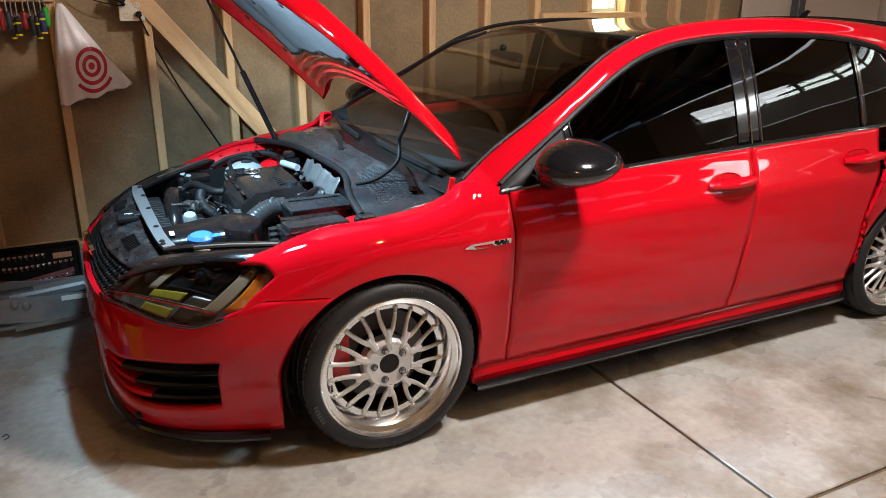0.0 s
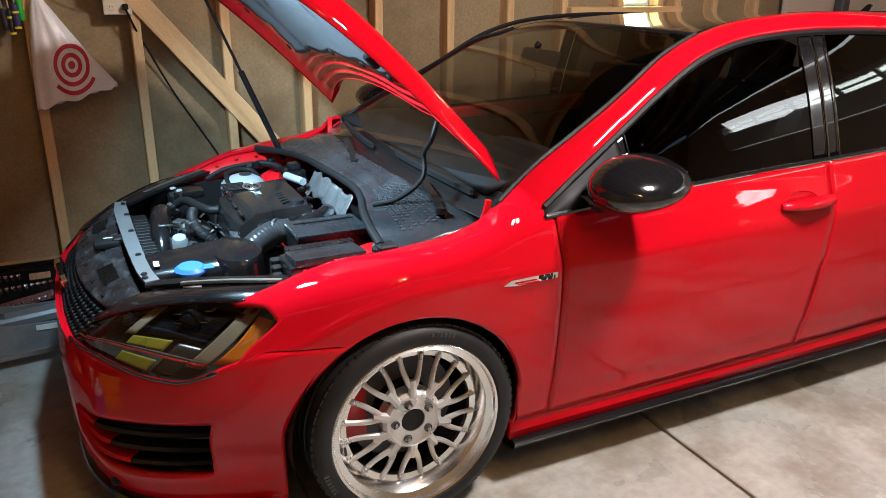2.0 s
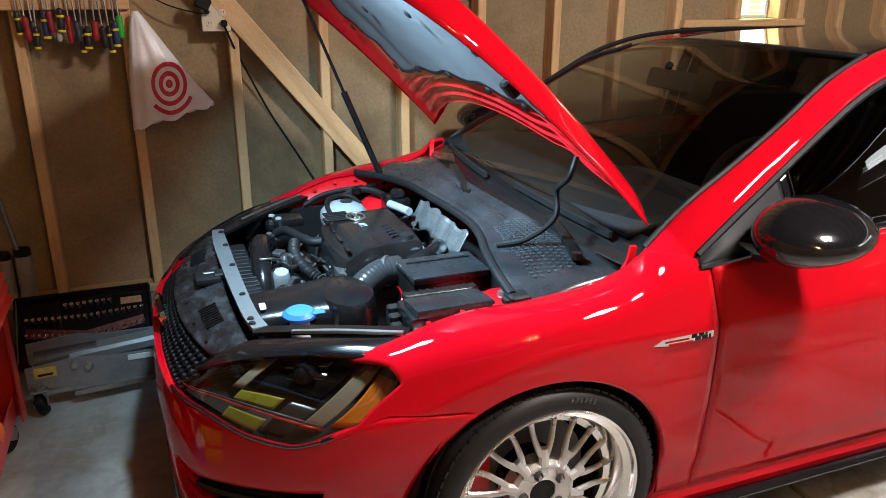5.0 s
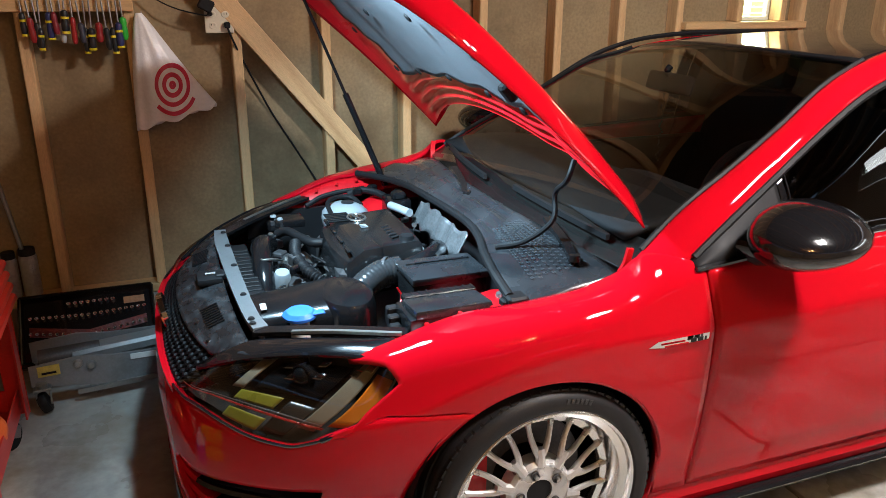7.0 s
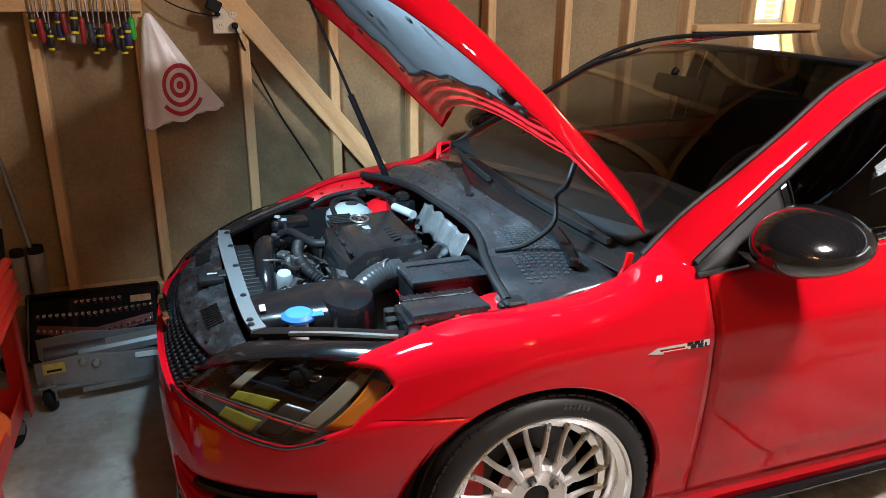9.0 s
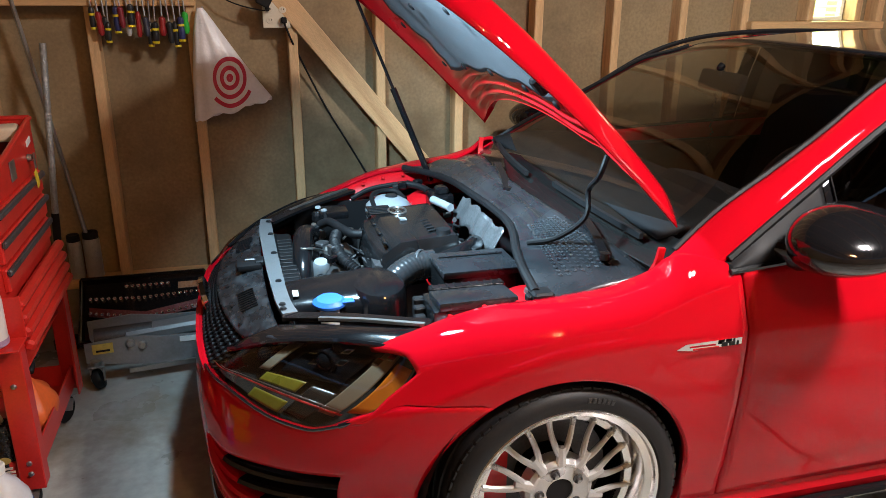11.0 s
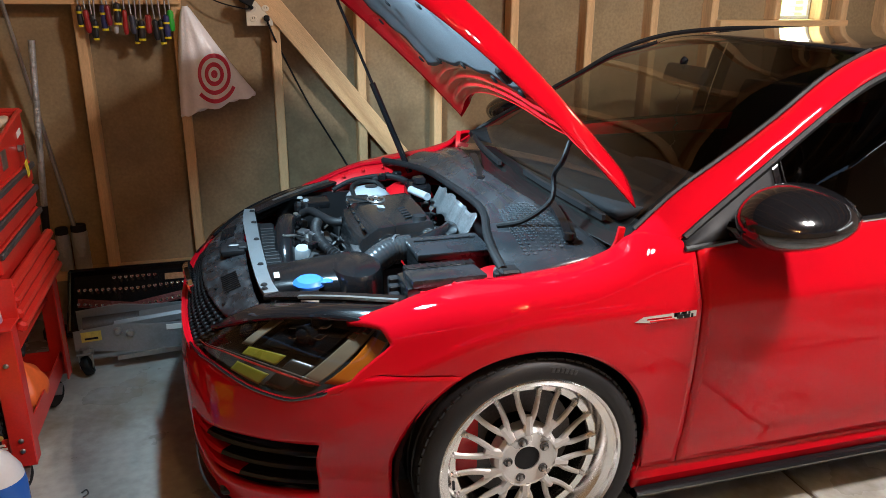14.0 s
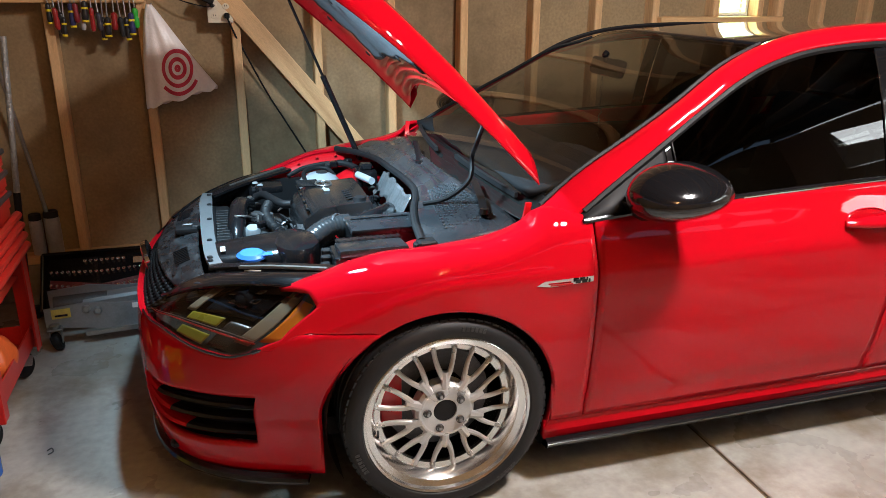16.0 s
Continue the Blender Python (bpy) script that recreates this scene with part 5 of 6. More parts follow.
part("pump_body", lathe([(0.001, 0.03), (0.022, 0.028), (0.028, 0.015), (0.03, -0.05)], 18, Matrix.Translation((-0.455, 0.068, 0.620)) @ Matrix.Rotation(0.3, 4, "X")), TANK, car, "pale metal pump")
part("coil_cover", join(box((0.11, 0.10, 0.03), (-0.365, 0.455, 0.695), 0.008, seg=2), box((0.05, 0.05, 0.04), (-0.42, 0.44, 0.685), 0.01)), SATIN, car, "black sensor cover")
for x, y in ((-0.418, 0.468), (-0.400, 0.425)):
    part("bright_bolt", lathe([(0.001, 0.008), (0.010, 0.006), (0.012, 0)], 10, Matrix.Translation((x, y, 0.712))), TANK, car)
part("fan_shroud", join(box((0.06, 0.55, 0.05), (-0.560, 0.12, 0.62), 0.008), *[box((0.05, 0.010, 0.008), (-0.560, -0.13 + k * 0.034, 0.645), 0.002) for k in range(14)]), MATTE, car, "black slatted fan shroud", smooth=False)
rng = random.Random(4)
for k in range(26):
    x, y = rng.uniform(-0.52, -0.32), rng.uniform(-0.08, 0.42)
    if k > 16:
        x, y = rng.uniform(-0.02, 0.08), rng.uniform(-0.20, 0.42)
    z = rng.uniform(0.60, 0.68) if k <= 16 else rng.uniform(0.66, 0.73)
    pts = [(x, y, z)]
    for _ in range(3):
        x, y, z = x + rng.uniform(-0.05, 0.05), y + rng.uniform(-0.09, 0.09), z + rng.uniform(-0.03, 0.03)
        pts.append((min(x, 0.08), y, min(z, 0.72)))
    part("cable", tube(pts, rng.choice((0.004, 0.006, 0.009)), 8, 6), rng.choice((MATTE, SATIN, MATTE, DARK_STEEL, MATTE, STEEL)), car)
for k in range(16):
    at = (rng.uniform(-0.52, -0.33), rng.uniform(-0.08, 0.42), rng.uniform(0.61, 0.685)) if k < 10 else (rng.uniform(-0.01, 0.07), rng.uniform(-0.20, 0.40), rng.uniform(0.66, 0.72))
    if k % 2:
        part("connector", box((rng.uniform(0.02, 0.05), rng.uniform(0.02, 0.04), rng.uniform(0.02, 0.04)), at, 0.004, Matrix.Rotation(rng.uniform(-1, 1), 4, "Z")), rng.choice((MATTE, SATIN, DARK_STEEL)), car, smooth=False)
    else:
        part("fitting", lathe([(0.001, 0.02), (0.009, 0.018), (0.012, 0.008), (0.016, 0.006), (0.016, -0.02)], 12, Matrix.Translation(at) @ Matrix.Rotation(rng.uniform(-1, 1), 4, "X")), rng.choice((STEEL, DARK_STEEL, STEEL)), car)
part("red_wire", tube([(-0.215, -0.42, 0.745), (-0.205, -0.43, 0.72), (-0.225, -0.46, 0.69), (-0.25, -0.48, 0.65)], 0.003, 6, 6), INNER_RED, car, "thin red wire")
part("heat_shield", grid(lambda u, v: Vector((lerp(0.055, 0.095, v) + 0.006 * math.sin(23 * u), lerp(-0.18, 0.25, u), lerp(0.71, 0.785, v) + 0.005 * math.sin(31 * u))), 30, 6), mat("foil", (0.20, 0.21, 0.22), 0.35, 0.7, 0.3, 30, 120, 0.004), car, "crinkled silver heat shield", solid=0.003)
part("brake_reservoir", join(box((0.085, 0.12, 0.07), (0.035, 0.385, 0.735), 0.012, seg=2), box((0.05, 0.05, 0.03), (0.035, 0.36, 0.782), 0.008)), SATIN, car, "black brake fluid reservoir")
part("wiring_loom", tube([(-0.10, 0.60, 0.735), (-0.05, 0.585, 0.752), (0.0, 0.545, 0.748), (0.035, 0.48, 0.735)], 0.014, 10, 8), MATTE, car, "taped black wiring loom")
part("wiring_loom", tube([(-0.27, 0.61, 0.700), (-0.20, 0.625, 0.728), (-0.12, 0.625, 0.742), (-0.03, 0.61, 0.752)], 0.010, 10, 8), MATTE, car, "taped black wiring loom")
for x, y in ((-0.07, 0.57), (0.0, 0.60), (0.075, 0.50)):
    part("connector", box((0.035, 0.03, 0.028), (x, y, 0.752), 0.005, Matrix.Rotation(0.5 + 9 * x, 4, "Z")), SATIN, car, smooth=False)
part("master_cylinder", tube([(-0.005, 0.33, 0.755), (0.03, 0.21, 0.755)], 0.015, 14), TANK, car)
part("fluid_pipe", tube([(0.03, -0.08, 0.715), (0.01, -0.12, 0.72), (-0.04, -0.17, 0.72), (-0.11, -0.19, 0.705)], 0.030, 14, 8), SATIN, car, "black vacuum pipe")

# --- cowl, seal, wipers ---
SEAL = [(-0.035, 0.69, 0.790), (0.040, 0.57, 0.792), (0.090, 0.40, 0.798), (0.105, 0.18, 0.803), (0.114, 0.0, 0.806), (0.112, -0.16, 0.808), (0.084, -0.30, 0.812), (0.041, -0.44, 0.812), (0.012, -0.57, 0.806), (0.000, -0.690, 0.788)]
seal = cat(SEAL, 8)
seal_x, seal_z = table([(-p[1], p[0]) for p in SEAL]), table([(-p[1], p[2]) for p in SEAL])
part("hood_seal", tube([(p[0] - 0.004, p[1], p[2] + 0.006) for p in SEAL], 0.013, 10, 8), MATTE, car, "rubber hood seal")


def cowl_pt(u, v):
    y = lerp(0.72, -0.735, u)
    lo = Vector((seal_x(-y), y, seal_z(-y)))
    t = y / 0.725
    hi = screen_pt(max(-1, min(1, t)), 0.0) + Vector((-0.004, 0, 0.0))
    hi.y = y
    z = 0.010 * math.sin(math.pi * v) + 0.005 * math.sin(5 * math.pi * v) * (1 if y > -0.30 else 0.1)
    return lo.lerp(hi, v) + Vector((0, 0, z - 0.020 * max(0, (abs(y) - 0.56) / 0.165)))


cowl = part("cowl_panel", grid(cowl_pt, 60, 16, True), COWL, car, "dusty grey windscreen cowl", solid=0.006)
# punched air inlet: dark tray with a lattice
mesh_pt = lambda u, v: cowl_pt(lerp(0.70, 0.955, u), lerp(0.25, 0.90, v)) + Vector((0, 0, 0.004))
part("inlet_tray", grid(lambda u, v: mesh_pt(u, v), 10, 6, True), mat("inlet_black", (0.003, 0.003, 0.003), 0.9, spec=0.05), cowl)
bm = bmesh.new()
for i in range(20):
    for j in range(9):
        u, v = (i + 0.5 + 0.5 * (j % 2)) / 21, (j + 0.5) / 9.5
        c = mesh_pt(u, v) + Vector((0, 0, 0.004))
        bm = join(bm, lathe([(0.0046, 0.0), (0.0060, 0.0015), (0.0072, 0.0)], 6, Matrix.Translation(c) @ Matrix.Rotation(0.14, 4, "Y"), cap=False))
part("inlet_lattice", bm, mat("lattice_grey", (0.055, 0.06, 0.066), 0.7, spec=0.1), cowl, smooth=False)
part("cowl_end", join(box((0.055, 0.05, 0.03), (0.010, -0.695, 0.786), 0.006), box((0.02, 0.03, 0.02), (-0.018, -0.692, 0.782), 0.004)), MATTE, car)
for y0, piv in ((-0.640, 0.205), (0.05, 0.185)):
    base = Vector((piv, y0, 0.848))
    w = part("wiper", join(ribbon([base, base + Vector((0.022, 0.10, 0.022)), base + Vector((0.045, 0.24, 0.040))], 0.024, 0.014), lathe([(0.001, 0.018), (0.014, 0.016), (0.017, 0)], 14, Matrix.Translation(base))), SATIN, car, "black windscreen wiper")
    bl = [screen_pt((y0 + 0.02 + k * 0.10) / 0.725, 0.055 + 0.004 * k) + Vector((-0.012, 0, 0.012)) for k in range(6)]
    part("wiper_blade", ribbon(bl, 0.012, 0.016), MATTE, w)

# --- cabin ---
part("dashboard", grid(lambda u, v: Vector((lerp(0.34, 0.92, v), lerp(-0.66, 0.66, u), 0.865 + 0.05 * math.sin(math.pi * min(1, v * 0.9 + 0.2)) - 0.26 * max(0, v - 0.72) / 0.28 + (0.03 if lerp(-0.66, 0.66, u) < -0.15 and v > 0.5 else 0))), 24, 14), LEATHER, car, "dark dashboard", solid=0.02)
part("cabin_floor", join(box((2.1, 1.35, 0.03), (1.9, 0, 0.30), 0.005), *[box((2.0, 0.03, 0.55), (1.75, s * 0.73, 0.58), 0.01) for s in (-1, 1)]), LEATHER, car, smooth=False)
part("headlining", grid(lambda u, v: roof_pt(lerp(-0.97, 0.97, u), lerp(0.05, 0.97, v)) - Vector((0, 0, 0.035)), 16, 16), mat("lining", (0.05, 0.05, 0.05), 0.9), car, "dark headlining")
for sgn in (-1, 1):
    seat = part("front_seat", join(box((0.48, 0.48, 0.16), (1.35, sgn * 0.36, 0.50), 0.05, seg=2), box((0.14, 0.47, 0.60), (1.62, sgn * 0.36, 0.82), 0.05, Matrix.Rotation(radians(14), 4, "Y"), 2)), LEATHER, car, "dark front seat")
    part("headrest", box((0.09, 0.25, 0.17), (1.73, sgn * 0.36, 1.20), 0.035, Matrix.Rotation(radians(10), 4, "Y"), 2), LEATHER, seat)
part("rear_bench", join(box((0.48, 1.20, 0.18), (2.25, 0, 0.52), 0.05, seg=2), box((0.14, 1.20, 0.55), (2.55, 0, 0.82), 0.05, Matrix.Rotation(radians(18), 4, "Y"), 2)), LEATHER, car, "dark rear bench")
sw = Matrix.Translation((1.00, -0.36, 0.89)) @ Matrix.Rotation(radians(-62), 4, "Y")
bm = bmesh.new()
ring = [(0.175 * math.cos(a), 0.175 * math.sin(a), 0) for a in np.linspace(0, 2 * math.pi, 33)]
bm = join(tube(ring, 0.015, 8, 1, smooth=False), box((0.12, 0.13, 0.04), (0, 0, -0.01), 0.02), box((0.03, 0.33, 0.02), (0, 0, -0.008), 0.005), box((0.17, 0.03, 0.02), (-0.085, 0, -0.008), 0.005))
bmesh.ops.transform(bm, matrix=sw, verts=bm.verts[:])
part("steering_wheel", bm, SATIN, car, "black steering wheel")
rv = part("rear_view_mirror", join(box((0.035, 0.235, 0.07), (0.935, 0, 1.205), 0.02, Matrix.Rotation(0.25, 4, "Y"), 2), tube([(0.93, 0, 1.23), (0.92, 0, 1.25), (0.93, 0, 1.262)], 0.012, 8)), SATIN, car, "black rear-view mirror with a hanging bead chain")
part("bead_chain", join(*[lathe([(0.001, 0.004), (0.004, 0), (0.001, -0.004)], 6, Matrix.Translation((0.915 + 0.004 * math.sin(k), 0.0 + 0.006 * math.sin(1.7 * k), 1.165 - k * 0.0095))) for k in range(26)]), CHROME, rv)


# ---- loose things in the garage ----
def bottle(bm_prof, at, m, name, label, cat_, segs=24, squash=(1, 1, 1)):
    t = thing(name, label, cat_, at)
    part("body", lathe(bm_prof, segs, Matrix.Diagonal((*squash, 1))), m, t)
    return t


# plastic shopping bag hung on a stud
bag = thing("shopping_bag", "white plastic shopping bag with red ring print, hung on a stud", "bag", (-0.792, STUD_Y - 0.02, 1.412))


def bag_pt(u, v, off=0.0):
    a = 2 * math.pi * u
    w = 0.012 + 0.155 * v ** 0.85
    d = 0.008 + 0.045 * math.sin(math.pi * min(1, v * 0.62 + 0.02))
    cr = 0.010 * v * math.sin(5 * a + 6 * v) * (1 - 0.3 * v) + 0.006 * math.sin(11 * a - 4 * v) * v
    x = w * math.cos(a) + 0.105 * v ** 1.1 - 0.01
    y = -(d + cr + off) * max(-0.3, math.sin(a)) - 0.012
    z = -0.435 * v + 0.05 * v * v * (math.cos(a) * 0.9 + 0.2) + 0.010 * math.sin(7 * a) * v * v
    return Vector((x, y, z))


body = part("bag_body", join(grid(lambda u, v: bag_pt(u, v), 60, 40, False, True), grid(lambda u, v: Vector(bag_pt(u, 1.0)).lerp(Vector((0.10, -0.03, -0.40)), v), 60, 3, False, True)), mat("bag_film", (0.80, 0.78, 0.78), 0.32, 0, 0.08, 14, 90, 0.003), bag, "thin white film")


def print_pt(r, an):
    """The printed rings, laid on the bag's front."""
    px, pz = 0.088 + r * 0.80 * math.cos(an) + 0.15 * r * math.sin(an), -0.285 + r * 1.02 * math.sin(an) - 0.15 * r * math.cos(an)
    v = min(1, max(0.05, -pz / 0.415))
    for _ in range(6):
        w = 0.012 + 0.155 * v ** 0.85
        c = max(-0.97, min(0.97, (px - 0.105 * v ** 1.1 + 0.01) / w))
        a = math.acos(c)
        q = bag_pt(a / (2 * math.pi), v, 0.0012)
        v = min(0.99, max(0.05, v + (q.z - pz) / 0.41))
    return bag_pt(a / (2 * math.pi), v, 0.0015)


RINGP = mat("print_red", (0.55, 0.02, 0.06), 0.4, 0, 0.15, 30, 120, 0.002)
part("printed_ring", grid(lambda u, v: print_pt(lerp(0.001, 0.017, v), 2 * math.pi * u), 30, 2, True, True), RINGP, bag)
part("printed_ring", grid(lambda u, v: print_pt(lerp(0.031, 0.050, v), 2 * math.pi * u), 48, 3, True, True), RINGP, bag)
part("printed_ring", grid(lambda u, v: print_pt(lerp(0.068, 0.086, v), 2 * math.pi * u), 60, 3, True, True), RINGP, bag)
part("printed_ring", grid(lambda u, v: print_pt(lerp(0.104, 0.122, v), lerp(-2.2, -0.35, u)), 40, 3, True), RINGP, bag)
part("hang_nail", tube([(0, 0.025, 0.002), (0, -0.02, 0.004)], 0.003, 6), STEEL, bag)

# tool rail with screwdrivers
railb = thing("tool_rail", "pine board holding a row of hanging screwdrivers", "tool rail", (-1.55, STUD_Y - 0.010, 1.478))
part("board", box((1.46, 0.02, 0.12), (0, 0, 0), 0.003), RAIL, railb, smooth=False)
rng = random.Random(9)
HANDLES = [((0.02, 0.02, 0.022), (0.75, 0.60, 0.02)), ((0.30, 0.02, 0.02), None), ((0.02, 0.02, 0.022), None), ((0.02, 0.02, 0.022), (0.75, 0.60, 0.02)), ((0.03, 0.035, 0.12), (0.5, 0.4, 0.05)),
           ((0.22, 0.02, 0.03), None), ((0.45, 0.45, 0.45), None), ((0.02, 0.02, 0.022), (0.75, 0.60, 0.02)), ((0.35, 0.02, 0.02), None), ((0.04, 0.04, 0.06), None), ((0.02, 0.02, 0.022), (0.75, 0.6, 0.02))]
for k in range(17):
    x = -1.225 + k * 0.0225 + rng.uniform(-0.004, 0.004)
    col, band = HANDLES[k % len(HANDLES)]
    if k == 16:
        col, band = (0.03, 0.42, 0.04), None
    ln, shaft = rng.uniform(0.075, 0.105), rng.choice((0.0, 0.01, 0.03, 0.05, 0.07))
    r = rng.uniform(0.011, 0.015)
    t = thing("screwdriver", ("green" if k == 16 else "yellow-banded black" if band else "plain coloured") + " screwdriver hanging handle down from the rail", "screwdriver", (x, STUD_Y - 0.034 - 0.010 * (k % 2), 1.462), "screwdrivers on the rail")
    z0 = -0.035 - shaft
    hm = mat("handle_%d_%d_%d" % tuple(int(c * 100) for c in col), col, 0.35, 0, 0.1, 20, 200, 0.0003)
    part("handle", lathe([(0.005, z0), (r * 0.85, z0 - 0.006), (r, z0 - 0.02), (r * 0.8, z0 - 0.035), (r, z0 - ln * 0.6), (r * 0.98, z0 - ln + 0.012), (r * 0.6, z0 - ln), (0.001, z0 - ln - 0.001)], 12), hm, t)
    part("shaft", tube([(0, 0, z0 + 0.002), (0, 0, 0.06)], 0.0035, 8), STEEL, t)
    if band:
        bmt = mat("handle_band", band, 0.4)
        for q in (0.30, 0.93):
            part("band", lathe([(r * 1.02, z0 - ln * q), (r * 1.04, z0 - ln * q - 0.004), (r * 1.02, z0 - ln * q - 0.009)], 12, cap=False), bmt, t)
    t.rotation_euler = (rng.uniform(-0.03, 0.03), rng.uniform(-0.07, 0.07), 0)

# outlet box with plugs and an adaptor, and the cord down the wall
out = thing("wall_outlet", "cream four-gang wall outlet with two plugs in it", "outlet", (-0.489, STUD_Y - 0.008, 1.381))
CREAM = mat("cream_plate", (0.66, 0.60, 0.47), 0.4, 0, 0.06, 15, 200, 0.0003)
part("plate", box((0.116, 0.012, 0.106), (0, 0, 0), 0.004, seg=2), CREAM, out, smooth=False)
part("back_box", box((0.10, 0.05, 0.09), (0, 0.032, 0), 0.003), STEEL, out, smooth=False)
for sx in (-0.027, 0.027):
    for sz in (-0.022, 0.022):
        so = part("socket", lathe([(0.001, 0.003), (0.015, 0.003), (0.0165, 0.0)], 20, Matrix.Translation((sx, -0.006, sz)) @ Matrix.Rotation(radians(90), 4, "X") @ Matrix.Diagonal((1, 0.85, 1, 1))), CREAM, out)
        for s, h in ((-0.005, 0.008), (0.005, 0.007)):
            part("slot", box((0.002, 0.002, h), (sx + s, -0.0095, sz + 0.003), 0), MATTE, so, smooth=False)
part("plug", box((0.024, 0.030, 0.026), (0.030, -0.024, -0.020), 0.005), MATTE, out, "black plug")
part("plug", box((0.020, 0.026, 0.018), (-0.036, -0.020, 0.026), 0.005), MATTE, out, "black plug")
part("adaptor", box((0.06, 0.03, 0.05), (-0.050, -0.035, 0.062), 0.006, Matrix.Rotation(0.5, 4, "Y")), MATTE, out, "black power adaptor", smooth=False)
part("lead", tube([(-0.035, -0.03, 0.026), (-0.07, -0.028, 0.022), (-0.20, 0.0, 0.06), (-0.36, 0.06, 0.16)], 0.003, 6, 8), MATTE, out)
cord = finish("extension_cord", tube([(-0.462, STUD_Y - 0.03, 1.36), (-0.432, STUD_Y - 0.012, 1.28), (-0.395, STUD_Y + 0.03, 1.20), (-0.29, STUD_Y + 0.075, 0.98), (-0.20, STUD_Y + 0.08, 0.82), (-0.11, STUD_Y + 0.07, 0.66), (-0.07, STUD_Y - 0.006, 0.58), (0.05, STUD_Y - 0.006, 0.36), (0.06, 1.1, 0.006), (0.2, 1.08, 0.006)], 0.0045, 8, 8), MATTE)
tagged(cord, "thin black cord running down the wall from the outlet", "cord")

# red tool cart
CX0, CX1, CY0, CY1 = -1.86, -1.325, -0.215, 0.405
cart = thing("tool_cart", "red steel rolling tool cart with drawers and open lower tray", "tool cart", ((CX0 + CX1) / 2, (CY0 + CY1) / 2, 0))
o = Vector((-(CX0 + CX1) / 2, -(CY0 + CY1) / 2, 0))
P = lambda x, y, z: o + Vector((x, y, z))


def panel_bm(c, size, r=None, b=0.005):
    return box(size, o + Vector(c), b, r)


yc, xc = (CY0 + CY1) / 2, (CX0 + CX1) / 2
bm = plate([(CY0, 0.60), (CY1, 0.60), (CY1, 1.090), (CY1 - 0.03, 1.090), (CY0, 0.985)], 0.006, Matrix.Translation(o + Vector((CX1, 0, 0))) @ Matrix(((0, 0, -1, 0), (1, 0, 0, 0), (0, 1, 0, 0), (0, 0, 0, 1))))
part("side_panel", bm, CART_RED, cart, smooth=False)
bm = plate([(CY0, 0.60), (CY1, 0.60), (CY1, 1.090), (CY1 - 0.03, 1.090), (CY0, 0.985)], 0.006, Matrix.Translation(o + Vector((CX0, 0, 0))) @ Matrix(((0, 0, -1, 0), (1, 0, 0, 0), (0, 1, 0, 0), (0, 0, 0, 1))))
part("side_panel", bm, CART_RED, cart, smooth=False)
part("back_panel", panel_bm((xc, CY1 - 0.004, 0.845), (CX1 - CX0, 0.008, 0.49)), CART_RED, cart, smooth=False)
part("front_panel", panel_bm((xc, CY0 + 0.006, 0.75), (CX1 - CX0, 0.010, 0.31)), CART_RED, cart, smooth=False)
part("top_rim", join(tube([P(CX1, CY0, 0.99), P(CX1, CY1 - 0.03, 1.093), P(CX1, CY1, 1.093)], 0.008, 8, 1, smooth=False), tube([P(CX0, CY1, 1.093), P(CX1, CY1, 1.093)], 0.010, 8)), CART_RED, cart, smooth=True)
part("inner_tray", panel_bm((xc, yc, 0.945), (CX1 - CX0 - 0.02, CY1 - CY0 - 0.02, 0.008)), CART_RED, cart, smooth=False)
# drawer fronts on the side that faces the car, with ribbed pulls
for k, z in enumerate((0.895, 0.815, 0.735)):
    d = part("drawer", panel_bm((CX1 + 0.006, yc + 0.02, z), (0.018, 0.52, 0.070)), CART_RED, cart, "red drawer front with grey pull strip", smooth=False)
    part("drawer_pull", panel_bm((CX1 + 0.019, yc + 0.02, z + 0.022), (0.014, 0.52, 0.020), None, 0.004), DARK_STEEL, d, smooth=False)
for k in range(4):
    part("louvre", panel_bm((CX1 + 0.028 + 0.004 * k, yc + 0.02, 0.665 - k * 0.040), (0.030, 0.56, 0.032), Matrix.Rotation(radians(25), 4, "Y"), 0.008), CART_RED, cart, "red pressed louvre", smooth=False)
part("lock", join(lathe([(0.001, 0.014), (0.011, 0.012), (0.013, 0)], 14, Matrix.Translation(P(CX1 + 0.002, 0.30, 0.985)) @ Matrix.Rotation(radians(90), 4, "Y")), box((0.003, 0.02, 0.05), P(CX1 + 0.02, 0.30, 0.975), 0.001)), STEEL, cart)
part("key_tag", box((0.003, 0.03, 0.055), P(CX1 + 0.026, 0.27, 0.925), 0.001, Matrix.Rotation(0.3, 4, "X")), mat("tag_yellow", (0.62, 0.48, 0.03), 0.5), cart, "yellow key tag", smooth=False)
pl = part("maker_plate", box((0.003, 0.055, 0.06), P(CX1 + 0.002, 0.12, 0.985), 0.001), STEEL, cart, smooth=False)
part("maker_plate", box((0.003, 0.05, 0.02), P(CX1 + 0.002, 0.335, 1.030), 0.001, Matrix.Rotation(0.2, 4, "X")), WHITE, cart, smooth=False)
for x in (CX0 + 0.02, CX1 - 0.005):
    for y in (CY0 + 0.01, CY1 - 0.02):
        near = y < yc
        leg = part("leg", join(panel_bm((x, y - (0.006 if near else -0.006), 0.36), (0.066, 0.006, 0.50)), panel_bm((x + (0.028 if x > xc else -0.028), y + (0.022 if near else -0.022), 0.36), (0.006, 0.055, 0.50))), CART_RED, cart, "red angle leg", smooth=False)
        for z in (0.165, 0.20, 0.45, 0.58):
            part("bolt", lathe([(0.001, 0.006), (0.006, 0.005), (0.0085, 0.0)], 10, Matrix.Translation(P(x, y - (0.009 if near else -0.009), z)) @ Matrix.Rotation(radians(90 if near else -90), 4, "X")), STEEL, leg)
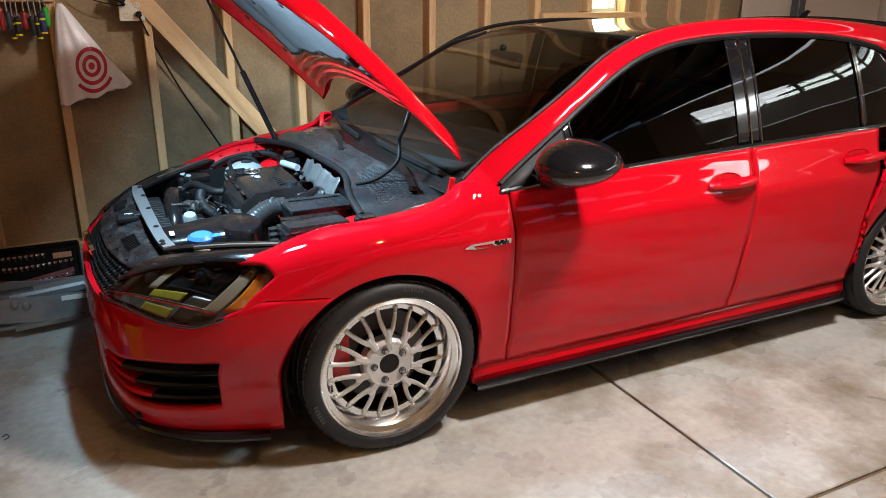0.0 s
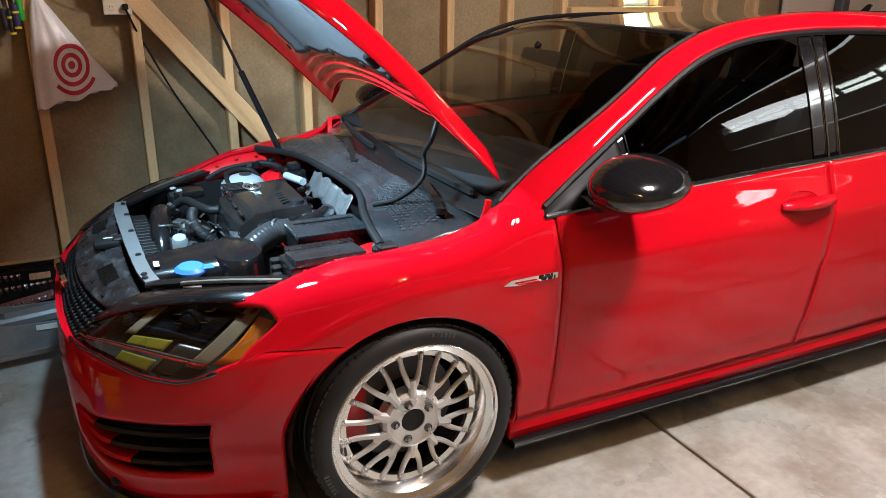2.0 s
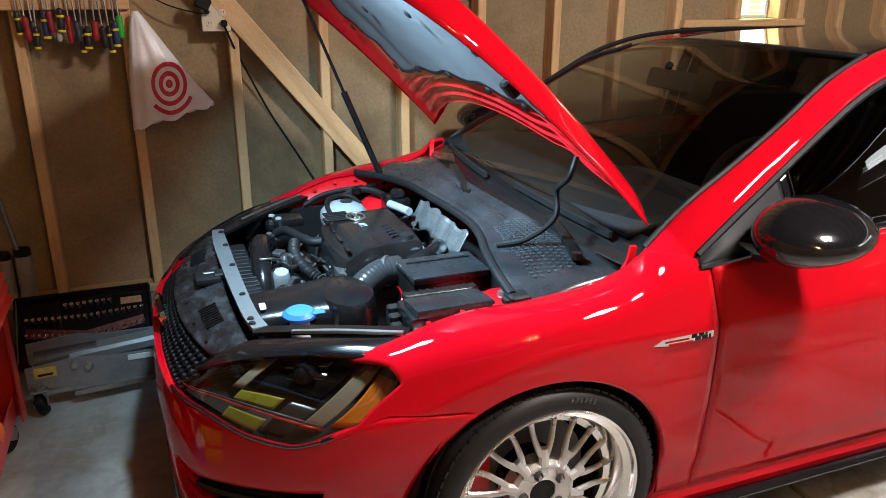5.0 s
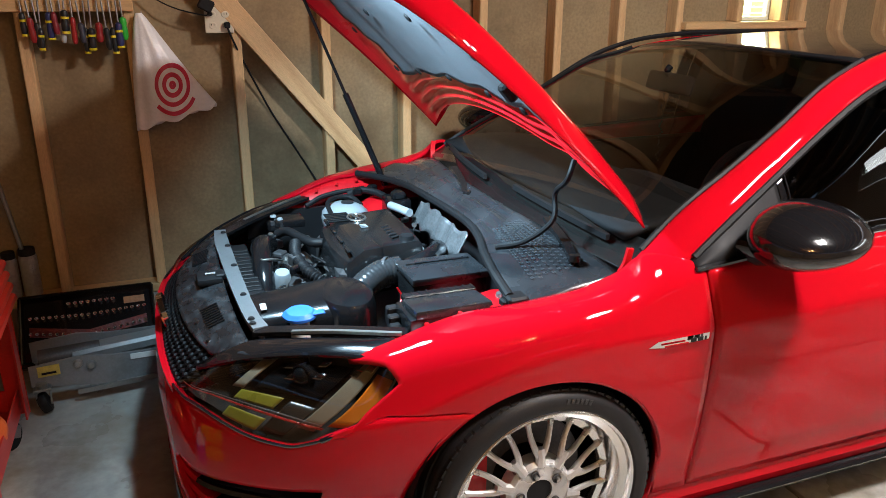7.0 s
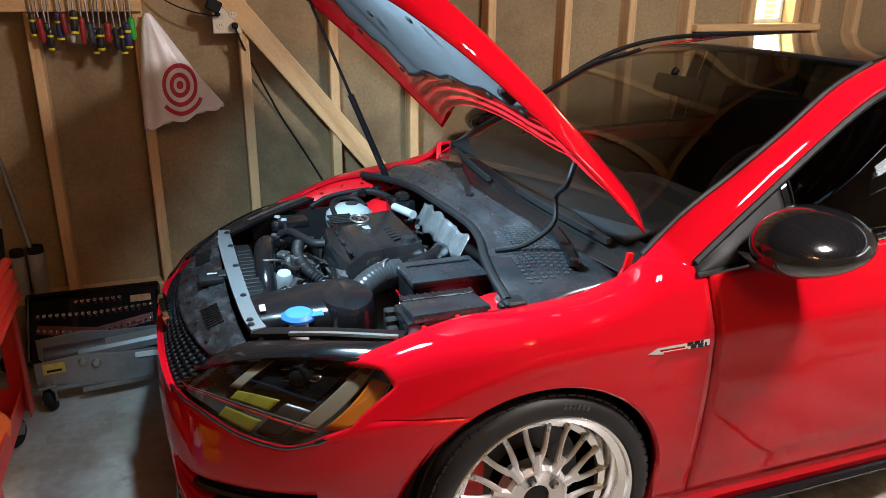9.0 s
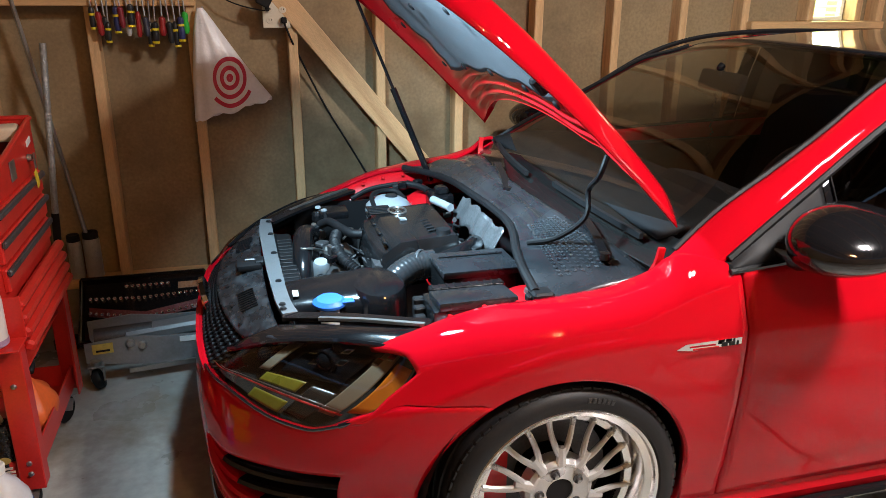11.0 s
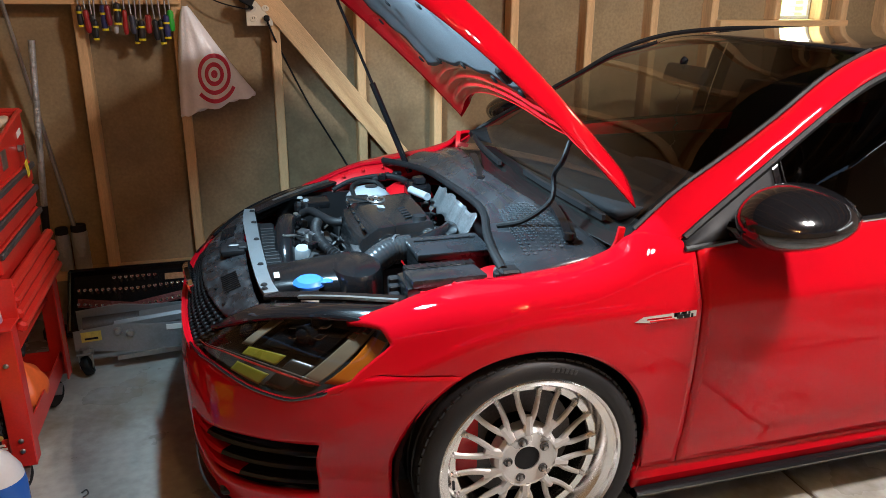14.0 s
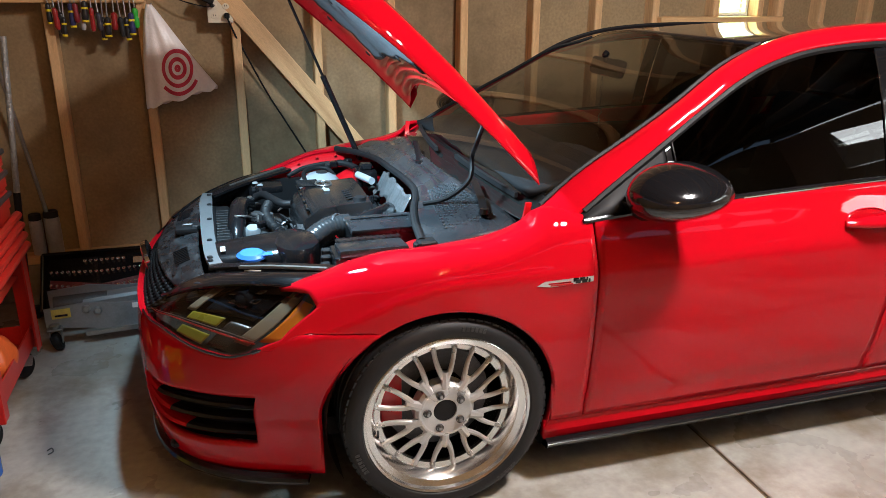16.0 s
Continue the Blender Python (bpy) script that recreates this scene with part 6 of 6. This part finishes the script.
for z, h in ((0.165, 0.085), (0.44, 0.05)):
    part("tray", join(panel_bm((xc, CY0 + 0.012, z), (CX1 - CX0, 0.006, h)), panel_bm((xc, CY1 - 0.012, z), (CX1 - CX0, 0.006, h)), panel_bm((xc, yc, z - h / 2 + 0.003), (CX1 - CX0 - 0.02, CY1 - CY0 - 0.03, 0.006)),
                      *([panel_bm((CX1 - 0.0, yc, z), (0.006, CY1 - CY0 - 0.02, h)), panel_bm((CX0 + 0.01, yc, z), (0.006, CY1 - CY0 - 0.02, h))] if z < 0.3 else [])), CART_RED, cart, "red pressed steel tray", smooth=False)
for x in (CX0 + 0.05, CX1 - 0.04):
    for y in (CY0 + 0.04, CY1 - 0.05):
        c = part("caster", lathe([(0.012, -0.012), (0.046, -0.014), (0.05, -0.009), (0.05, 0.009), (0.046, 0.014), (0.012, 0.012)], 24, Matrix.Translation(P(x, y, 0.051)) @ Matrix.Rotation(radians(90), 4, "Y") @ Matrix.Rotation(0.4, 4, "X")), MATTE, cart, "black caster in a zinc fork")
        part("fork", join(box((0.004, 0.035, 0.06), P(x - 0.02, y, 0.085), 0.002), box((0.004, 0.035, 0.06), P(x + 0.02, y, 0.085), 0.002), box((0.06, 0.06, 0.006), P(x, y, 0.118), 0.002), box((0.03, 0.05, 0.004), P(x + 0.03, y - 0.045, 0.09), 0.001, Matrix.Rotation(0.5, 4, "X"))), STEEL, c, smooth=False)

# goods in and on the cart
SPRAY = [(0.001, 0), (0.036, 0.0), (0.043, 0.006), (0.044, 0.13), (0.040, 0.150), (0.020, 0.185), (0.014, 0.195), (0.014, 0.215)]
shelf = thing("bottle_rack", "narrow red steel rack hung on the cart's end", "rack", (-1.36, -0.268, 0.60))
part("rack_floor", box((0.30, 0.095, 0.006), (-0.06, 0, 0), 0.002), CART_RED, shelf, smooth=False)
part("rack_back", box((0.30, 0.006, 0.12), (-0.06, 0.045, 0.06), 0.002), CART_RED, shelf, smooth=False)
SOAP = mat("soap_bottle", (0.66, 0.60, 0.56), 0.3, 0, 0.05, 12, 150, 0.0003, dirt=(0.55, 0.50, 0.52), dirt_amount=0.4)
b1 = bottle(SPRAY, (-1.345, -0.268, 0.604), SOAP, "spray_bottle", "milky spray bottle with a little purple liquid", "bottle")
part("liquid_band", lathe([(0.0365, 0.001), (0.0447, 0.006), (0.0447, 0.022), (0.0440, 0.0225)], 24, cap=False), mat("liquid_purple", (0.36, 0.24, 0.34), 0.3), b1)
part("trigger_head", join(box((0.03, 0.075, 0.03), (0, 0.0, 0.232), 0.008), box((0.012, 0.012, 0.05), (0, -0.03, 0.20), 0.004, Matrix.Rotation(0.4, 4, "X"))), WHITE, b1)
b2 = bottle([(0.001, 0), (0.038, 0), (0.046, 0.008), (0.047, 0.11), (0.040, 0.14), (0.018, 0.165), (0.018, 0.19)], (-1.448, -0.268, 0.604), mat("cream_bottle", (0.62, 0.58, 0.42), 0.3), "lotion_bottle", "cream plastic bottle in the rack", "bottle")
part("cap", lathe([(0.02, 0.185), (0.02, 0.21), (0.001, 0.212)], 16), WHITE, b2)
card = finish("cardboard_sheet", box((0.30, 0.17, 0.006), (0, 0, 0), 0.001), mat("cardboard", (0.50, 0.33, 0.19), 0.8, 0, 0.08, 4, 60, 0.0008), False)
card.matrix_world = Matrix.Translation((-1.440, -0.252, 0.874)) @ Matrix.Rotation(radians(27), 4, "X") @ Matrix.Rotation(0.10, 4, "Z")
tagged(card, "plain brown cardboard sheet resting on spray bottles", "cardboard")
can = bottle([(0.001, 0), (0.031, 0), (0.033, 0.004), (0.033, 0.135), (0.030, 0.145), (0.0295, 0.15), (0.0295, 0.185), (0.027, 0.19), (0.001, 0.19)], (-1.395, -0.175, 0.130), mat("can_black", (0.012, 0.012, 0.013), 0.25, 0, 0.1), "aerosol_can", "black aerosol can with gold and white label marks", "can")
part("label_disc", lathe([(0.001, 0.0006), (0.017, 0.0)], 20, Matrix.Translation((0.002, -0.0335, 0.085)) @ Matrix.Rotation(radians(90), 4, "X") @ Matrix.Diagonal((1, 0.7, 1, 1))), mat("label_gold", (0.45, 0.33, 0.10), 0.4), can)
for z, w in ((0.058, 0.034), (0.046, 0.044), (0.034, 0.044), (0.024, 0.036)):
    part("label_bar", box((w, 0.002, 0.007), (0.002, -0.0325, z), 0), mat("label_pale", (0.62, 0.55, 0.50), 0.5), can, smooth=False)
JUG = [(0.001, 0), (0.062, 0.0), (0.074, 0.010), (0.076, 0.15), (0.070, 0.19), (0.045, 0.235), (0.022, 0.258), (0.019, 0.272)]
jug = thing("fluid_jug", "clear plastic gallon jug half full of blue washer fluid", "jug", (-1.372, -0.345, 0.0))
part("jug_body", lathe(JUG, 32, Matrix.Diagonal((1.0, 0.92, 1, 1))), mat("jug_clear", (0.58, 0.60, 0.64), 0.25, 0, 0.05, 10, 120, 0.0003), jug)
part("fluid", lathe([(0.0625, 0.002), (0.0755, 0.011), (0.0768, 0.10), (0.0770, 0.150), (0.0735, 0.168), (0.0725, 0.1685)], 32, Matrix.Diagonal((1.006, 0.926, 1, 1)), cap=False), mat("fluid_blue", (0.02, 0.10, 0.42), 0.2, 0, 0.05, 10, 100, 0.0), jug, "bright blue fluid")
part("cap", lathe([(0.023, 0.268), (0.024, 0.290), (0.021, 0.294), (0.001, 0.294)], 20), WHITE, jug)
part("jug_grip", tube([(-0.02, -0.045, 0.238), (-0.03, -0.068, 0.205), (-0.025, -0.074, 0.165)], 0.013, 10, 6), mat("jug_clear", (0.6, 0.6, 0.6)), jug)
jug2 = thing("oil_jug", "cream plastic oil jug with loop handle in the lower tray", "jug", (-1.515, -0.165, 0.130))
part("jug_body", box((0.13, 0.09, 0.20), (0, 0, 0.10), 0.02, seg=3), mat("cream_bottle", (0.62, 0.58, 0.42), 0.3), jug2)
part("jug_grip", tube([(0.055, 0, 0.19), (0.085, 0, 0.225), (0.11, 0, 0.19), (0.115, 0, 0.10), (0.105, 0, 0.03), (0.06, 0, 0.02)], 0.016, 10, 6), mat("cream_bottle", (0.62, 0.58, 0.42), 0.3), jug2)
part("cap", lathe([(0.03, 0.195), (0.03, 0.235), (0.001, 0.236)], 20), MATTE, jug2)
rag = finish("orange_bag", grid(lambda u, v: Vector((-1.375, 0.10, 0.127)) + Vector((0.055 * math.sin(math.pi * min(1, v + 0.12)) * math.cos(2 * math.pi * u) * (1 + 0.15 * math.sin(5 * 2 * math.pi * u)), 0.11 * math.sin(math.pi * min(1, v + 0.12)) * math.sin(2 * math.pi * u) * (1 + 0.1 * math.sin(7 * 2 * math.pi * u)), 0.21 * v)), 32, 12, False, True), mat("orange_film", (0.70, 0.13, 0.03), 0.45, 0, 0.1, 20, 80, 0.002))
tagged(rag, "crumpled orange bag standing in the cart's tray", "bag")
for k in range(5):
    y = -0.04 + 0.09 * k
    w = finish("coiled_hose", tube([Vector((-1.42 + 0.055 * math.cos(a), y * 0.7 + 0.10 + 0.10 * math.sin(a), 0.35 + 0.012 * math.sin(3 * a + k) + 0.014 * k)) for a in np.linspace(0, 5.6, 14)], 0.010, 8, 3), MATTE)
    tagged(w, "black rubber hose coiled above the cart's tray", "hose", "coiled hoses")
glv = finish("work_glove", grid(lambda u, v: Vector((lerp(-1.72, -1.36, u), lerp(0.05, 0.36, v), 0.951 + 0.13 * abs(math.sin(math.pi * u) * math.sin(math.pi * v)) * (1 + 0.35 * math.sin(9 * u + 4 * v)) + 0.01 * math.sin(20 * u * v))), 30, 20), LEATHER, solid=0.008)
tagged(glv, "heap of dark work gloves in the cart's top", "gloves")
pal = finish("folded_cloth", box((0.11, 0.10, 0.045), (-1.40, 0.335, 1.060), 0.012, Matrix.Rotation(0.2, 4, "Z"), 2), mat("cloth", (0.62, 0.50, 0.36), 0.9, 0, 0.1, 20, 200, 0.002))
tagged(pal, "folded beige cloth on the gloves", "cloth")
carton = thing("wipes_carton", "white carton with a red disc and coloured bars", "carton", (-1.497, -0.13, 0.949))
part("carton_body", box((0.075, 0.05, 0.20), (0, 0, 0.10), 0.003), WHITE, carton, smooth=False)
part("disc", lathe([(0.001, 0.001), (0.030, 0.0)], 24, Matrix.Translation((0.012, -0.0255, 0.14)) @ Matrix.Rotation(radians(90), 4, "X")), mat("print_orange", (0.68, 0.08, 0.03), 0.5), carton)
for z, m in ((0.085, BLUE), (0.060, mat("print_orange", (0.68, 0.08, 0.03), 0.5)), (0.030, BLUE)):
    part("label_bar", box((0.05, 0.002, 0.014), (0.008, -0.0255, z), 0), m, carton, smooth=False)
ob2 = finish("orange_box", box((0.075, 0.07, 0.11), (-1.430, -0.12, 1.005), 0.006), mat("box_orange", (0.75, 0.14, 0.02), 0.45), False)
tagged(ob2, "small bright orange box", "box")
case = thing("tool_case", "black and yellow plastic tool case on the floor", "tool case", (-1.565, -0.50, 0.0))
YEL = mat("case_yellow", (0.72, 0.56, 0.02), 0.4, 0, 0.06, 10, 200, 0.0004)
part("case_body", box((0.30, 0.28, 0.36), (0, 0, 0.182), 0.02, seg=2), YEL, case)
part("case_band", box((0.31, 0.29, 0.05), (0, 0, 0.20), 0.012, Matrix.Rotation(radians(14), 4, "Y")), MATTE, case)
part("case_lid", box((0.308, 0.288, 0.10), (0, 0, 0.41), 0.02, seg=2), MATTE, case)
part("case_handle", tube([(-0.09, 0, 0.46), (-0.08, 0, 0.50), (0.08, 0, 0.50), (0.09, 0, 0.46)], 0.012, 10, 4), MATTE, case)

# the cart and its goods stand a little further in
for ob in [cart, shelf, b1, b2, card, can, jug, jug2, rag, glv, pal, carton, ob2, case, *[q for q in scene.collection.objects if q.name.startswith("coiled_hose")]]:
    ob.location.y += 0.06
    ob.location.x -= 0.01

# floor jack and the open socket case resting on it
jack = thing("floor_jack", "grey steel trolley jack with yellow label and swivel casters", "floor jack", (-1.075, 0.82, 0))
jack.rotation_euler = (0, 0, radians(6))
JG = mat("jack_grey", (0.24, 0.25, 0.26), 0.4, 0.3, 0.15, 10, 120, 0.0005, dirt=(0.10, 0.09, 0.08), dirt_amount=0.5)
outline = [(-0.27, 0.10), (-0.27, 0.185), (-0.10, 0.195), (0.02, 0.175), (0.42, 0.155), (0.42, 0.06), (0.0, 0.055), (-0.12, 0.075)]
for y in (-0.13, 0.09):
    part("side_plate", plate(outline, 0.008, Matrix.Translation((0, y, 0)) @ Matrix.Rotation(radians(90), 4, "X"), 0.002), JG, jack, "grey steel side plate", smooth=False)
part("front_rail", ribbon([(-0.12, -0.142, 0.050), (0.42, -0.142, 0.052)], 0.012, 0.02), STEEL, jack, smooth=False)
part("lift_arm", box((0.50, 0.09, 0.05), (0.12, -0.02, 0.16), 0.012, Matrix.Rotation(-0.04, 4, "Y")), JG, jack, smooth=False)
part("pump_unit", tube([(-0.24, -0.02, 0.15), (-0.02, -0.02, 0.15)], 0.042, 16), DARK_STEEL, jack)
lb = part("warning_label", box((0.075, 0.003, 0.042), (-0.205, -0.140, 0.158), 0), mat("label_yellow", (0.60, 0.48, 0.10), 0.5, 0, 0.2, 40, 200, 0), jack, "worn yellow label", smooth=False)
part("label_bar", box((0.05, 0.002, 0.008), (-0.205, -0.1425, 0.150), 0), MATTE, lb, smooth=False)
part("maker_label", box((0.12, 0.003, 0.022), (0.14, -0.140, 0.150), 0, Matrix.Rotation(0.05, 4, "Y")), WHITE, jack, smooth=False)
for x, z in ((-0.105, 0.165), (-0.06, 0.150)):
    part("plate_bolt", lathe([(0.001, 0.012), (0.012, 0.011), (0.016, 0.004), (0.018, 0)], 12, Matrix.Translation((x, -0.138, z)) @ Matrix.Rotation(radians(90), 4, "X")), STEEL, jack)
for y in (-0.155, 0.10):
    c = part("caster", lathe([(0.010, -0.014), (0.036, -0.016), (0.040, -0.010), (0.040, 0.010), (0.036, 0.016), (0.010, 0.014)], 24, Matrix.Translation((-0.235, y, 0.040)) @ Matrix.Rotation(radians(70), 4, "Y")), MATTE, jack, "black swivel caster")
    part("fork", join(box((0.006, 0.030, 0.06), (-0.212, y - 0.002, 0.065), 0.002), box((0.006, 0.030, 0.06), (-0.258, y - 0.002, 0.065), 0.002), box((0.062, 0.04, 0.008), (-0.235, y, 0.098), 0.002), lathe([(0.02, 0.10), (0.02, 0.118)], 14, Matrix.Translation((-0.235, y, 0)))), STEEL, c, smooth=False)
for y in (-0.10, 0.06):
    part("front_wheel", lathe([(0.001, -0.02), (0.050, -0.02), (0.052, 0.02), (0.001, 0.02)], 24, Matrix.Translation((0.36, y, 0.053)) @ Matrix.Rotation(radians(90), 4, "X")), STEEL, jack)

scase = thing("socket_case", "open black socket set case with chrome sockets and red insert", "tool case", (-1.15, 1.02, 0.035))
tilt = Matrix.Rotation(radians(47), 4, "X")
S = lambda bm: (bmesh.ops.transform(bm, matrix=tilt, verts=bm.verts[:]), bm)[1]
part("case_base", S(box((0.53, 0.30, 0.02), (0, 0.12, 0.012), 0.006)), GLOSS_BLACK, scase, smooth=False)
for size, at in (((0.53, 0.014, 0.05), (0, -0.03, 0.03)), ((0.53, 0.014, 0.05), (0, 0.27, 0.03)), ((0.014, 0.30, 0.05), (-0.262, 0.12, 0.03)), ((0.014, 0.30, 0.05), (0.262, 0.12, 0.03))):
    part("case_side", S(box(size, at, 0.005)), GLOSS_BLACK, scase, smooth=False)
part("case_edge", S(tube([(-0.26, -0.03, 0.056), (0.26, -0.03, 0.056)], 0.012, 8)), GLOSS_BLACK, scase)
part("red_insert", S(plate([(-0.23, 0.10), (0.0, 0.06), (0.23, 0.10), (0.23, 0.14), (0.0, 0.10), (-0.23, 0.14)], 0.006, Matrix.Translation((0, 0, 0.024)))), mat("insert_red", (0.13, 0.008, 0.007), 0.4), scase, "dark red insert", smooth=False)
sock = S(lathe([(0.0045, 0.0), (0.0065, 0.001), (0.0068, 0.016), (0.005, 0.017), (0.004, 0.010), (0.001, 0.010)], 12))
sock_mesh = bpy.data.meshes.new("socket")
sock.to_mesh(sock_mesh)
sock.free()
sock_mesh.materials.append(CHROME)
for r in range(4):
    for k in range(19):
        x = -0.225 + k * 0.025
        y = (0.005, 0.075 + 0.17 * abs(x) ** 1.0 * 0.9, 0.165 + 0.05 * abs(x), 0.225)[r]
        if (r == 0 and k < 4) or (r == 3 and (k < 6 or k > 13)):
            continue
        ob = new("socket", sock_mesh)
        ob.parent = scase
        ob.location = tilt @ Vector((x, y, 0.022))
        ob.scale = (1 + 0.05 * r,) * 3
part("brand_plate", S(box((0.085, 0.03, 0.003), (0.185, 0.215, 0.026), 0)), mat("plate_gold", (0.40, 0.16, 0.06), 0.4), scase, smooth=False)

# poles and cans in the stud bay
broom = thing("broom", "grey metal-handled broom leaning in the stud bay", "broom", (-1.455, 1.08, 0.0))
part("pole", tube([(0.005, 0.0, 0.58), (0.045, 0.08, 1.28)], 0.013, 12), mat("pole_grey", (0.34, 0.34, 0.33), 0.4, 0.3, 0.15), broom)
part("grip_sleeve", tube([(-0.02, -0.05, 0.05), (0.005, 0.0, 0.60)], 0.0155, 12), MATTE, broom, "black sleeve")
part("broom_head", box((0.10, 0.05, 0.06), (-0.02, -0.05, 0.031), 0.01), MATTE, broom)
rake = thing("leaning_pole", "thin silver pole leaning against the wall", "pole", (-1.36, 1.23, 0.2315))
part("pole", tube([(0.0, 0.06, 0.0), (-0.05, 0.05, 0.40), (-0.155, 0.0, 1.22)], 0.009, 10), STEEL, rake)
for x, h, r in ((-1.425, 0.175, 0.030), (-1.352, 0.185, 0.036)):
    c = thing("spray_can", "brushed silver can with dark lid on the sole plate", "can", (x - 0.02, STUD_Y + 0.048, 0.2315), "cans in the stud bay")
    part("can_body", lathe([(r * 0.95, 0), (r, 0.004), (r, h - 0.01), (r * 0.92, h)], 24), mat("can_grey", (0.42, 0.41, 0.40), 0.35, 0.5, 0.1), c)
    part("can_lid", lathe([(r * 0.93, h), (r * 0.93, h + 0.025), (r * 0.85, h + 0.03), (0.001, h + 0.03)], 20), MATTE, c)
hook = finish("floor_hook", tube([(-1.190, -0.200, 0.003), (-1.177, -0.185, 0.003), (-1.185, -0.163, 0.003), (-1.197, -0.175, 0.003)], 0.0022, 6, 6), DARK_STEEL)
tagged(hook, "small bent wire hook lying on the floor", "hook")

# light fittings on the joists
tubef = thing("tube_fitting", "white twin-panel ceiling light on a joist", "ceiling light", (1.15, -1.67, TOP + 0.001))
part("tray", box((0.36, 0.45, 0.05), (0, 0, -0.025), 0.008), WHITE, tubef, smooth=False)
bulbf = thing("bulb_fitting", "ceiling fitting with four bare warm bulbs", "ceiling light", (BULB_X, -3.10, TOP))
part("holder", lathe([(0.06, 0), (0.055, -0.03), (0.03, -0.05), (0.001, -0.05)], 20), WHITE, bulbf)
part("crossbar", box((0.20, 0.46, 0.012), (0, 0, -0.030), 0.004), WHITE, bulbf, smooth=False)
part("mounting_plate", box((0.48, 0.12, 0.012), (0, 0, -0.005), 0.003), WHITE, bulbf, smooth=False)
for dx, dy in ((-0.09, -0.22), (0.09, -0.20), (-0.08, 0.22), (0.10, 0.21)):
    part("socket", lathe([(0.001, -0.035), (0.018, -0.035), (0.016, -0.060), (0.001, -0.060)], 12, Matrix.Translation((dx, dy, 0))), WHITE, bulbf)
